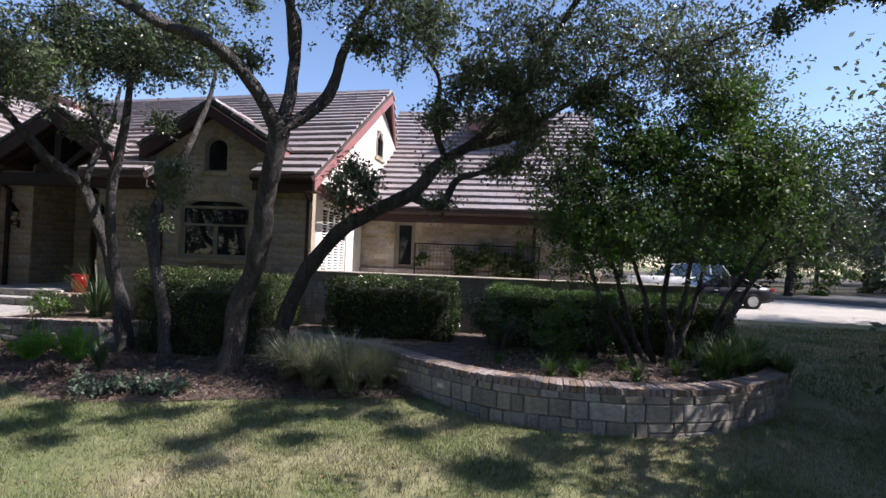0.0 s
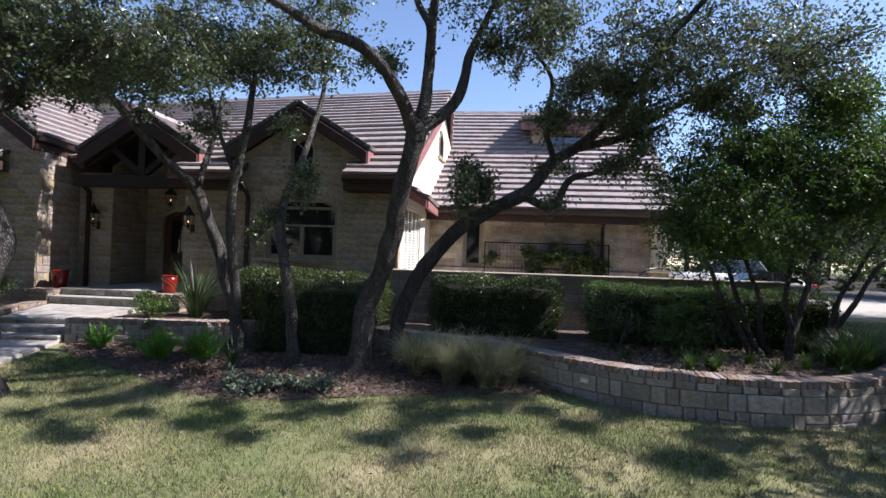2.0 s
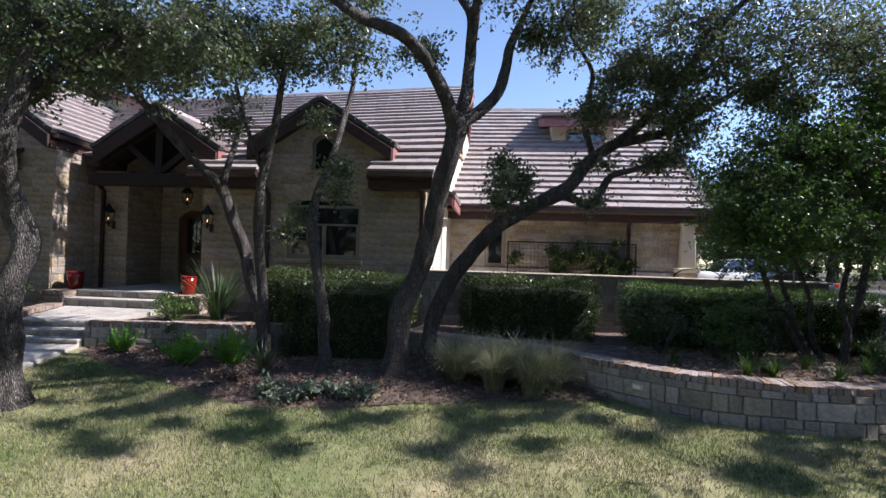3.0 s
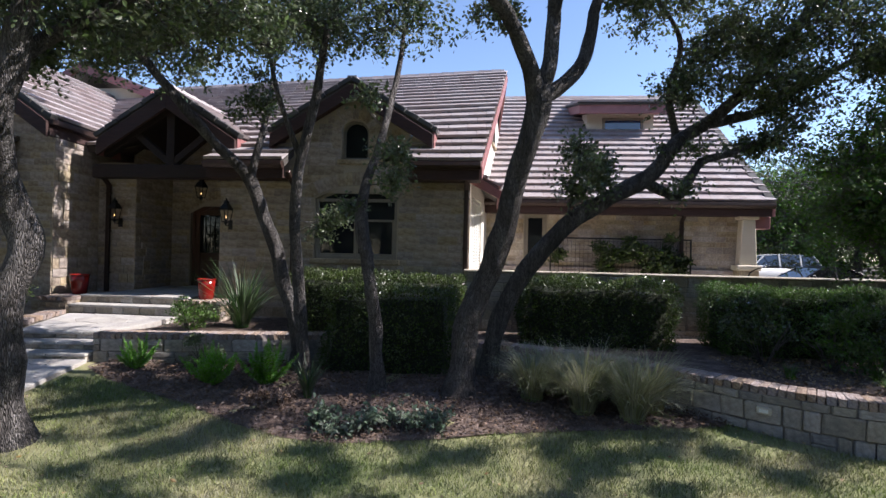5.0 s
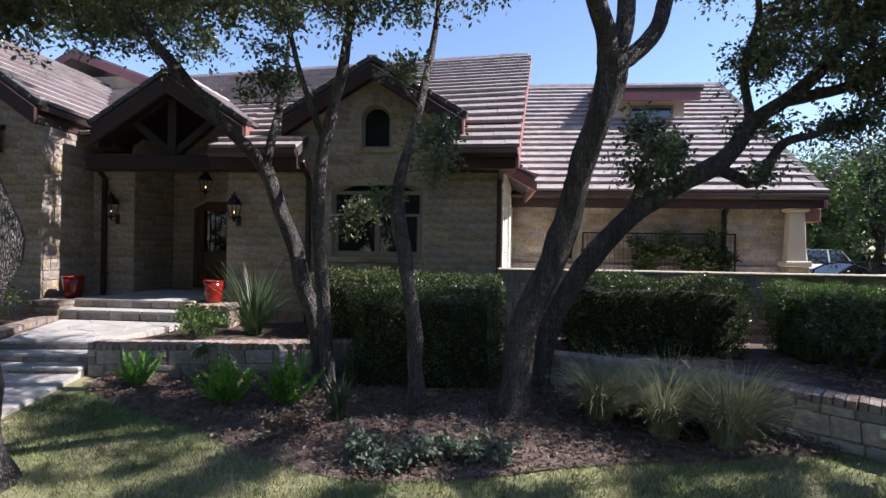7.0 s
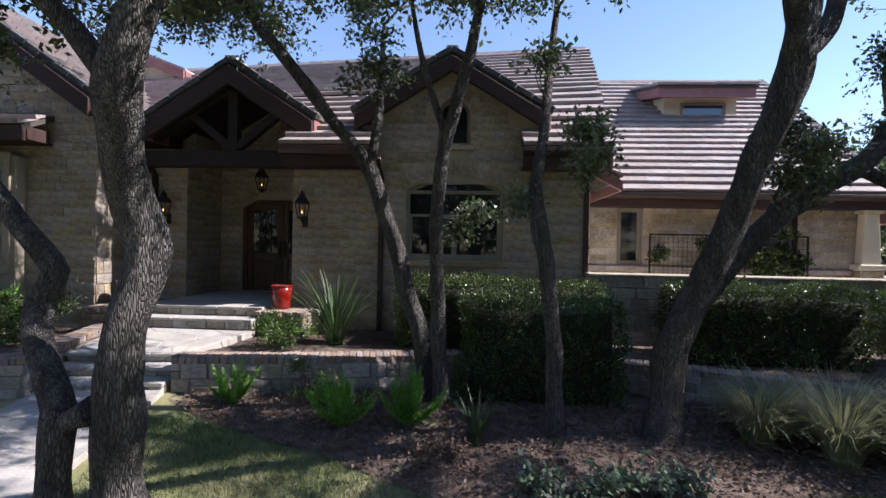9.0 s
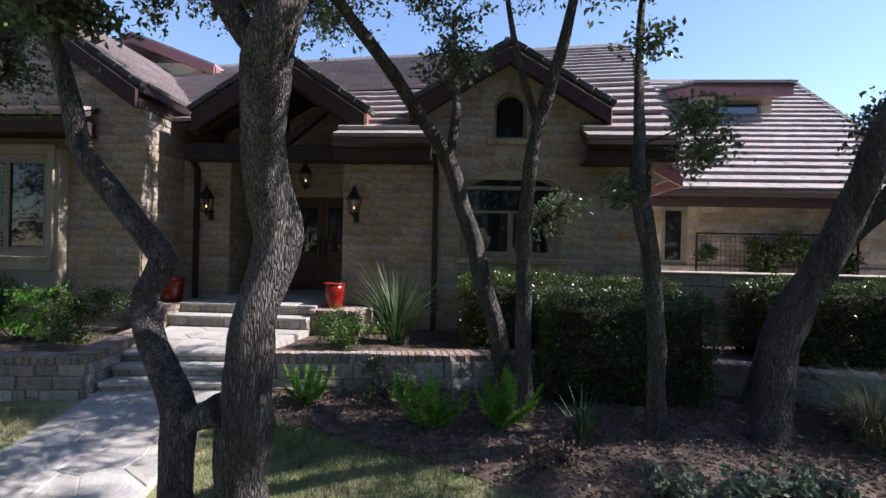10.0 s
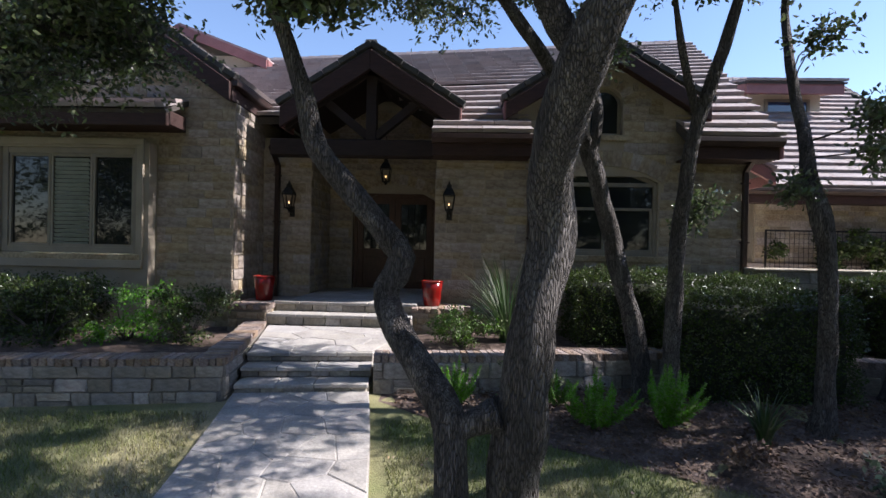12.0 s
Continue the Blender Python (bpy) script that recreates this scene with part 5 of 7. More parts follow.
patch("ground_raised_bed", [(-20.4, 8.35), (-17, 8.5), (-14.6, 8.72), (-12.5, 9.05), (-12.65, 9.9), (-12.85, 10.9), (-13.2, 11.42), (-20.4, 11.2)], M_MULCH, 0.0, "dark mulch in the bed below the bay window", "mulch bed", 0.3, 0.03, z=0.50)

# drive, road and far kerb bed
patch("driveway", [(4.5, 19.5), (9.3, 19.2), (11.5, 19.0), (14.5, 19.6), (17.5, 20.2), (21.0, 21.5), (40, 29), (40, 40), (30, 36), (18, 31), (12, 29), (4.5, 29)], M_CONC, 0.02, "pale concrete drive with parked cars", "driveway", 1.5)
patch("road", [(14, 36), (24, 39.5), (40, 42), (90, 46), (90, 34), (60, 31), (40, 29.2), (30, 27), (24, 24.5)], M_ROAD, 0.035, "grey asphalt street beyond the drive", "road", 3.0)
M_LITTER = mat("woodland_leaf_litter", [(0.035, 0.028, 0.018), (0.065, 0.052, 0.034), (0.10, 0.08, 0.05)], 1.2, 0.95, 0.8, 20, coords="World", vary=0.4)
patch("ground_woodland", [(11.2, 30.2), (13.6, 36.8), (24, 40.3), (40, 42.8), (90, 47), (140, 90), (60, 120), (-30, 100), (-12, 30.2)], M_LITTER, 0.05, "dark leaf litter under the woods beyond the street", "woodland floor", 6.0)
patch("ground_kerb_bed", ring([(15.6, 19.6), (18.0, 19.9), (21.5, 21.0), (26, 22.8), (26.5, 22.0), (22, 19.6), (18.5, 18.6), (16.2, 18.7), (15.6, 19.6)])[:-1], M_MULCH, 0.05, "dark mulch bed at the edge of the drive", "mulch bed", 0.5, 0.03)

# unseen court behind the courtyard wall, added to reflect sun onto the wing
patch("pavement_court", [(-3.8, 12.1), (5.3, 12.1), (5.3, 15.45), (-3.8, 15.45)], M_COURT, 0.0, "unseen pale court added to bounce sunlight onto the wing wall", "pavement", 1.0, z=0.62)
# steel mesh trellis with a vine, on the courtyard
tr = thing("trellis", 0, 0, 0, "black steel mesh trellis with a climbing vine", "trellis")
for nm, a in (("post", (-1.68, -1.64)), ("post", (2.12, 2.16))):
    part(nm, bx(a[0], a[1], 15.12, 15.16, 0.3, 2.62, bevel=0.004), M_BLACK, tr)
part("top_rail", bx(-1.64, 2.12, 15.12, 15.16, 2.58, 2.62, bevel=0.004), M_BLACK, tr)
for k in range(1, 33):
    x = -1.66 + 3.8 * k / 33
    part("wire", bx(x - 0.004, x + 0.004, 15.136, 15.144, 1.2, 2.58), M_BLACK, tr)
for k in range(12):
    z = 1.25 + k * 0.115
    part("wire", bx(-1.64, 2.12, 15.128, 15.135, z - 0.004, z + 0.004), M_BLACK, tr)

hoop = thing("iron_hoop", 2.75, 12.25, 1.75, "low black wrought-iron hoop behind the courtyard wall", "garden rail")
bm = bmesh.new()
arc = [(0.55 * math.cos(math.pi * k / 12), 0, 0.22 * math.sin(math.pi * k / 12)) for k in range(13)]
for a, c in zip(arc, arc[1:]):
    bar(bm, a, c, 0.022)
part("hoop", bm, M_BLACK, hoop)
for s in (0.55, -0.55):
    part("leg", bx(s - 0.011, s + 0.011, -0.011, 0.011, -1.35, 0.0), M_BLACK, hoop)
plaque = thing("wall_light", 0.02, 7.52, 0.24, "small pale recessed light set in the garden wall", "light", turn=-42)
part("plate", bx(-0.08, 0.08, -0.03, 0.02, -0.045, 0.045, bevel=0.008), M_STUCCO, plaque)
part("lens", bx(-0.05, 0.05, -0.036, -0.031, -0.02, 0.02), M_SHUTTER, plaque)

# ---- plants ----
def leaf_verts(verts, faces, c, d, size, r, wide=0.45):
    """One leaf: two triangles folded along the midrib, at c pointing to d."""
    d = d.normalized()
    s = d.cross(Vector((r.uniform(-1, 1), r.uniform(-1, 1), r.uniform(-1, 1)))).normalized()
    n = d.cross(s)
    o = len(verts)
    a, b = c, c + d * size
    m = c + d * size * 0.5
    verts.extend((tuple(a), tuple(m + s * size * wide * 0.5 + n * size * 0.08), tuple(b), tuple(m - s * size * wide * 0.5 + n * size * 0.08)))
    faces.append((o, o + 1, o + 2, o + 3))


def rand_dir(r, up=0.0):
    z = r.uniform(-1, 1)
    t = r.uniform(0, 2 * math.pi)
    q = math.sqrt(1 - z * z)
    return Vector((q * math.cos(t), q * math.sin(t), z + up))


def crown_leaves(clumps, r, size, per, verts, faces, twigs, limbs, spread=0.16, gap=0.0, thin=24, close=0.36):
    """Clumps: (x, y, z, rx, ry, rz, number of sprays). Each clump has branchlets with tufts of sprays round their ends, so that gaps stay open."""
    for cx, cy, cz, rx, ry, rz, n in clumps:
        tufts = []
        want = max(2, n // thin)
        tries = 0
        while len(tufts) < want and tries < want * 10:
            tries += 1
            d = rand_dir(r)
            k = r.random() ** 0.4
            p = Vector((cx + d.x * rx * k, cy + d.y * ry * k, cz + d.z * rz * k))
            if noise.noise(p * 1.3 + Vector((3, 7, 1))) < gap:
                continue
            tufts.append(p)
            if limbs:
                near = min(limbs, key=lambda w: (w - p).length_squared)
                dist = (near - p).length
                if dist < 2.6:
                    side = rand_dir(r) * dist * 0.16
                    twigs.append([near, near.lerp(p, 0.3) + side * 0.8, near.lerp(p, 0.55) + side, near.lerp(p, 0.8) + side * 0.5 + rand_dir(r) * 0.04, p, p + rand_dir(r) * spread])
                    if dist > 0.9:
                        limbs.append(near.lerp(p, 0.55) + side)
        if not tufts:
            continue
        tr = min(0.42, close * max(0.35, (rx * ry * rz) ** (1 / 3))) * spread / 0.16
        for _ in range(n):
            c = tufts[r.randrange(len(tufts))]
            p = c + Vector((r.gauss(0, tr), r.gauss(0, tr), r.gauss(0, tr * 0.7)))
            axis = (p - c).normalized() + rand_dir(r, -0.1) * 0.6
            axis.normalize()
            if limbs and r.random() < 0.22:
                twigs.append([c, c.lerp(p, 0.25) + rand_dir(r) * 0.02, c.lerp(p, 0.5) + rand_dir(r) * 0.03, c.lerp(p, 0.7), c.lerp(p, 0.85), p])
            for j in range(per):
                q = p + axis * spread * (j / per - 0.5) * 1.5 + rand_dir(r) * spread * 0.5
                leaf_verts(verts, faces, q, rand_dir(r, -0.1) + axis * 0.4, size * r.uniform(0.65, 1.3), r, 0.55)


def oak(name, limbs, clumps, label, seed, leaf=0.074, per=12, leaf_mat=M_LEAF, group="live oaks before the house", gap=0.02, segs=12, cat="tree", spread=0.16, twig_r=0.011):
    """limbs: lists of (x, y, z, radius). The first is the trunk."""
    t = thing(name, limbs[0][0][0], limbs[0][0][1], limbs[0][0][2], label, cat, group)
    inv = t.matrix_world.inverted()
    r = random.Random(seed)
    pts_all = []
    for k, limb in enumerate(limbs):
        line = smooth_line(limb, 0.1)
        for i in range(1, len(line)):
            wob = 0.35 * line[i][3]
            q = Vector(line[i][:3]) * 1.7 + Vector((seed * 3.1 + k, 0, 0))
            line[i][0] += wob * noise.noise(q)
            line[i][1] += wob * noise.noise(q + Vector((9, 0, 0)))
        verts, faces = [], []
        radii = [max(0.008, w[3]) for w in line]
        if k == 0:
            for i in range(min(5, len(radii))):
                radii[i] *= 1 + 0.38 * (1 - i / 5) ** 2
        tube(verts, faces, [inv @ Vector(w[:3]) for w in line], radii, segs if radii[0] > 0.05 else 7, 0.22)
        ob = arrays("trunk" if k == 0 else "limb", verts, faces, M_BARK, True)
        ob.parent = t
        pts_all += [Vector(w[:3]) for w in line[len(line) // 3 if k == 0 else 0:]]
    verts, faces, twigs = [], [], []
    if group == "live oaks before the house":      # tight tufts with open gaps between
        crown_leaves([(*c[:6], int(c[6] * 1.25)) for c in clumps], r, leaf, per, verts, faces, twigs, pts_all, spread, gap, 32, 0.3)
    else:
        crown_leaves(clumps, r, leaf, per, verts, faces, twigs, pts_all, spread, gap)
    ob = arrays("crown", [tuple(inv @ Vector(v)) for v in verts], faces, leaf_mat)
    ob.parent = t
    tv, tf = [], []
    for tw in twigs:
        ln = (tw[0] - tw[-1]).length
        k = min(1.0, 0.35 + 0.5 * ln)
        tube(tv, tf, [inv @ p for p in tw], [twig_r * k * (1.5 - 1.2 * i / 5) for i in range(6)], 4)
    if tv:
        ob = arrays("twig_work", tv, tf, M_BARK)
        ob.parent = t
        tagged(ob, "", kind="stuff")
    return t


def lift(pts, y, r0, r1, y1=None):
    """(x, z) outline on the plane y to limb rows, tapering from r0 to r1."""
    n = len(pts) - 1
    y1 = y if y1 is None else y1
    return [(x, y + (y1 - y) * i / n, z, r0 + (r1 - r0) * i / n) for i, (x, z) in enumerate(pts)]


def boughs(seed, n, x0, x1, y0, y1, z0, z1, sprays=75):
    """Dense small patches of leaves strewn through a canopy; most are unseen, added above the view to cast shade."""
    r = random.Random(seed)
    return [(r.uniform(x0, x1), r.uniform(y0, y1), r.uniform(z0, z1), r.uniform(0.22, 0.42), r.uniform(0.2, 0.36), r.uniform(0.12, 0.24), sprays // 2) for _ in range(int(n * 1.7))]


# twin-stemmed oak nearest the walk
def near(pts):
    return [(-9.2 + (x + 9.2) * 1.125, 2.01 + (z - 2.01) * 1.125) for x, z in pts]
def near_left(pts):
    return [(-9.2 + (x + 9.2) * 1.19, 2.01 + (z - 2.01) * 1.19) for x, z in pts]
oak("oak_tree", [
    [(-8.82, 6.2, -0.22, 0.22), (-8.80, 6.15, 0.3, 0.185), (-8.80, 6.05, 0.8, 0.185), (-8.78, 6.02, 1.05, 0.17), (-8.69, 6.05, 1.5, 0.155), (-8.61, 6.1, 1.85, 0.155), (-8.555, 6.12, 2.13, 0.165), (-8.585, 6.0, 2.45, 0.155), (-8.575, 5.8, 2.8, 0.15), (-8.48, 5.64, 3.2, 0.145), (-8.33, 5.55, 3.55, 0.13), (-8.1, 5.5, 4.2, 0.11), (-7.8, 5.5, 5.0, 0.06)],
    [(-9.17, 6.0, -0.22, 0.14), (-9.21, 6.0, 0.2, 0.12), (-9.24, 6.02, 0.55, 0.115), (-9.29, 6.06, 0.87, 0.115), (-9.46, 6.16, 1.12, 0.115), (-9.64, 6.3, 1.38, 0.105), (-9.74, 6.45, 1.68, 0.105), (-9.64, 6.45, 1.93, 0.105), (-10.0, 6.45, 2.38, 0.09), (-10.3, 6.45, 2.74, 0.085), (-10.43, 6.45, 3.2, 0.075), (-10.55, 6.45, 3.55, 0.068), (-10.85, 6.4, 4.3, 0.04)],
    [(-9.27, 6.05, 0.72, 0.08), (-9.1, 6.04, 0.82, 0.08), (-8.9, 6.03, 0.9, 0.12)],
    [(x, 5.75 - 0.15 * k, z, w) for k, ((x, z), w) in enumerate(zip(near([(-8.62, 3.15), (-8.81, 3.43), (-8.96, 3.62), (-9.4, 4.1), (-10.0, 4.5)]), (0.09, 0.075, 0.065, 0.05, 0.03)))],
    [(x, 5.6 + 0.25 * k, z, w) for k, ((x, z), w) in enumerate(zip(near([(-8.42, 3.7), (-8.0, 4.15), (-7.4, 4.6), (-6.8, 4.95)]), (0.08, 0.065, 0.05, 0.03)))],
], [(-9.0, 6.0, 5.0, 2.0, 1.2, 0.7, 700), (-10.9, 6.4, 4.75, 1.2, 1.0, 0.5, 330), (-7.2, 6.5, 5.0, 1.4, 1.1, 0.65, 420), (-9.2, 6.3, 6.2, 2.4, 1.8, 0.9, 120), (-10.9, 6.3, 4.15, 0.75, 0.4, 0.35, 100), (-10.0, 6.2, 4.0, 0.6, 0.4, 0.3, 70), (-7.9, 5.9, 4.3, 0.6, 0.4, 0.35, 80), (-12.0, 6.6, 6.4, 1.9, 1.5, 0.7, 620)] + boughs(41, 3, -8.5, -4.5, 4.4, 6.4, 6.3, 7.2) + boughs(42, 26, -11.5, -5.5, 4.6, 8.2, 6.4, 7.8, 95),
    "twin-stemmed live oak with rugged grey bark in the lawn", 1)
# slim pair before the arched window
oak("oak_tree", [
    [(-6.70, 9.4, 0.0, 0.15), (-6.72, 9.45, 0.45, 0.135), (-6.86, 9.48, 1.0, 0.13), (-6.98, 9.45, 1.5, 0.125), (-7.12, 9.42, 2.0, 0.12), (-7.26, 9.34, 2.5, 0.115), (-7.44, 9.23, 3.0, 0.11), (-7.60, 9.15, 3.4, 0.10), (-7.93, 8.80, 3.8, 0.085), (-8.22, 8.55, 4.2, 0.08), (-8.55, 8.45, 4.62, 0.075), (-9.0, 8.3, 5.2, 0.06), (-9.6, 8.2, 5.9, 0.04)],
    [(-6.5, 9.1, 0.0, 0.115), (-6.5, 9.05, 0.6, 0.105), (-6.52, 8.96, 1.3, 0.10), (-6.54, 8.87, 1.8, 0.095), (-6.55, 8.78, 2.3, 0.09), (-6.53, 8.68, 2.8, 0.085), (-6.47, 8.65, 3.3, 0.08), (-6.35, 8.6, 3.8, 0.08), (-6.22, 8.54, 4.3, 0.075), (-6.08, 8.45, 4.9, 0.06), (-5.95, 8.4, 5.6, 0.045)],
    [(-7.52, 9.17, 3.2, 0.07), (-7.46, 9.16, 3.6, 0.065), (-7.42, 9.3, 4.0, 0.06), (-7.46, 9.55, 4.4, 0.055), (-7.5, 9.8, 4.9, 0.045), (-7.5, 9.95, 5.6, 0.03)],
    [(-6.42, 8.63, 3.55, 0.05), (-6.62, 8.5, 4.1, 0.045), (-6.78, 8.4, 4.7, 0.035), (-6.9, 8.3, 5.4, 0.02)],
], [(-9.6, 9.0, 5.7, 1.4, 1.3, 0.6, 460), (-7.6, 9.0, 5.9, 1.5, 1.3, 0.75, 560), (-5.9, 8.9, 6.1, 1.1, 1.1, 0.7, 360), (-11.2, 8.6, 6.1, 1.7, 1.4, 0.8, 480), (-8.5, 8.7, 7.2, 2.8, 1.8, 1.0, 250), (-7.2, 9.2, 4.9, 0.7, 0.6, 0.4, 60), (-6.25, 9.1, 2.65, 0.4, 0.3, 0.45, 48), (-7.9, 9.1, 4.45, 0.5, 0.4, 0.3, 26)] + boughs(61, 16, -12.5, -8.0, 10.4, 12.0, 6.3, 7.6) + boughs(62, 30, -10.5, -4.5, 7.6, 11.2, 7.6, 9.2, 95),
    "slim twin-stemmed live oak rising from the mulch bed", 2)
oak("oak_tree", [
    [(-5.08, 8.4, -0.02, 0.125), (-5.09, 8.37, 0.5, 0.10), (-5.10, 8.31, 1.0, 0.098), (-5.14, 8.24, 1.5, 0.094), (-5.22, 8.17, 2.0, 0.092), (-5.30, 8.17, 2.4, 0.105), (-5.33, 8.28, 2.8, 0.088), (-5.29, 8.43, 3.2, 0.075), (-5.22, 8.65, 3.6, 0.066), (-5.15, 8.89, 4.1, 0.06), (-5.10, 9.1, 4.6, 0.055), (-5.02, 9.3, 5.2, 0.045), (-4.95, 9.4, 6.0, 0.03)],
], [(-5.0, 8.2, 5.7, 0.95, 0.9, 0.55, 190), (-5.1, 8.3, 6.6, 1.3, 1.1, 0.8, 100), (-5.05, 8.1, 3.35, 0.4, 0.35, 0.5, 75), (-5.35, 8.1, 2.75, 0.4, 0.3, 0.25, 22), (-5.2, 8.15, 4.2, 0.4, 0.35, 0.35, 24)],
    "slender single-stemmed live oak in the mulch bed", 3)
# largest oak, leaning, with three main limbs
oak("oak_tree", [
    [(-3.84, 8.36, -0.08, 0.22), (-3.80, 8.38, 0.3, 0.20), (-3.77, 8.36, 0.7, 0.19), (-3.70, 8.35, 1.1, 0.185), (-3.54, 8.31, 1.6, 0.175), (-3.34, 8.23, 2.1, 0.17), (-3.19, 8.08, 2.6, 0.16), (-3.08, 7.92, 3.1, 0.155), (-2.95, 7.8, 3.6, 0.155), (-2.85, 7.72, 4.1, 0.175), (-2.80, 7.7, 4.35, 0.15)],
    [(-2.85, 7.7, 4.15, 0.12), (-2.93, 7.5, 4.45, 0.11), (-3.12, 7.25, 4.80, 0.10), (-3.30, 7.0, 5.06, 0.092), (-3.56, 6.8, 5.24, 0.085), (-4.12, 6.5, 5.37, 0.075), (-4.5, 6.3, 5.56, 0.06), (-5.2, 6.1, 5.9, 0.035)],
    [(-2.82, 7.7, 4.2, 0.12), (-2.69, 7.72, 4.62, 0.105), (-2.63, 7.75, 5.15, 0.095), (-2.62, 7.76, 5.5, 0.09), (-2.65, 7.8, 6.0, 0.075), (-2.86, 7.9, 6.4, 0.06), (-3.1, 8.0, 7.1, 0.035)],
    [(-2.63, 7.75, 5.3, 0.08), (-2.5, 7.2, 6.1, 0.07), (-2.2, 6.5, 6.9, 0.06), (-1.8, 5.6, 7.5, 0.04), (-1.6, 4.8, 7.8, 0.02)],
    [(-2.80, 7.72, 4.2, 0.12), (-2.46, 7.9, 4.45, 0.105), (-2.17, 8.1, 4.85, 0.098), (-2.05, 8.2, 5.3, 0.09), (-1.95, 8.3, 5.75, 0.075), (-1.7, 8.45, 6.4, 0.055), (-1.4, 8.5, 7.0, 0.03)],
], [(-4.9, 6.6, 6.0, 1.2, 0.9, 0.5, 70), (-3.3, 7.8, 6.9, 1.5, 1.3, 0.8, 90), (-1.3, 8.2, 6.6, 1.4, 1.3, 0.7, 420), (-5.7, 6.4, 6.2, 0.8, 0.7, 0.45, 40), (-3.9, 7.5, 5.45, 0.7, 0.5, 0.35, 60), (-1.2, 8.0, 5.75, 0.6, 0.6, 0.35, 70), ] + boughs(44, 13, -2.2, 1.5, 4.2, 6.8, 6.9, 8.2),
    "large leaning live oak with three heavy limbs", 4)
# low oak that sprawls over the raised bed
oak("oak_tree", [
    [(-3.42, 9.4, 0.0, 0.16), (-3.35, 9.38, 0.4, 0.15), (-3.27, 9.35, 0.8, 0.145), (-3.15, 9.35, 1.2, 0.145), (-2.95, 9.28, 1.6, 0.15), (-2.68, 9.22, 2.0, 0.15), (-2.35, 9.18, 2.4, 0.145), (-1.95, 9.2, 2.78, 0.14), (-1.48, 9.32, 3.08, 0.14), (-0.95, 9.45, 3.36, 0.135), (-0.68, 9.48, 3.62, 0.125), (-0.36, 9.55, 4.02, 0.115), (0.24, 9.65, 4.42, 0.10), (0.85, 9.7, 5.0, 0.085), (1.38, 9.6, 5.75, 0.065), (1.8, 9.5, 6.5, 0.03)],
    [(1.3, 9.6, 5.6, 0.06), (1.8, 8.8, 6.4, 0.05), (2.6, 7.6, 7.1, 0.04), (3.8, 6.6, 7.4, 0.02)],
    [(-0.9, 9.46, 3.38, 0.09), (-0.55, 9.48, 3.2, 0.08), (-0.3, 9.5, 3.15, 0.075), (0.0, 9.42, 3.68, 0.065), (0.5, 9.35, 3.84, 0.045), (1.2, 9.5, 4.2, 0.02)],
    [(0.15, 9.63, 4.36, 0.09), (0.97, 9.65, 4.56, 0.075), (1.55, 9.6, 4.9, 0.06), (2.6, 9.3, 5.5, 0.045), (3.6, 9.2, 6.0, 0.025)],
    [(-0.3, 9.75, 4.15, 0.07), (-0.5, 9.5, 4.9, 0.055), (-0.4, 9.3, 5.6, 0.04), (-0.9, 9.0, 6.2, 0.02)],
    [(-2.2, 9.45, 2.45, 0.03), (-2.1, 9.1, 3.1, 0.02), (-2.0, 8.9, 3.8, 0.012)],
], [(1.3, 9.3, 5.75, 1.4, 1.2, 0.8, 480), (3.3, 9.2, 6.3, 1.9, 1.4, 0.9, 560), (0.2, 9.4, 5.5, 0.9, 0.8, 0.5, 200), (2.0, 9.2, 7.2, 2.5, 1.9, 0.9, 320), (-2.0, 8.85, 3.35, 0.55, 0.4, 0.55, 85), (0.85, 9.5, 4.25, 0.65, 0.5, 0.35, 90), (4.5, 9.1, 5.7, 0.8, 0.9, 0.45, 200), (-0.3, 9.6, 3.9, 0.5, 0.4, 0.35, 40), (2.3, 9.3, 4.9, 0.9, 0.8, 0.4, 200), (-0.8, 9.0, 6.3, 1.0, 0.9, 0.5, 240), (-0.5, 9.4, 4.8, 0.8, 0.5, 0.5, 90), (0.1, 9.4, 5.1, 0.9, 0.6, 0.55, 120), (0.9, 9.4, 4.9, 1.0, 0.7, 0.6, 150), (1.5, 9.4, 4.35, 0.9, 0.6, 0.55, 120), (1.9, 9.3, 5.1, 1.0, 0.8, 0.6, 160), (-2.0, 9.0, 3.7, 0.6, 0.4, 0.3, 90), (-0.35, 9.4, 3.2, 0.4, 0.3, 0.2, 30), (-1.5, 9.2, 3.4, 0.6, 0.3, 0.3, 60)] + boughs(45, 14, 1.0, 6.5, 5.4, 7.6, 6.9, 7.9, 85) + boughs(46, 15, 4.8, 9.0, 5.4, 7.6, 5.6, 6.8, 95),
    "low sprawling live oak over the garden wall", 5)
# oak standing past the end of the walk; its boughs hang before the bay
oak("oak_tree", [
    [(-16.2, 7.4, 0.0, 0.2), (-16.0, 7.5, 1.8, 0.17), (-15.6, 7.6, 3.4, 0.14), (-15.0, 7.7, 4.6, 0.10), (-14.2, 7.9, 5.2, 0.06), (-13.4, 7.9, 5.0, 0.03)],
    [(-15.2, 7.7, 4.4, 0.07), (-14.4, 7.7, 4.5, 0.05), (-13.5, 7.8, 4.2, 0.02)],
], [(-13.7, 7.9, 4.35, 0.95, 0.8, 0.75, 620), (-14.6, 7.8, 4.0, 0.9, 0.8, 0.7, 400), (-15.5, 7.7, 5.5, 2.2, 1.6, 1.0, 420), (-13.2, 7.9, 4.95, 0.7, 0.7, 0.5, 200)],
    "dense live oak whose boughs hang before the bay", 6)

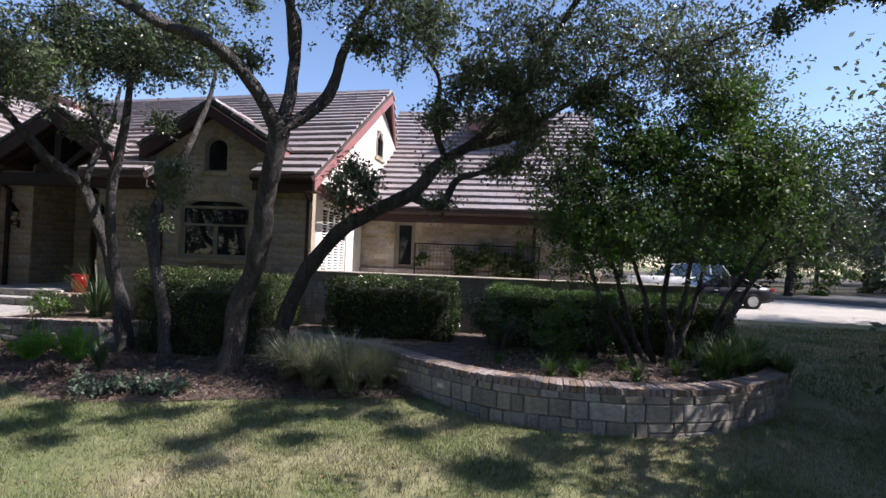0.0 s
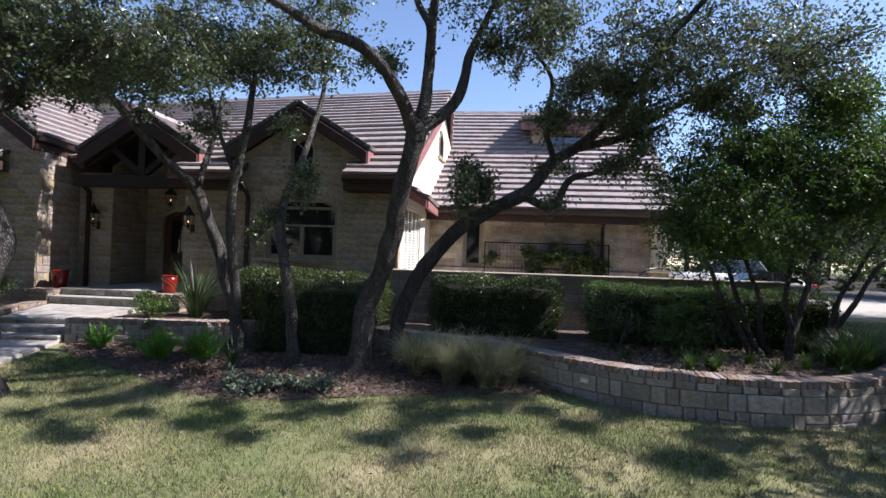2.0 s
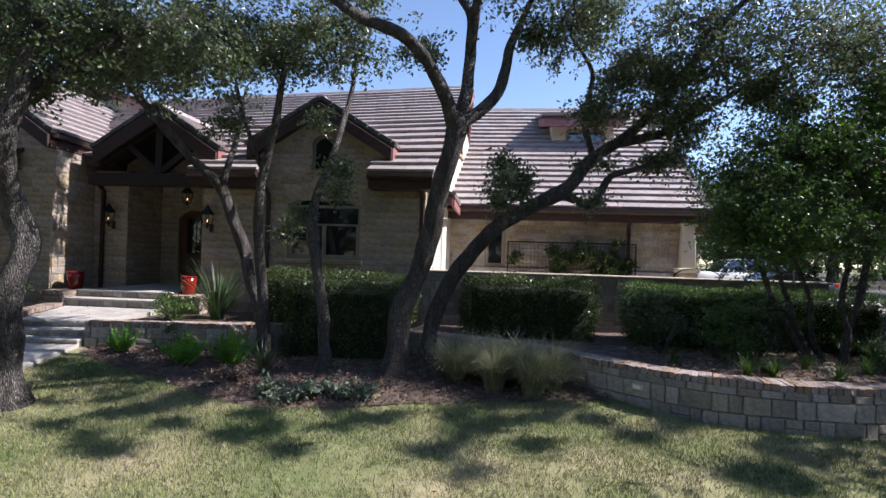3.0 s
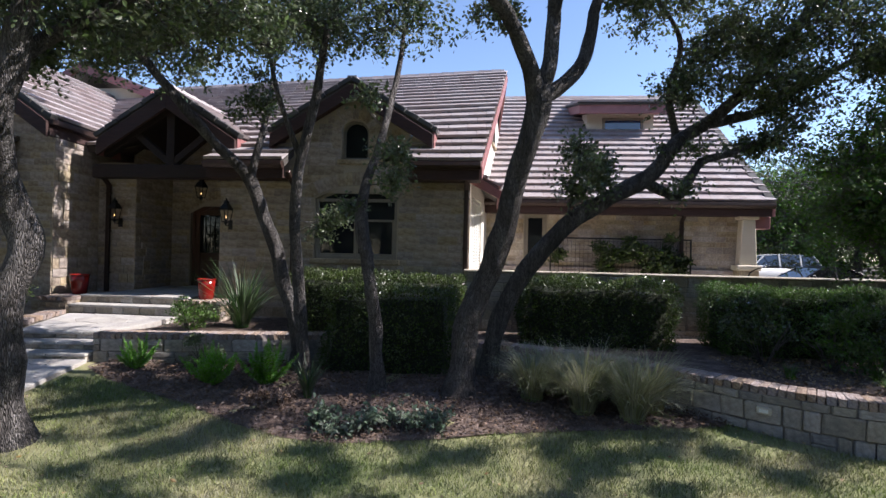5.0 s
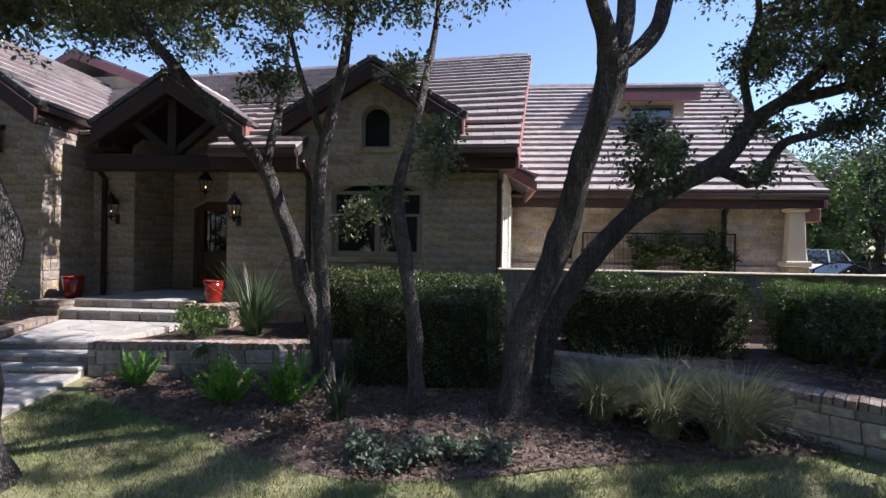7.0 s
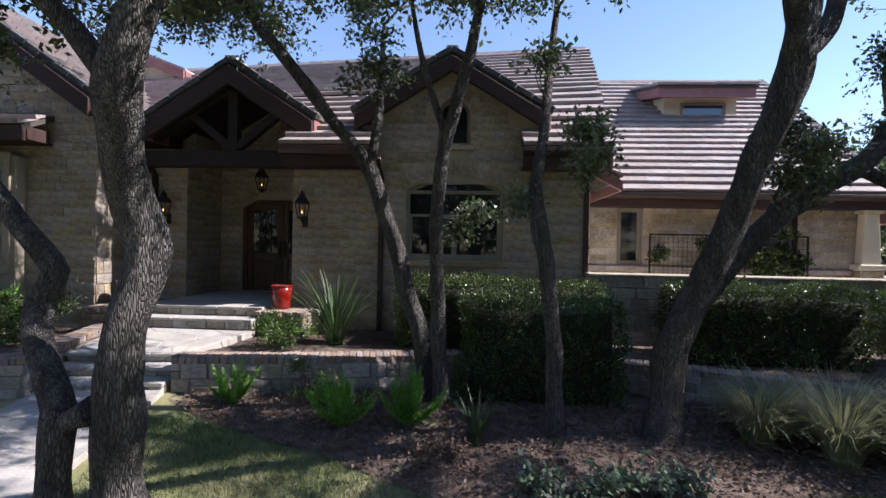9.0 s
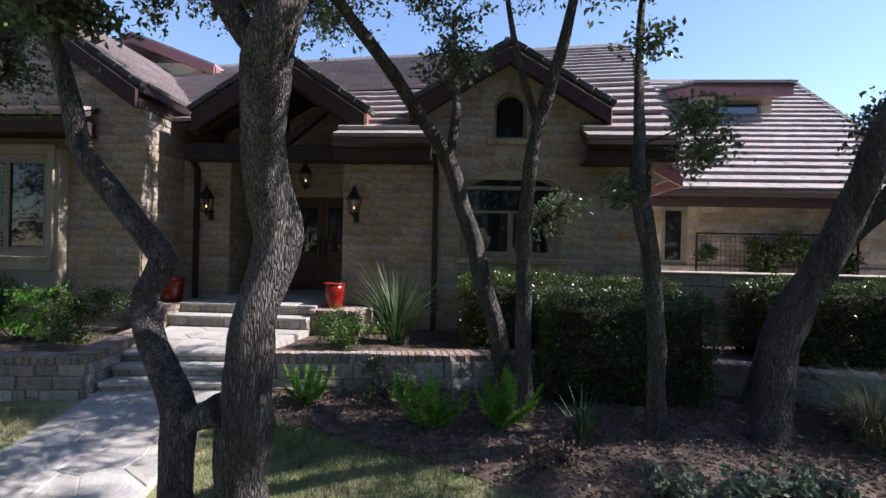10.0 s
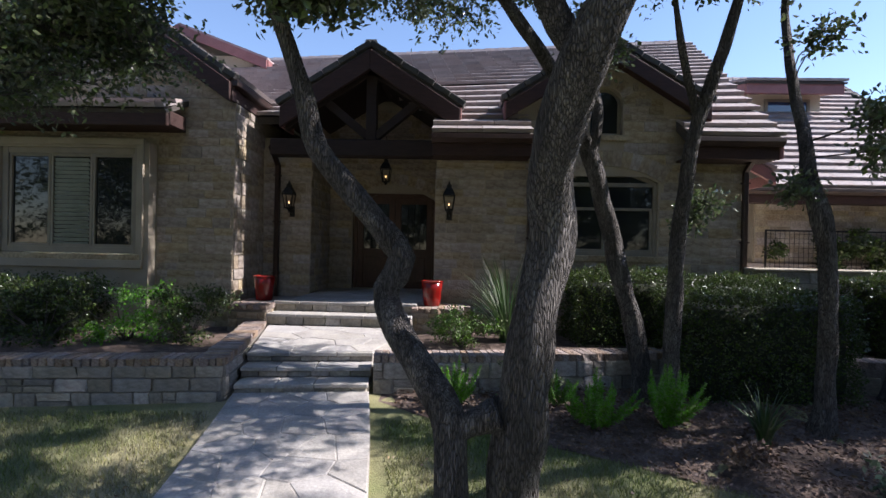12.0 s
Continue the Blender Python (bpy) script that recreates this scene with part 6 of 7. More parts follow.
# multi-stemmed mountain laurel in the raised bed
r9 = random.Random(9)
stems = []
for k, (dx, dy, h) in enumerate(((-1.3, -0.2, 2.9), (-0.5, 0.5, 3.3), (0.3, -0.4, 3.2), (1.3, 0.2, 3.0), (0.9, 0.7, 3.4), (-0.9, 0.4, 2.6), (1.5, -0.2, 2.5), (-0.2, -0.5, 2.8))):
    bx0, by0 = 3.75 + 0.35 * dx + 0.15 * (k % 2), 9.1 + 0.3 * dy
    stems.append([(bx0, by0, 0.35, 0.055), (bx0 + 0.18 * dx + r9.uniform(-0.1, 0.1), by0 + 0.2 * dy, 0.9, 0.05), (bx0 + 0.45 * dx + r9.uniform(-0.12, 0.12), by0 + 0.4 * dy, 1.5, 0.045), (bx0 + 0.7 * dx, by0 + 0.6 * dy, 2.2, 0.035), (bx0 + 1.1 * dx, by0 + dy, h, 0.02)])
oak("laurel_shrub", stems, [(2.8, 8.95, 3.5, 1.1, 1.0, 1.0, 1100), (4.5, 9.0, 4.0, 1.3, 1.1, 1.1, 1500), (5.5, 9.0, 3.55, 0.85, 1.0, 0.95, 760), (3.3, 8.95, 2.65, 1.2, 0.9, 0.5, 420), (2.1, 8.9, 2.6, 0.6, 0.8, 0.7, 360), (4.7, 9.0, 4.9, 0.7, 0.7, 0.45, 480), (3.4, 8.95, 4.3, 0.7, 0.7, 0.4, 330)],
    "large multi-stemmed evergreen shrub with dense glossy leaves", 12, 0.066, 13, M_LEAF2, "", -0.15, 8, "shrub", 0.15)


def hedge(x0, x1, y0, y1, z0, z1, n, seed, label, mat_leaf=M_HEDGE, size=0.045, loose=0.09):
    """A clipped hedge: solid body coloured like deep inner shade, with leaves all over its uneven skin."""
    h = thing("hedge", (x0 + x1) / 2, (y0 + y1) / 2, z0, label, "hedge", "clipped hedges")
    inv = h.matrix_world.inverted()
    r = random.Random(seed)
    bm = bmesh.new()
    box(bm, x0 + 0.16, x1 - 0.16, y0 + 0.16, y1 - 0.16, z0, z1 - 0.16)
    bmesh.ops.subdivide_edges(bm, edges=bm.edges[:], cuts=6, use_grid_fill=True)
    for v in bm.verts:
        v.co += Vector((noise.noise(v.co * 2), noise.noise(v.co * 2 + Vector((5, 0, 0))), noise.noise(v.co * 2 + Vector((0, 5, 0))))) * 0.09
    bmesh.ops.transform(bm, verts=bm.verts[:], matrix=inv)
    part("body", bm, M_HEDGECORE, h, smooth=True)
    verts, faces = [], []
    lx, ly, lz = x1 - x0, y1 - y0, z1 - z0
    areas = [lx * ly, lx * lz, lx * lz, ly * lz, ly * lz]
    for _ in range(n):
        f = r.choices(range(5), areas)[0]
        u, v = r.random(), r.random()
        if f == 0:
            p, nn = Vector((x0 + lx * u, y0 + ly * v, z1)), Vector((0, 0, 1))
        elif f in (1, 2):
            p, nn = Vector((x0 + lx * u, y0 if f == 1 else y1, z0 + lz * v)), Vector((0, -1 if f == 1 else 1, 0))
        else:
            p, nn = Vector((x0 if f == 3 else x1, y0 + ly * u, z0 + lz * v)), Vector((-1 if f == 3 else 1, 0, 0))
        edge = min(1, 5 * min(abs(p.z - z0), 0.2))
        p += nn * (0.17 * noise.noise(p * 1.5) + 0.08 * noise.noise(p * 4) - 0.03 + r.uniform(-loose, loose * 0.5)) - nn * 0.03 * (1 - edge)
        p = inv @ p
        for _k in range(3):
            leaf_verts(verts, faces, p + rand_dir(r) * 0.04, rand_dir(r) + nn * 0.7 + Vector((0, 0, 0.3)), size * r.uniform(0.7, 1.3), r, 0.5)
    ob = arrays("leaves", verts, faces, mat_leaf)
    ob.parent = h
    tagged(ob, "", kind="stuff")
    return h


# near-black green: the shade deep in the hedge put into the body's colour
M_HEDGECORE = mat("hedge_inner_shade", [(0.012, 0.018, 0.008), (0.025, 0.03, 0.014)], 6, 0.95, 0.8, 30, coords="World")
hedge(-7.35, -3.95, 10.5, 11.75, 0.45, 1.6, 9000, 1, "clipped dark green hedge below the arched window")
hedge(-6.2, -4.0, 9.15, 10.45, 0.02, 1.45, 8000, 2, "rounded dark green hedge spilling over the garden wall")
hedge(-2.75, -0.02, 10.2, 11.4, 0.4, 1.61, 8500, 3, "glossy clipped hedge against the courtyard wall", M_HEDGE, 0.05)
hedge(0.72, 3.1, 9.9, 11.2, 0.4, 1.57, 8500, 4, "small-leaved clipped hedge in the raised bed", M_LEAF2, 0.04)
hedge(3.0, 5.4, 10.0, 11.3, 0.4, 1.54, 7000, 5, "lighter green clipped hedge in the raised bed", M_LEAF2, 0.04)
hedge(-20.0, -15.2, 10.0, 11.0, 0.5, 1.35, 5000, 6, "loose dark hedge below the bay window", M_HEDGE, 0.05, 0.16)


# strap-leaved plants, grasses, ferns
def blades(name, x, y, z, n, length, width, lean, seed, label, category, material, group="", curve=0.5, base_r=0.06):
    p = thing(name, x, y, z, label, category, group)
    r = random.Random(seed)
    verts, faces = [], []
    for _ in range(n):
        t = r.uniform(0, 2 * math.pi)
        d = Vector((math.cos(t), math.sin(t), 0))
        s = Vector((-d.y, d.x, 0))
        L = length * r.uniform(0.55, 1.1)
        a = lean * r.uniform(0.1, 1.0)
        b = d * base_r * r.uniform(0, 1)
        o = len(verts)
        segs = 5
        ang = a * 0.4
        q = b
        for i in range(segs + 1):
            f = i / segs
            w = width * (1 - f ** 2) * 0.5 + 0.001
            verts += [tuple(q + s * w), tuple(q - s * w)]
            q = q + (d * math.sin(ang) + Vector((0, 0, 1)) * math.cos(ang)) * L / segs
            ang += (a * 0.6 + curve * r.uniform(0.5, 1.2)) / segs
        for i in range(segs):
            faces.append((o + 2 * i, o + 2 * i + 1, o + 2 * i + 3, o + 2 * i + 2))
    ob = arrays("leaves", verts, faces, material)
    ob.parent = p
    part("crown_base", lathe([(base_r * 0.9, -0.04), (base_r * 1.1, 0.03), (base_r * 0.5, 0.08)], 8), material, p)
    return p


blades("yucca_plant", -8.4, 10.7, 0.5, 190, 1.45, 0.026, 1.35, 1, "spiky grey-green strap-leaved plant beside the porch", "plant", M_BLADE, curve=0.4, base_r=0.14)
blades("iris_clump", -5.98, 7.95, 0.02, 70, 0.62, 0.022, 1.1, 2, "bright green strap-leaved clump in the mulch", "plant", M_BLADE, curve=0.5)
gr = random.Random(5)
for k, (x, y, h) in enumerate(((-2.75, 8.35, 0.85), (-2.1, 7.95, 0.95), (-1.5, 7.75, 0.95), (-2.4, 8.6, 0.8), (-1.15, 8.1, 0.85), (-1.8, 8.5, 0.85))):
    blades("grass_clump", x, y, ground_z(x, y) + 0.03, 620, h * 1.1, 0.009, 1.2, 60 + k, "shaggy ornamental grass with dry arching blades", "grass", M_TUFT, "ornamental grasses by the wall", 1.1, 0.16)
for k in range(26):
    x, y = gr.uniform(0.6, 5.6), gr.uniform(7.45, 8.5)
    if (x - 2.9) ** 2 / 9 + (y - 9.9) ** 2 / 6 > 0.95 or x < 1.0 and y < 7.7:
        continue
    blades("grass_tuft", x, y, 0.44, 70, gr.uniform(0.25, 0.4), 0.012, 1.2, 100 + k, "low green strap-leaved tuft along the raised bed", "grass", M_LEAF2, "tufts in the raised bed", 0.9, 0.06)
for k in range(9):
    x, y = gr.uniform(4.3, 5.7), gr.uniform(8.5, 10.2)
    blades("grass_tuft", x, y, 0.44, 110, gr.uniform(0.4, 0.6), 0.012, 1.0, 140 + k, "tall green tuft in the raised bed", "grass", M_LEAF2, "tufts in the raised bed", 0.9, 0.08)
for k, (x, y) in enumerate(((16.6, 19.3), (18.6, 19.3), (20.3, 20.2), (22.4, 21.2))):
    blades("yucca_plant", x, y, ground_z(x, y) + 0.04, 45, 0.75, 0.04, 1.2, 200 + k, "spiky green rosette in the kerb bed", "plant", M_BLADE, "rosettes by the drive", 0.2, 0.1)


def fern(x, y, z, size, seed, n=16):
    """Foxtail fern: upright tapering plumes thick with needle leaves."""
    p = thing("fern", x, y, z, "bright green plume-like fern in dark mulch", "fern", "ferns below the wall")
    r = random.Random(seed)
    for k in range(n):
        t = 2 * math.pi * k / n + r.uniform(-0.3, 0.3)
        d = Vector((math.cos(t), math.sin(t), 0))
        L = size * r.uniform(0.65, 1.1)
        ang = r.uniform(0.1, 1.15)
        verts, faces = [], []
        q = d * 0.03
        for i in range(44):
            f = i / 44
            step = (d * math.sin(ang) + Vector((0, 0, 1)) * math.cos(ang)) * L / 44
            w = 0.055 * size / 0.6 * (0.35 + math.sin(math.pi * min(1, 0.1 + f * 0.9)) * 0.75)
            for _ in range(9):
                o = rand_dir(r)
                leaf_verts(verts, faces, q, o + step.normalized() * 0.7, w * r.uniform(0.7, 1.2), r, 0.22)
            q = q + step
            ang -= 0.008
        ob = arrays("frond", verts, faces, M_FERN)
        ob.parent = p
    return p


fern(-7.62, 8.3, 0.02, 0.62, 1, 20)
fern(-6.8, 8.38, 0.03, 0.66, 2, 20)
fern(-9.25, 8.85, 0.06, 0.55, 3, 16)
fern(-7.95, 8.95, 0.07, 0.45, 4, 12)


def low_shrub(name, x, y, z, rx, ry, rz, n, seed, label, material, size, group=""):
    p = thing(name, x, y, z, label, "shrub", group)
    r = random.Random(seed)
    verts, faces, twigs = [], [], []
    crown_leaves([(0, 0, rz * 0.55, rx, ry, rz * 0.6, n)], r, size, 10, verts, faces, twigs, [], 0.09, -0.25)
    ob = arrays("leaves", verts, faces, material)
    ob.parent = p
    tv, tf = [], []
    for k in range(14):
        d = rand_dir(r)
        tube(tv, tf, [(0, 0, -0.03), (d.x * rx * 0.4, d.y * ry * 0.4, rz * 0.35), (d.x * rx * 0.8, d.y * ry * 0.8, rz * (0.5 + 0.3 * abs(d.z)))], [0.012, 0.008, 0.004], 5)
    ob = tagged(arrays("stem_tangle", tv, tf, M_BARK), kind="stuff")
    ob.parent = p
    return p


low_shrub("shrub", -9.15, 10.15, 0.5, 0.5, 0.4, 0.6, 260, 31, "small feathery green shrub beside the pedestal", M_LEAF2, 0.045)
low_shrub("shrub", -8.3, 9.15, 0.03, 0.35, 0.3, 0.5, 110, 32, "thin green shrub against the garden wall", M_LEAF, 0.05)
for k, (x, y, rx) in enumerate(((-14.2, 9.9, 0.7), (-13.3, 10.0, 0.55), (-15.3, 9.7, 0.8), (-16.6, 9.7, 0.9))):
    low_shrub("shrub", x, y, 0.5, rx, 0.6, 0.75, 300, 40 + k, "feathery green shrub in the bed by the bay", M_FERN if k == 0 else M_HEDGE, 0.05, "shrubs by the bay")
sg = random.Random(8)
for k in range(11):
    x = -5.5 + 0.155 * k + sg.uniform(-0.05, 0.05)
    y = 6.85 + 0.03 * k + sg.uniform(-0.15, 0.15)
    low_shrub("sage_plant", x, y, ground_z(x, y) + 0.03, 0.15, 0.13, 0.2, 12, 70 + k, "low grey-green leafy plant at the lawn edge", M_SAGE, 0.075, "sage plants at the lawn edge")
low_shrub("dry_shrub", -6.35, 7.55, 0.0, 0.28, 0.22, 0.18, 60, 90, "low dry greyish shrub in the mulch", M_CHIP, 0.05)
for k, (x, y, rx, h) in enumerate(((0.9, 9.2, 0.6, 1.0), (1.8, 9.0, 0.6, 0.95), (2.6, 9.2, 0.55, 1.05), (4.9, 10.0, 0.55, 1.0))):
    low_shrub("shrub", x, y, 0.43, rx, 0.5, h, 260, 95 + k, "loose leafy shrub growing before the clipped hedge", M_LEAF2 if k in (1, 4) else M_HEDGE, 0.055, "loose shrubs in the raised bed")
for k, (x, y) in enumerate(((4.9, 8.6), (5.3, 9.1), (4.4, 8.3), (5.5, 9.7), (5.0, 9.3))):
    blades("grass_clump", x, y, 0.43, 220, 0.75, 0.014, 1.1, 170 + k, "tall arching green grass in the raised bed", "grass", M_LEAF2, "grasses in the raised bed", 0.9, 0.12)
# vine on the trellis
vine = thing("vine", 0.3, 15.08, 1.2, "leafy green vine climbing the steel trellis", "vine")
verts, faces, twigs = [], [], []
crown_leaves([(-0.3, 0, 0.8, 0.42, 0.06, 0.62, 330), (0.35, 0, 0.9, 0.38, 0.06, 0.5, 240), (0.75, 0, 0.7, 0.2, 0.06, 0.6, 140), (1.35, 0, 0.85, 0.42, 0.06, 0.62, 340), (-1.75, 0, 0.7, 0.12, 0.06, 0.7, 50)], random.Random(3), 0.09, 9, verts, faces, twigs, [], 0.1, -0.15)
ob = arrays("leaves", verts, faces, M_HEDGE)
ob.parent = vine
tv, tf = [], []
for k in range(7):
    x0 = -0.6 + 0.32 * k
    tube(tv, tf, [(x0, 0, -0.9), (x0 + 0.1, 0.0, 0.0), (x0 - 0.05, 0, 0.6), (x0 + 0.12, 0, 1.2)], [0.014, 0.011, 0.008, 0.004], 5)
ob = tagged(arrays("stem_tangle", tv, tf, M_BARK), kind="stuff")
ob.parent = vine

# ---- woods beyond the drive ----
bt = random.Random(77)
def far_tree(x, y, h, spread_r, seed, leaf_mat, label="broad dark green oak beyond the drive", n=120):
    z = ground_z(x, y)
    r = random.Random(seed)
    limbs = [[(x, y, z - 0.1, 0.28), (x + 0.2, y, z + h * 0.25, 0.24), (x + 0.1, y + 0.2, z + h * 0.5, 0.16), (x - 0.2, y, z + h * 0.8, 0.05)]]
    for k in range(4):
        t = k * 1.6 + r.random()
        limbs.append([(x + 0.1, y, z + h * 0.3, 0.13), (x + math.cos(t) * spread_r * 0.4, y + math.sin(t) * spread_r * 0.4, z + h * 0.5, 0.09), (x + math.cos(t) * spread_r * 0.8, y + math.sin(t) * spread_r * 0.8, z + h * 0.68, 0.04)])
    clumps = []
    for k in range(11):
        d = rand_dir(r)
        clumps.append((x + d.x * spread_r * 0.62, y + d.y * spread_r * 0.62, z + h * 0.58 + d.z * h * 0.3, spread_r * r.uniform(0.32, 0.5), spread_r * r.uniform(0.32, 0.5), h * r.uniform(0.12, 0.2), n))
    oak("oak_tree", limbs, clumps, label, seed, 0.2, 11, leaf_mat, "trees beyond the drive", -0.12, 8, "tree", 0.5, 0.03)


for k, (x, y, h, s, lm) in enumerate(((25, 31.5, 11.5, 4.6, M_LEAF), (21, 36, 9.0, 4.0, M_LEAF), (14.5, 36, 8.5, 4.5, M_LEAF2), (29, 31, 9.5, 4.5, M_LEAF), (8, 40, 8.5, 4.5, M_LEAF), (20, 45, 9, 5.0, M_LEAF2), (36, 42, 10, 5.5, M_LEAF), (30, 52, 10, 6, M_LEAF), (44, 50, 11, 6, M_LEAF), (11, 50, 9, 5.5, M_LEAF), (52, 62, 12, 7, M_LEAF), (2, 46, 9, 5, M_LEAF), (64, 58, 12, 7, M_LEAF))):
    far_tree(x, y, h, s, 300 + k, lm)
far_tree(14.0, 9.0, 7.5, 3.9, 360, M_LEAF, "broad oak shading the side lawn", 380)
far_tree(11.0, 4.6, 7.0, 3.2, 361, M_LEAF, "broad oak shading the side lawn", 380)
far_tree(15.4, 12.2, 8.0, 3.3, 365, M_LEAF, "broad oak shading the side lawn", 420)
far_tree(19.5, 16.0, 9.0, 3.6, 366, M_LEAF, "broad oak shading the side lawn", 420)
far_tree(12.0, 6.4, 6.8, 2.6, 363, M_LEAF, "broad oak shading the side lawn", 420)
far_tree(6, 62, 11, 6.5, 362, M_LEAF, "dense dark wood of oaks on the horizon", 160)
wood = [o for o in scene.objects if o.parent is None and o.name.startswith("oak_tree")][-1]
for k in range(22):
    x = -30 + 6.5 * k + bt.uniform(-2, 2)
    y = 58 + 0.12 * abs(x) + bt.uniform(-4, 8)
    copy_thing(wood, pose(x, y, ground_z(x, y) - 0.1, 0, 0, bt.uniform(0, 360)))
far_tree(-6, -12, 13, 6.5, 340, M_LEAF, "broad oak across the street", 170)
across = [o for o in scene.objects if o.parent is None and o.name.startswith("oak_tree")][-1]
for k, (x, y, a) in enumerate(((-30, -12, 40), (-22, -16, 80), (-14, -13, 130), (2, -15, 200), (10, -13, 250), (18, -15, 300), (26, -12, 20), (-10, -22, 70), (-18, -24, 160), (6, -24, 210), (-2, -21, 330), (30, -4, 100), (-32, 0, 30), (-28, 8, 220))):
    copy_thing(across, pose(x, y, ground_z(x, y) - 0.1, 0, 0, a))
# unseen thicket row, added to keep the bright horizon off panes and walls
low_shrub("shrub", -6, -9.5, ground_z(-6, -9.5), 2.6, 1.6, 3.6, 420, 420, "dense tall thicket added behind the camera to darken reflections", M_HEDGE, 0.2, "thicket across the street")
thicket = [o for o in scene.objects if o.parent is None and o.name.startswith("shrub")][-1]
for k in range(16):
    if k != 8:
        x = -38 + 4.1 * k
        y = -9.5 + bt.uniform(-1.5, 0.5)
        copy_thing(thicket, pose(x, y, ground_z(x, y), 0, 0, bt.uniform(0, 360)))
for k, (x, y) in enumerate(((13.0, 33.0), (16.5, 34), (19, 37), (24.5, 38.5), (33, 45), (41, 46), (50, 52))):
    low_shrub("shrub", x, y, ground_z(x, y), 2.2, 1.5, 2.2, 330, 400 + k, "wild green undergrowth at the edge of the woods", M_LEAF2 if k % 2 else M_HEDGE, 0.2, "undergrowth beyond the drive")

# ---- cars ----
def wheel(parent, x, y, z, r=0.34, side=-1):
    m = pose(x, y, z, 90, 0, 0)
    bm = lathe([(r * 0.66, -0.1), (r * 0.95, -0.105), (r, -0.08), (r, 0.08), (r * 0.95, 0.105), (r * 0.66, 0.1)], 28)
    bmesh.ops.transform(bm, verts=bm.verts[:], matrix=m)
    w = part("wheel", bm, M_TYRE, parent, "black tyre")
    bm = bmesh.new()
    lathe([(r * 0.68, -0.075), (r * 0.68, 0.075)], 24, bm)
    bmesh.ops.transform(bm, verts=bm.verts[:], matrix=m)
    part("rim_well", bm, M_BLACK, w)
    for k in range(7):
        bm = bmesh.new()
        t = 2 * math.pi * k / 7
        bar(bm, (0, 0, 0), (math.cos(t) * r * 0.66, math.sin(t) * r * 0.66, 0), 0.05, 0.03, 0.006)
        bmesh.ops.transform(bm, verts=bm.verts[:], matrix=pose(x, y + side * 0.1, z, 90, 0, 0))
        part("spoke", bm, M_RIM, w)
    bm = lathe([(r * 0.62, -0.01), (r * 0.70, -0.015), (r * 0.70, 0.015), (r * 0.62, 0.01)], 28)
    bmesh.ops.transform(bm, verts=bm.verts[:], matrix=pose(x, y + side * 0.1, z, 90, 0, 0))
    part("rim", bm, M_RIM, w)


def loft(stations, name, material, parent, label=""):
    """Body from cross stations (x, half width low, half width high, z low, z belt)."""
    bm = bmesh.new()
    rings = []
    for x, wl, wh, z0, z1 in stations:
        sec = [(-wl * 0.92, z0), (-wl, z0 + (z1 - z0) * 0.25), (-wl * 1.0, z0 + (z1 - z0) * 0.6), (-wh, z1 - 0.03), (-wh * 0.9, z1), (wh * 0.9, z1), (wh, z1 - 0.03), (wl * 1.0, z0 + (z1 - z0) * 0.6), (wl, z0 + (z1 - z0) * 0.25), (wl * 0.92, z0)]
        rings.append([bm.verts.new((x, y, z)) for y, z in sec])
    for a, b in zip(rings, rings[1:]):
        for k in range(10):
            bm.faces.new((a[k], a[(k + 1) % 10], b[(k + 1) % 10], b[k]))
    bm.faces.new(rings[0])
    bm.faces.new(list(reversed(rings[-1])))
    bmesh.ops.recalc_face_normals(bm, faces=bm.faces[:])
    return part(name, bm, material, parent, label, True)


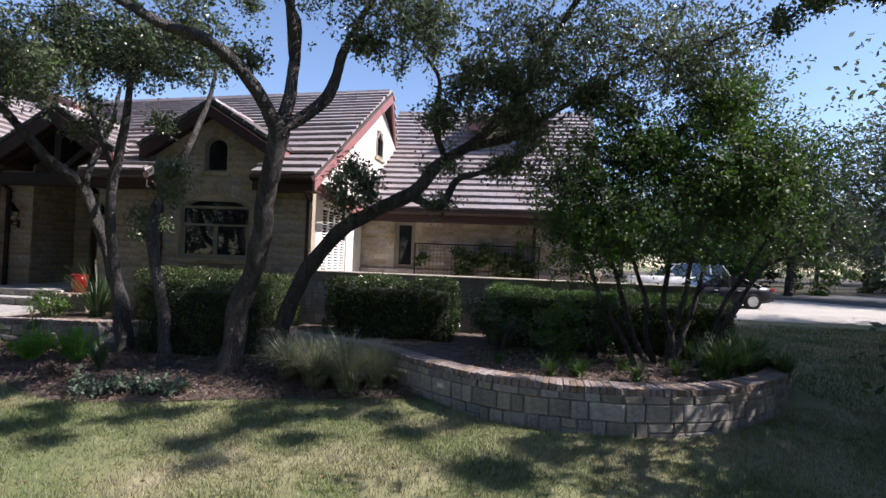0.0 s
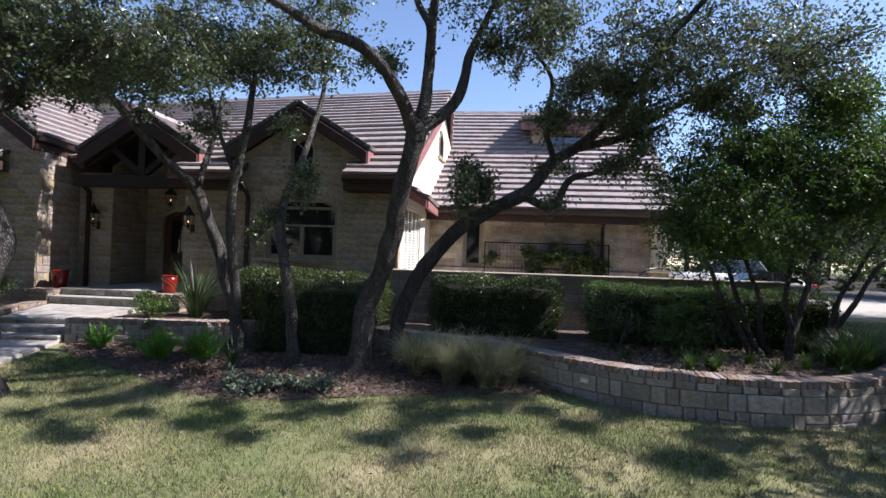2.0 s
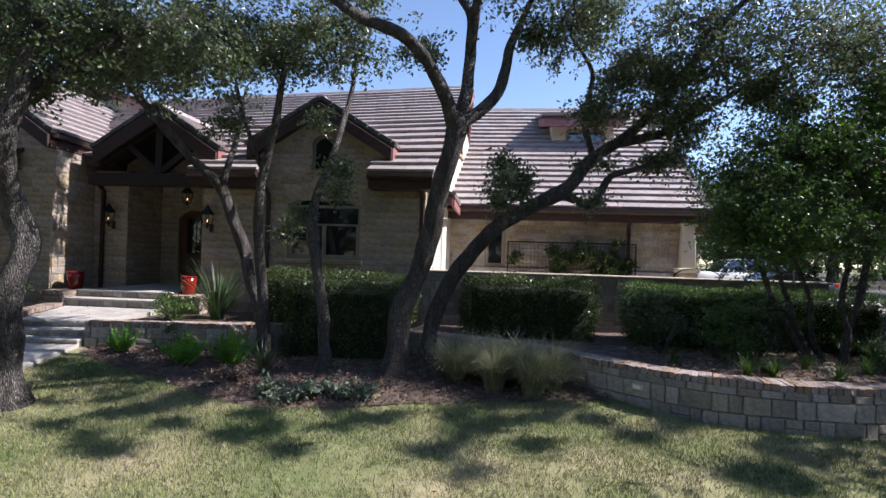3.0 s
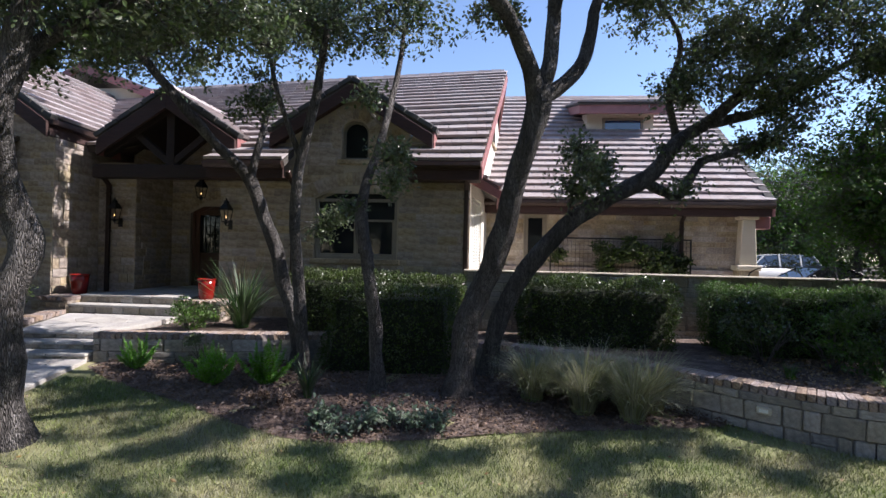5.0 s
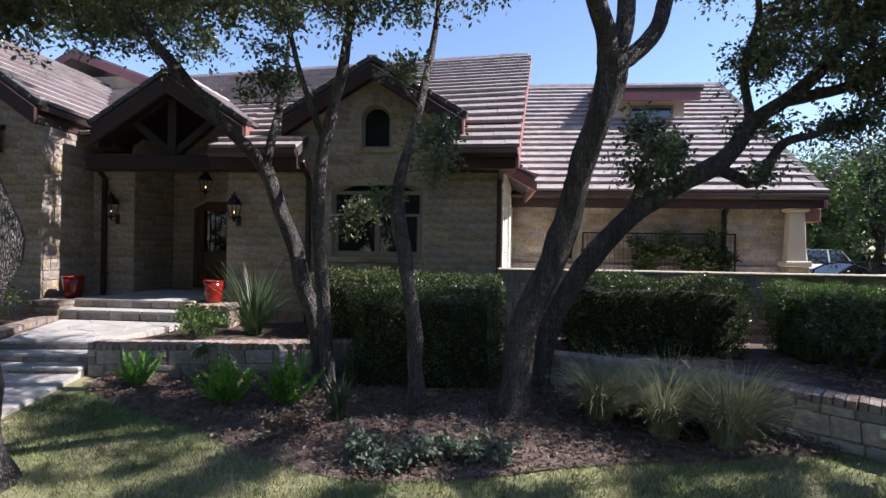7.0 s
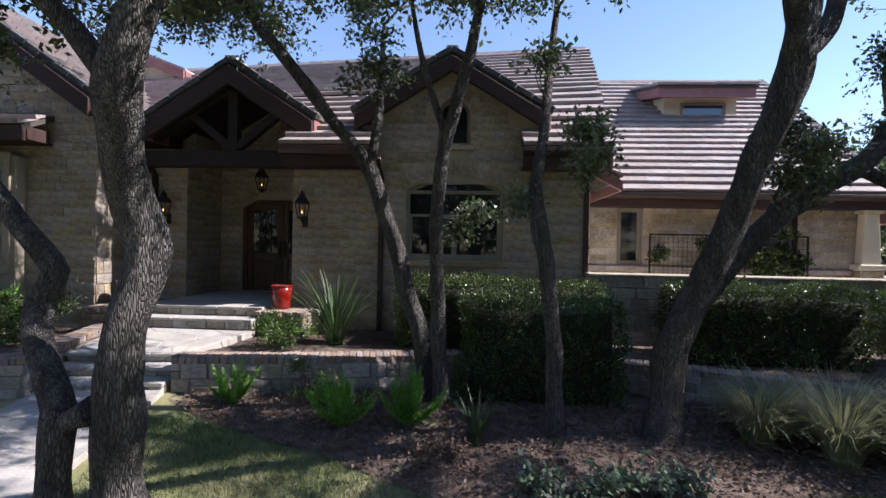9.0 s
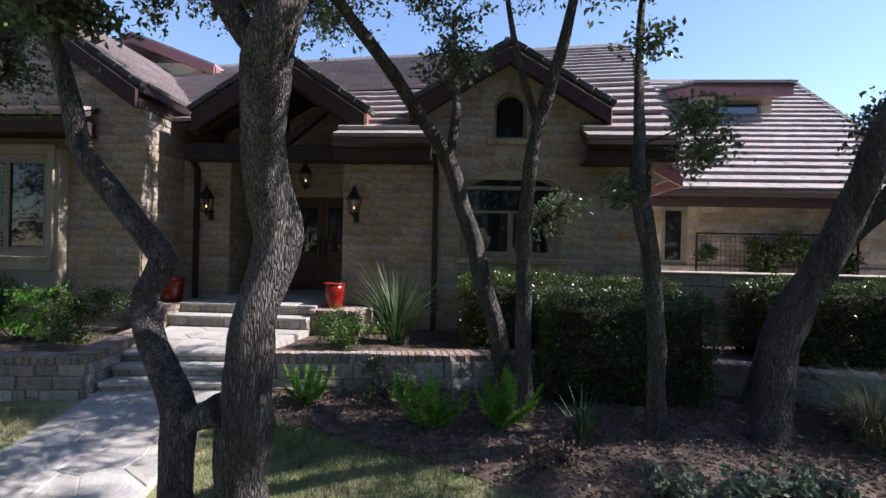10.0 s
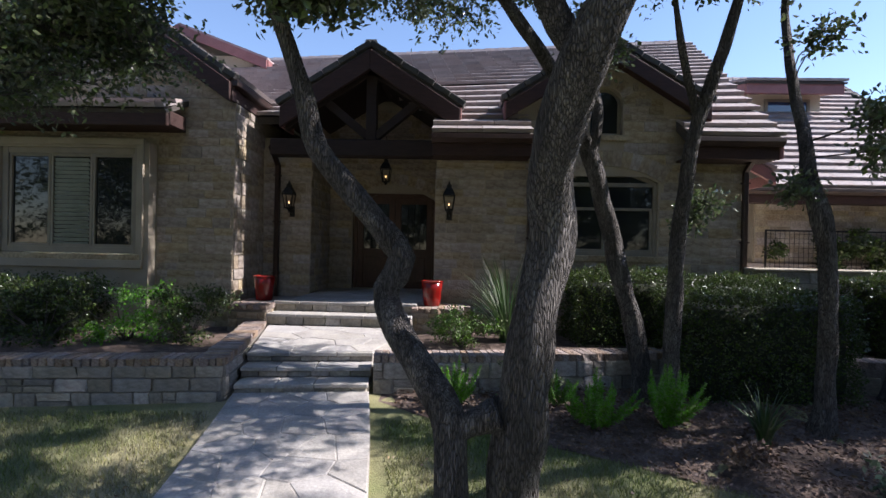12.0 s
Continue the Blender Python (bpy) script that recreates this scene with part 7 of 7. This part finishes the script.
def car(name, x, y, z, turn, paint, label, suv=False):
    c = thing(name, x, y, z, label, "car", turn=turn)
    if suv:
        body = [(-2.5, 0.78, 0.75, 0.5, 0.95), (-2.4, 0.92, 0.88, 0.35, 1.08), (-1.5, 0.97, 0.92, 0.3, 1.15), (0, 0.98, 0.93, 0.3, 1.17), (1.6, 0.97, 0.92, 0.3, 1.18), (2.4, 0.93, 0.9, 0.35, 1.18), (2.5, 0.85, 0.85, 0.45, 1.12)]
        cabin = [(-1.0, 1.16), (-0.35, 1.78), (0.4, 1.86), (2.0, 1.84), (2.38, 1.2)]
        posts = (0.35, 1.35)
        wx, wr = (-1.55, 1.5), 0.38
    else:
        body = [(-2.42, 0.6, 0.55, 0.42, 0.68), (-2.3, 0.82, 0.74, 0.28, 0.76), (-1.6, 0.92, 0.84, 0.22, 0.88), (-0.6, 0.93, 0.86, 0.2, 0.94), (0.8, 0.93, 0.86, 0.2, 0.97), (1.7, 0.92, 0.84, 0.22, 1.0), (2.3, 0.84, 0.78, 0.32, 0.98), (2.42, 0.76, 0.7, 0.42, 0.9)]
        cabin = [(-0.95, 0.93), (-0.15, 1.37), (0.4, 1.44), (0.95, 1.40), (1.85, 1.0)]
        posts = (0.42,)
        wx, wr = (-1.45, 1.42), 0.335
    loft(body, "body", paint, c)
    n = len(cabin)
    bm = bmesh.new()
    def half(zz):
        lo = cabin[0][1]
        return 0.86 - 0.28 * (zz - lo) / 0.8
    lo = [bm.verts.new((px, -half(pz), pz)) for px, pz in cabin]
    hi = [bm.verts.new((px, half(pz), pz)) for px, pz in cabin]
    bm.faces.new(lo)
    bm.faces.new(list(reversed(hi)))
    for k in range(n):
        bm.faces.new((lo[k], hi[k], hi[(k + 1) % n], lo[(k + 1) % n]))
    bmesh.ops.recalc_face_normals(bm, faces=bm.faces[:])
    part("glasshouse", bm, M_CARGLASS, c, "dark tinted windows")
    bm = bmesh.new()
    top = [p for p in cabin[1:-1]]
    for (ax, az), (bx_, bz) in zip(top, top[1:]):
        vs = [bm.verts.new(q) for q in ((ax, -half(az), az + 0.012), (bx_, -half(bz), bz + 0.012), (bx_, half(bz), bz + 0.012), (ax, half(az), az + 0.012))]
        bm.faces.new(vs)
    bmesh.ops.solidify(bm, geom=bm.faces[:], thickness=-0.03)
    part("roof", bm, paint, c)
    for s in (1, -1):
        ed = [(cabin[0], cabin[1]), (cabin[-1], cabin[-2])]
        for (p, q) in ed:
            bm = bmesh.new()
            bar(bm, (p[0], s * (half(p[1]) + 0.006), p[1]), (q[0], s * (half(q[1]) + 0.006), q[1]), 0.07, 0.03, 0.006)
            part("pillar", bm, paint, c)
        for px in posts:
            bm = bmesh.new()
            zt = cabin[2][1]
            bar(bm, (px, s * (half(cabin[0][1]) + 0.006), cabin[0][1]), (px + 0.04, s * (half(zt) + 0.006), zt), 0.07, 0.02, 0.004)
            part("pillar", bm, paint if suv else M_BLACK, c)
        part("mirror", bx(-0.72, -0.55, s * 0.95 - 0.08, s * 0.95 + 0.08, cabin[0][1] + 0.02, cabin[0][1] + 0.15, bevel=0.03), paint, c)
        for px in (-0.3, 0.75):
            part("door_handle", bx(px, px + 0.18, s * 0.93 - 0.02, s * 0.93 + 0.02, cabin[0][1] - 0.16, cabin[0][1] - 0.12, bevel=0.008), M_CHROME if not suv else paint, c)
        part("tail_light", bx(2.28, 2.45, s * 0.68 - 0.14, s * 0.68 + 0.14, 0.8, 0.95, bevel=0.02), M_TAIL, c, "red tail lamp")
        part("headlight", bx(-2.4, -2.2, s * 0.66 - 0.15, s * 0.66 + 0.15, 0.6, 0.72, bevel=0.03), M_CHROME, c)
        for px in wx:
            wheel(c, px, s * 0.86, wr, wr, s)
            part("wheel_arch", lathe_y(px, s * 0.865, wr, wr + 0.06), M_BLACK, c)
    bm = bmesh.new()
    part("bumper", bx(2.36, 2.47, -0.75, 0.75, 0.36, 0.6, bevel=0.04), paint, c)
    part("number_plate", bx(2.472, 2.48, -0.26, 0.26, 0.62, 0.74, bevel=0.004), M_SHUTTER, c)
    return c


def lathe_y(x, y, z, r):
    bm = lathe([(r, -0.04), (r, 0.04)], 24)
    bmesh.ops.transform(bm, verts=bm.verts[:], matrix=pose(x, y, z, 90, 0, 0))
    return bm


car("car", 10.95, 24.2, ground_z(10.95, 24.2) + 0.02, 4, M_CARBLACK, "dark blue-black sedan with alloy wheels parked on the drive")
car("car", 10.7, 27.6, ground_z(10.7, 27.6) + 0.1, 0, M_CARWHITE, "white sport utility vehicle parked by the house", True)

# ---- ground litter and lawn ----
def scatter_blades(name, region, n, seed, hmin, hmax, material, label, category, width=0.012):
    r = random.Random(seed)
    verts, faces = [], []
    x0, x1, y0, y1, test = region
    made = 0
    while made < n:
        x, y = r.uniform(x0, x1), r.uniform(y0, y1)
        if not test(x, y):
            continue
        made += 1
        if noise.noise(Vector((x * 0.9, y * 0.9, 5))) + 0.6 * noise.noise(Vector((x * 3, y * 3, 2))) < -0.35 and r.random() < 0.6:
            continue
        z = ground_z(x, y) + 0.03 * noise.noise(Vector((x * 0.3, y * 0.3, 0))) - 0.004
        t = r.uniform(0, 6.283)
        h = r.uniform(hmin, hmax)
        dx, dy = math.cos(t) * width / 2, math.sin(t) * width / 2
        lx, ly = r.uniform(-0.6, 0.6) * h, r.uniform(-0.6, 0.6) * h
        o = len(verts)
        verts += [(x - dx, y - dy, z), (x + dx, y + dy, z), (x + lx, y + ly, z + h)]
        faces.append((o, o + 1, o + 2))
    return tagged(arrays(name, verts, faces, material), label, category, kind="stuff")


bed_line = np.array(BED_EDGE)
wall_line = smooth_line([(-0.5, 8.0, 0), (0.4, 7.25, 0), (1.2, 6.9, 0), (2.5, 6.78, 0), (3.7, 7.0, 0), (4.8, 7.7, 0), (5.75, 8.7, 0), (6.3, 9.9, 0)], 0.2)[:, :2]
def is_lawn(x, y):
    if x < -9.6:
        c = -11.2 - (y - 8.95) * 0.2
        if abs(x - c) < 1.0:
            return False
        return x > c and y < 8.3 or x < c and y < 8.2 + (x + 15) * 0.06
    if x < -0.4:
        return y < np.interp(x, bed_line[:, 0], bed_line[:, 1]) + 0.04 * math.sin(x * 9)
    if x < 6.3:
        return y < np.interp(x, wall_line[:, 0], wall_line[:, 1])
    return y < 18.0


scatter_blades("lawn_grass", (-15, 8, 2.6, 8.4, is_lawn), 240000, 3, 0.03, 0.075, M_BLADES, "short dry mown grass in sun and tree shade", "grass", 0.011)
scatter_blades("lawn_grass", (6.3, 20, 5, 18.0, is_lawn), 60000, 4, 0.05, 0.11, M_BLADES, "mown grass beside the raised bed in shade", "grass", 0.02)


def litter(name, n, seed, pick, size, material, label, category):
    r = random.Random(seed)
    verts, faces = [], []
    while n:
        p = pick(r)
        if p is None:
            continue
        n -= 1
        leaf_verts(verts, faces, Vector(p), Vector((r.uniform(-1, 1), r.uniform(-1, 1), r.uniform(-0.1, 0.3))), size * r.uniform(0.5, 1.4), r, 0.5)
    return tagged(arrays(name, verts, faces, material), label, category, kind="stuff")


def in_bed(r):
    x = r.uniform(-10, -0.3)
    e = float(np.interp(x, bed_line[:, 0], bed_line[:, 1]))
    y = r.uniform(e - 0.05, e + 2.4)
    return (x, y, ground_z(x, y) + 0.05 + r.uniform(0, 0.02))
litter("mulch_chips", 14000, 5, in_bed, 0.05, M_CHIP, "loose bark chips and twigs on the mulch bed", "mulch")
def in_raised(r):
    x, y = r.uniform(0.3, 5.8), r.uniform(7.4, 9.8)
    if y < float(np.interp(x, wall_line[:, 0], wall_line[:, 1])) + 0.4:
        return None
    return (x, y, 0.45 + r.uniform(0, 0.02))
M_DRY = mat("dry_leaves", [(0.16, 0.11, 0.07), (0.26, 0.19, 0.12)], 9, 0.8, 0, 20, island="island", coords="World")
litter("fallen_leaves", 3500, 6, in_raised, 0.05, M_DRY, "dry brown leaves fallen in the raised bed", "leaves")
def on_lawn(r):
    x, y = r.uniform(-12, 6), r.uniform(3, 7.5)
    return (x, y, ground_z(x, y) + 0.05) if is_lawn(x, y) else None
litter("fallen_leaves", 500, 7, on_lawn, 0.05, M_DRY, "scattered dry leaves on the lawn", "leaves")
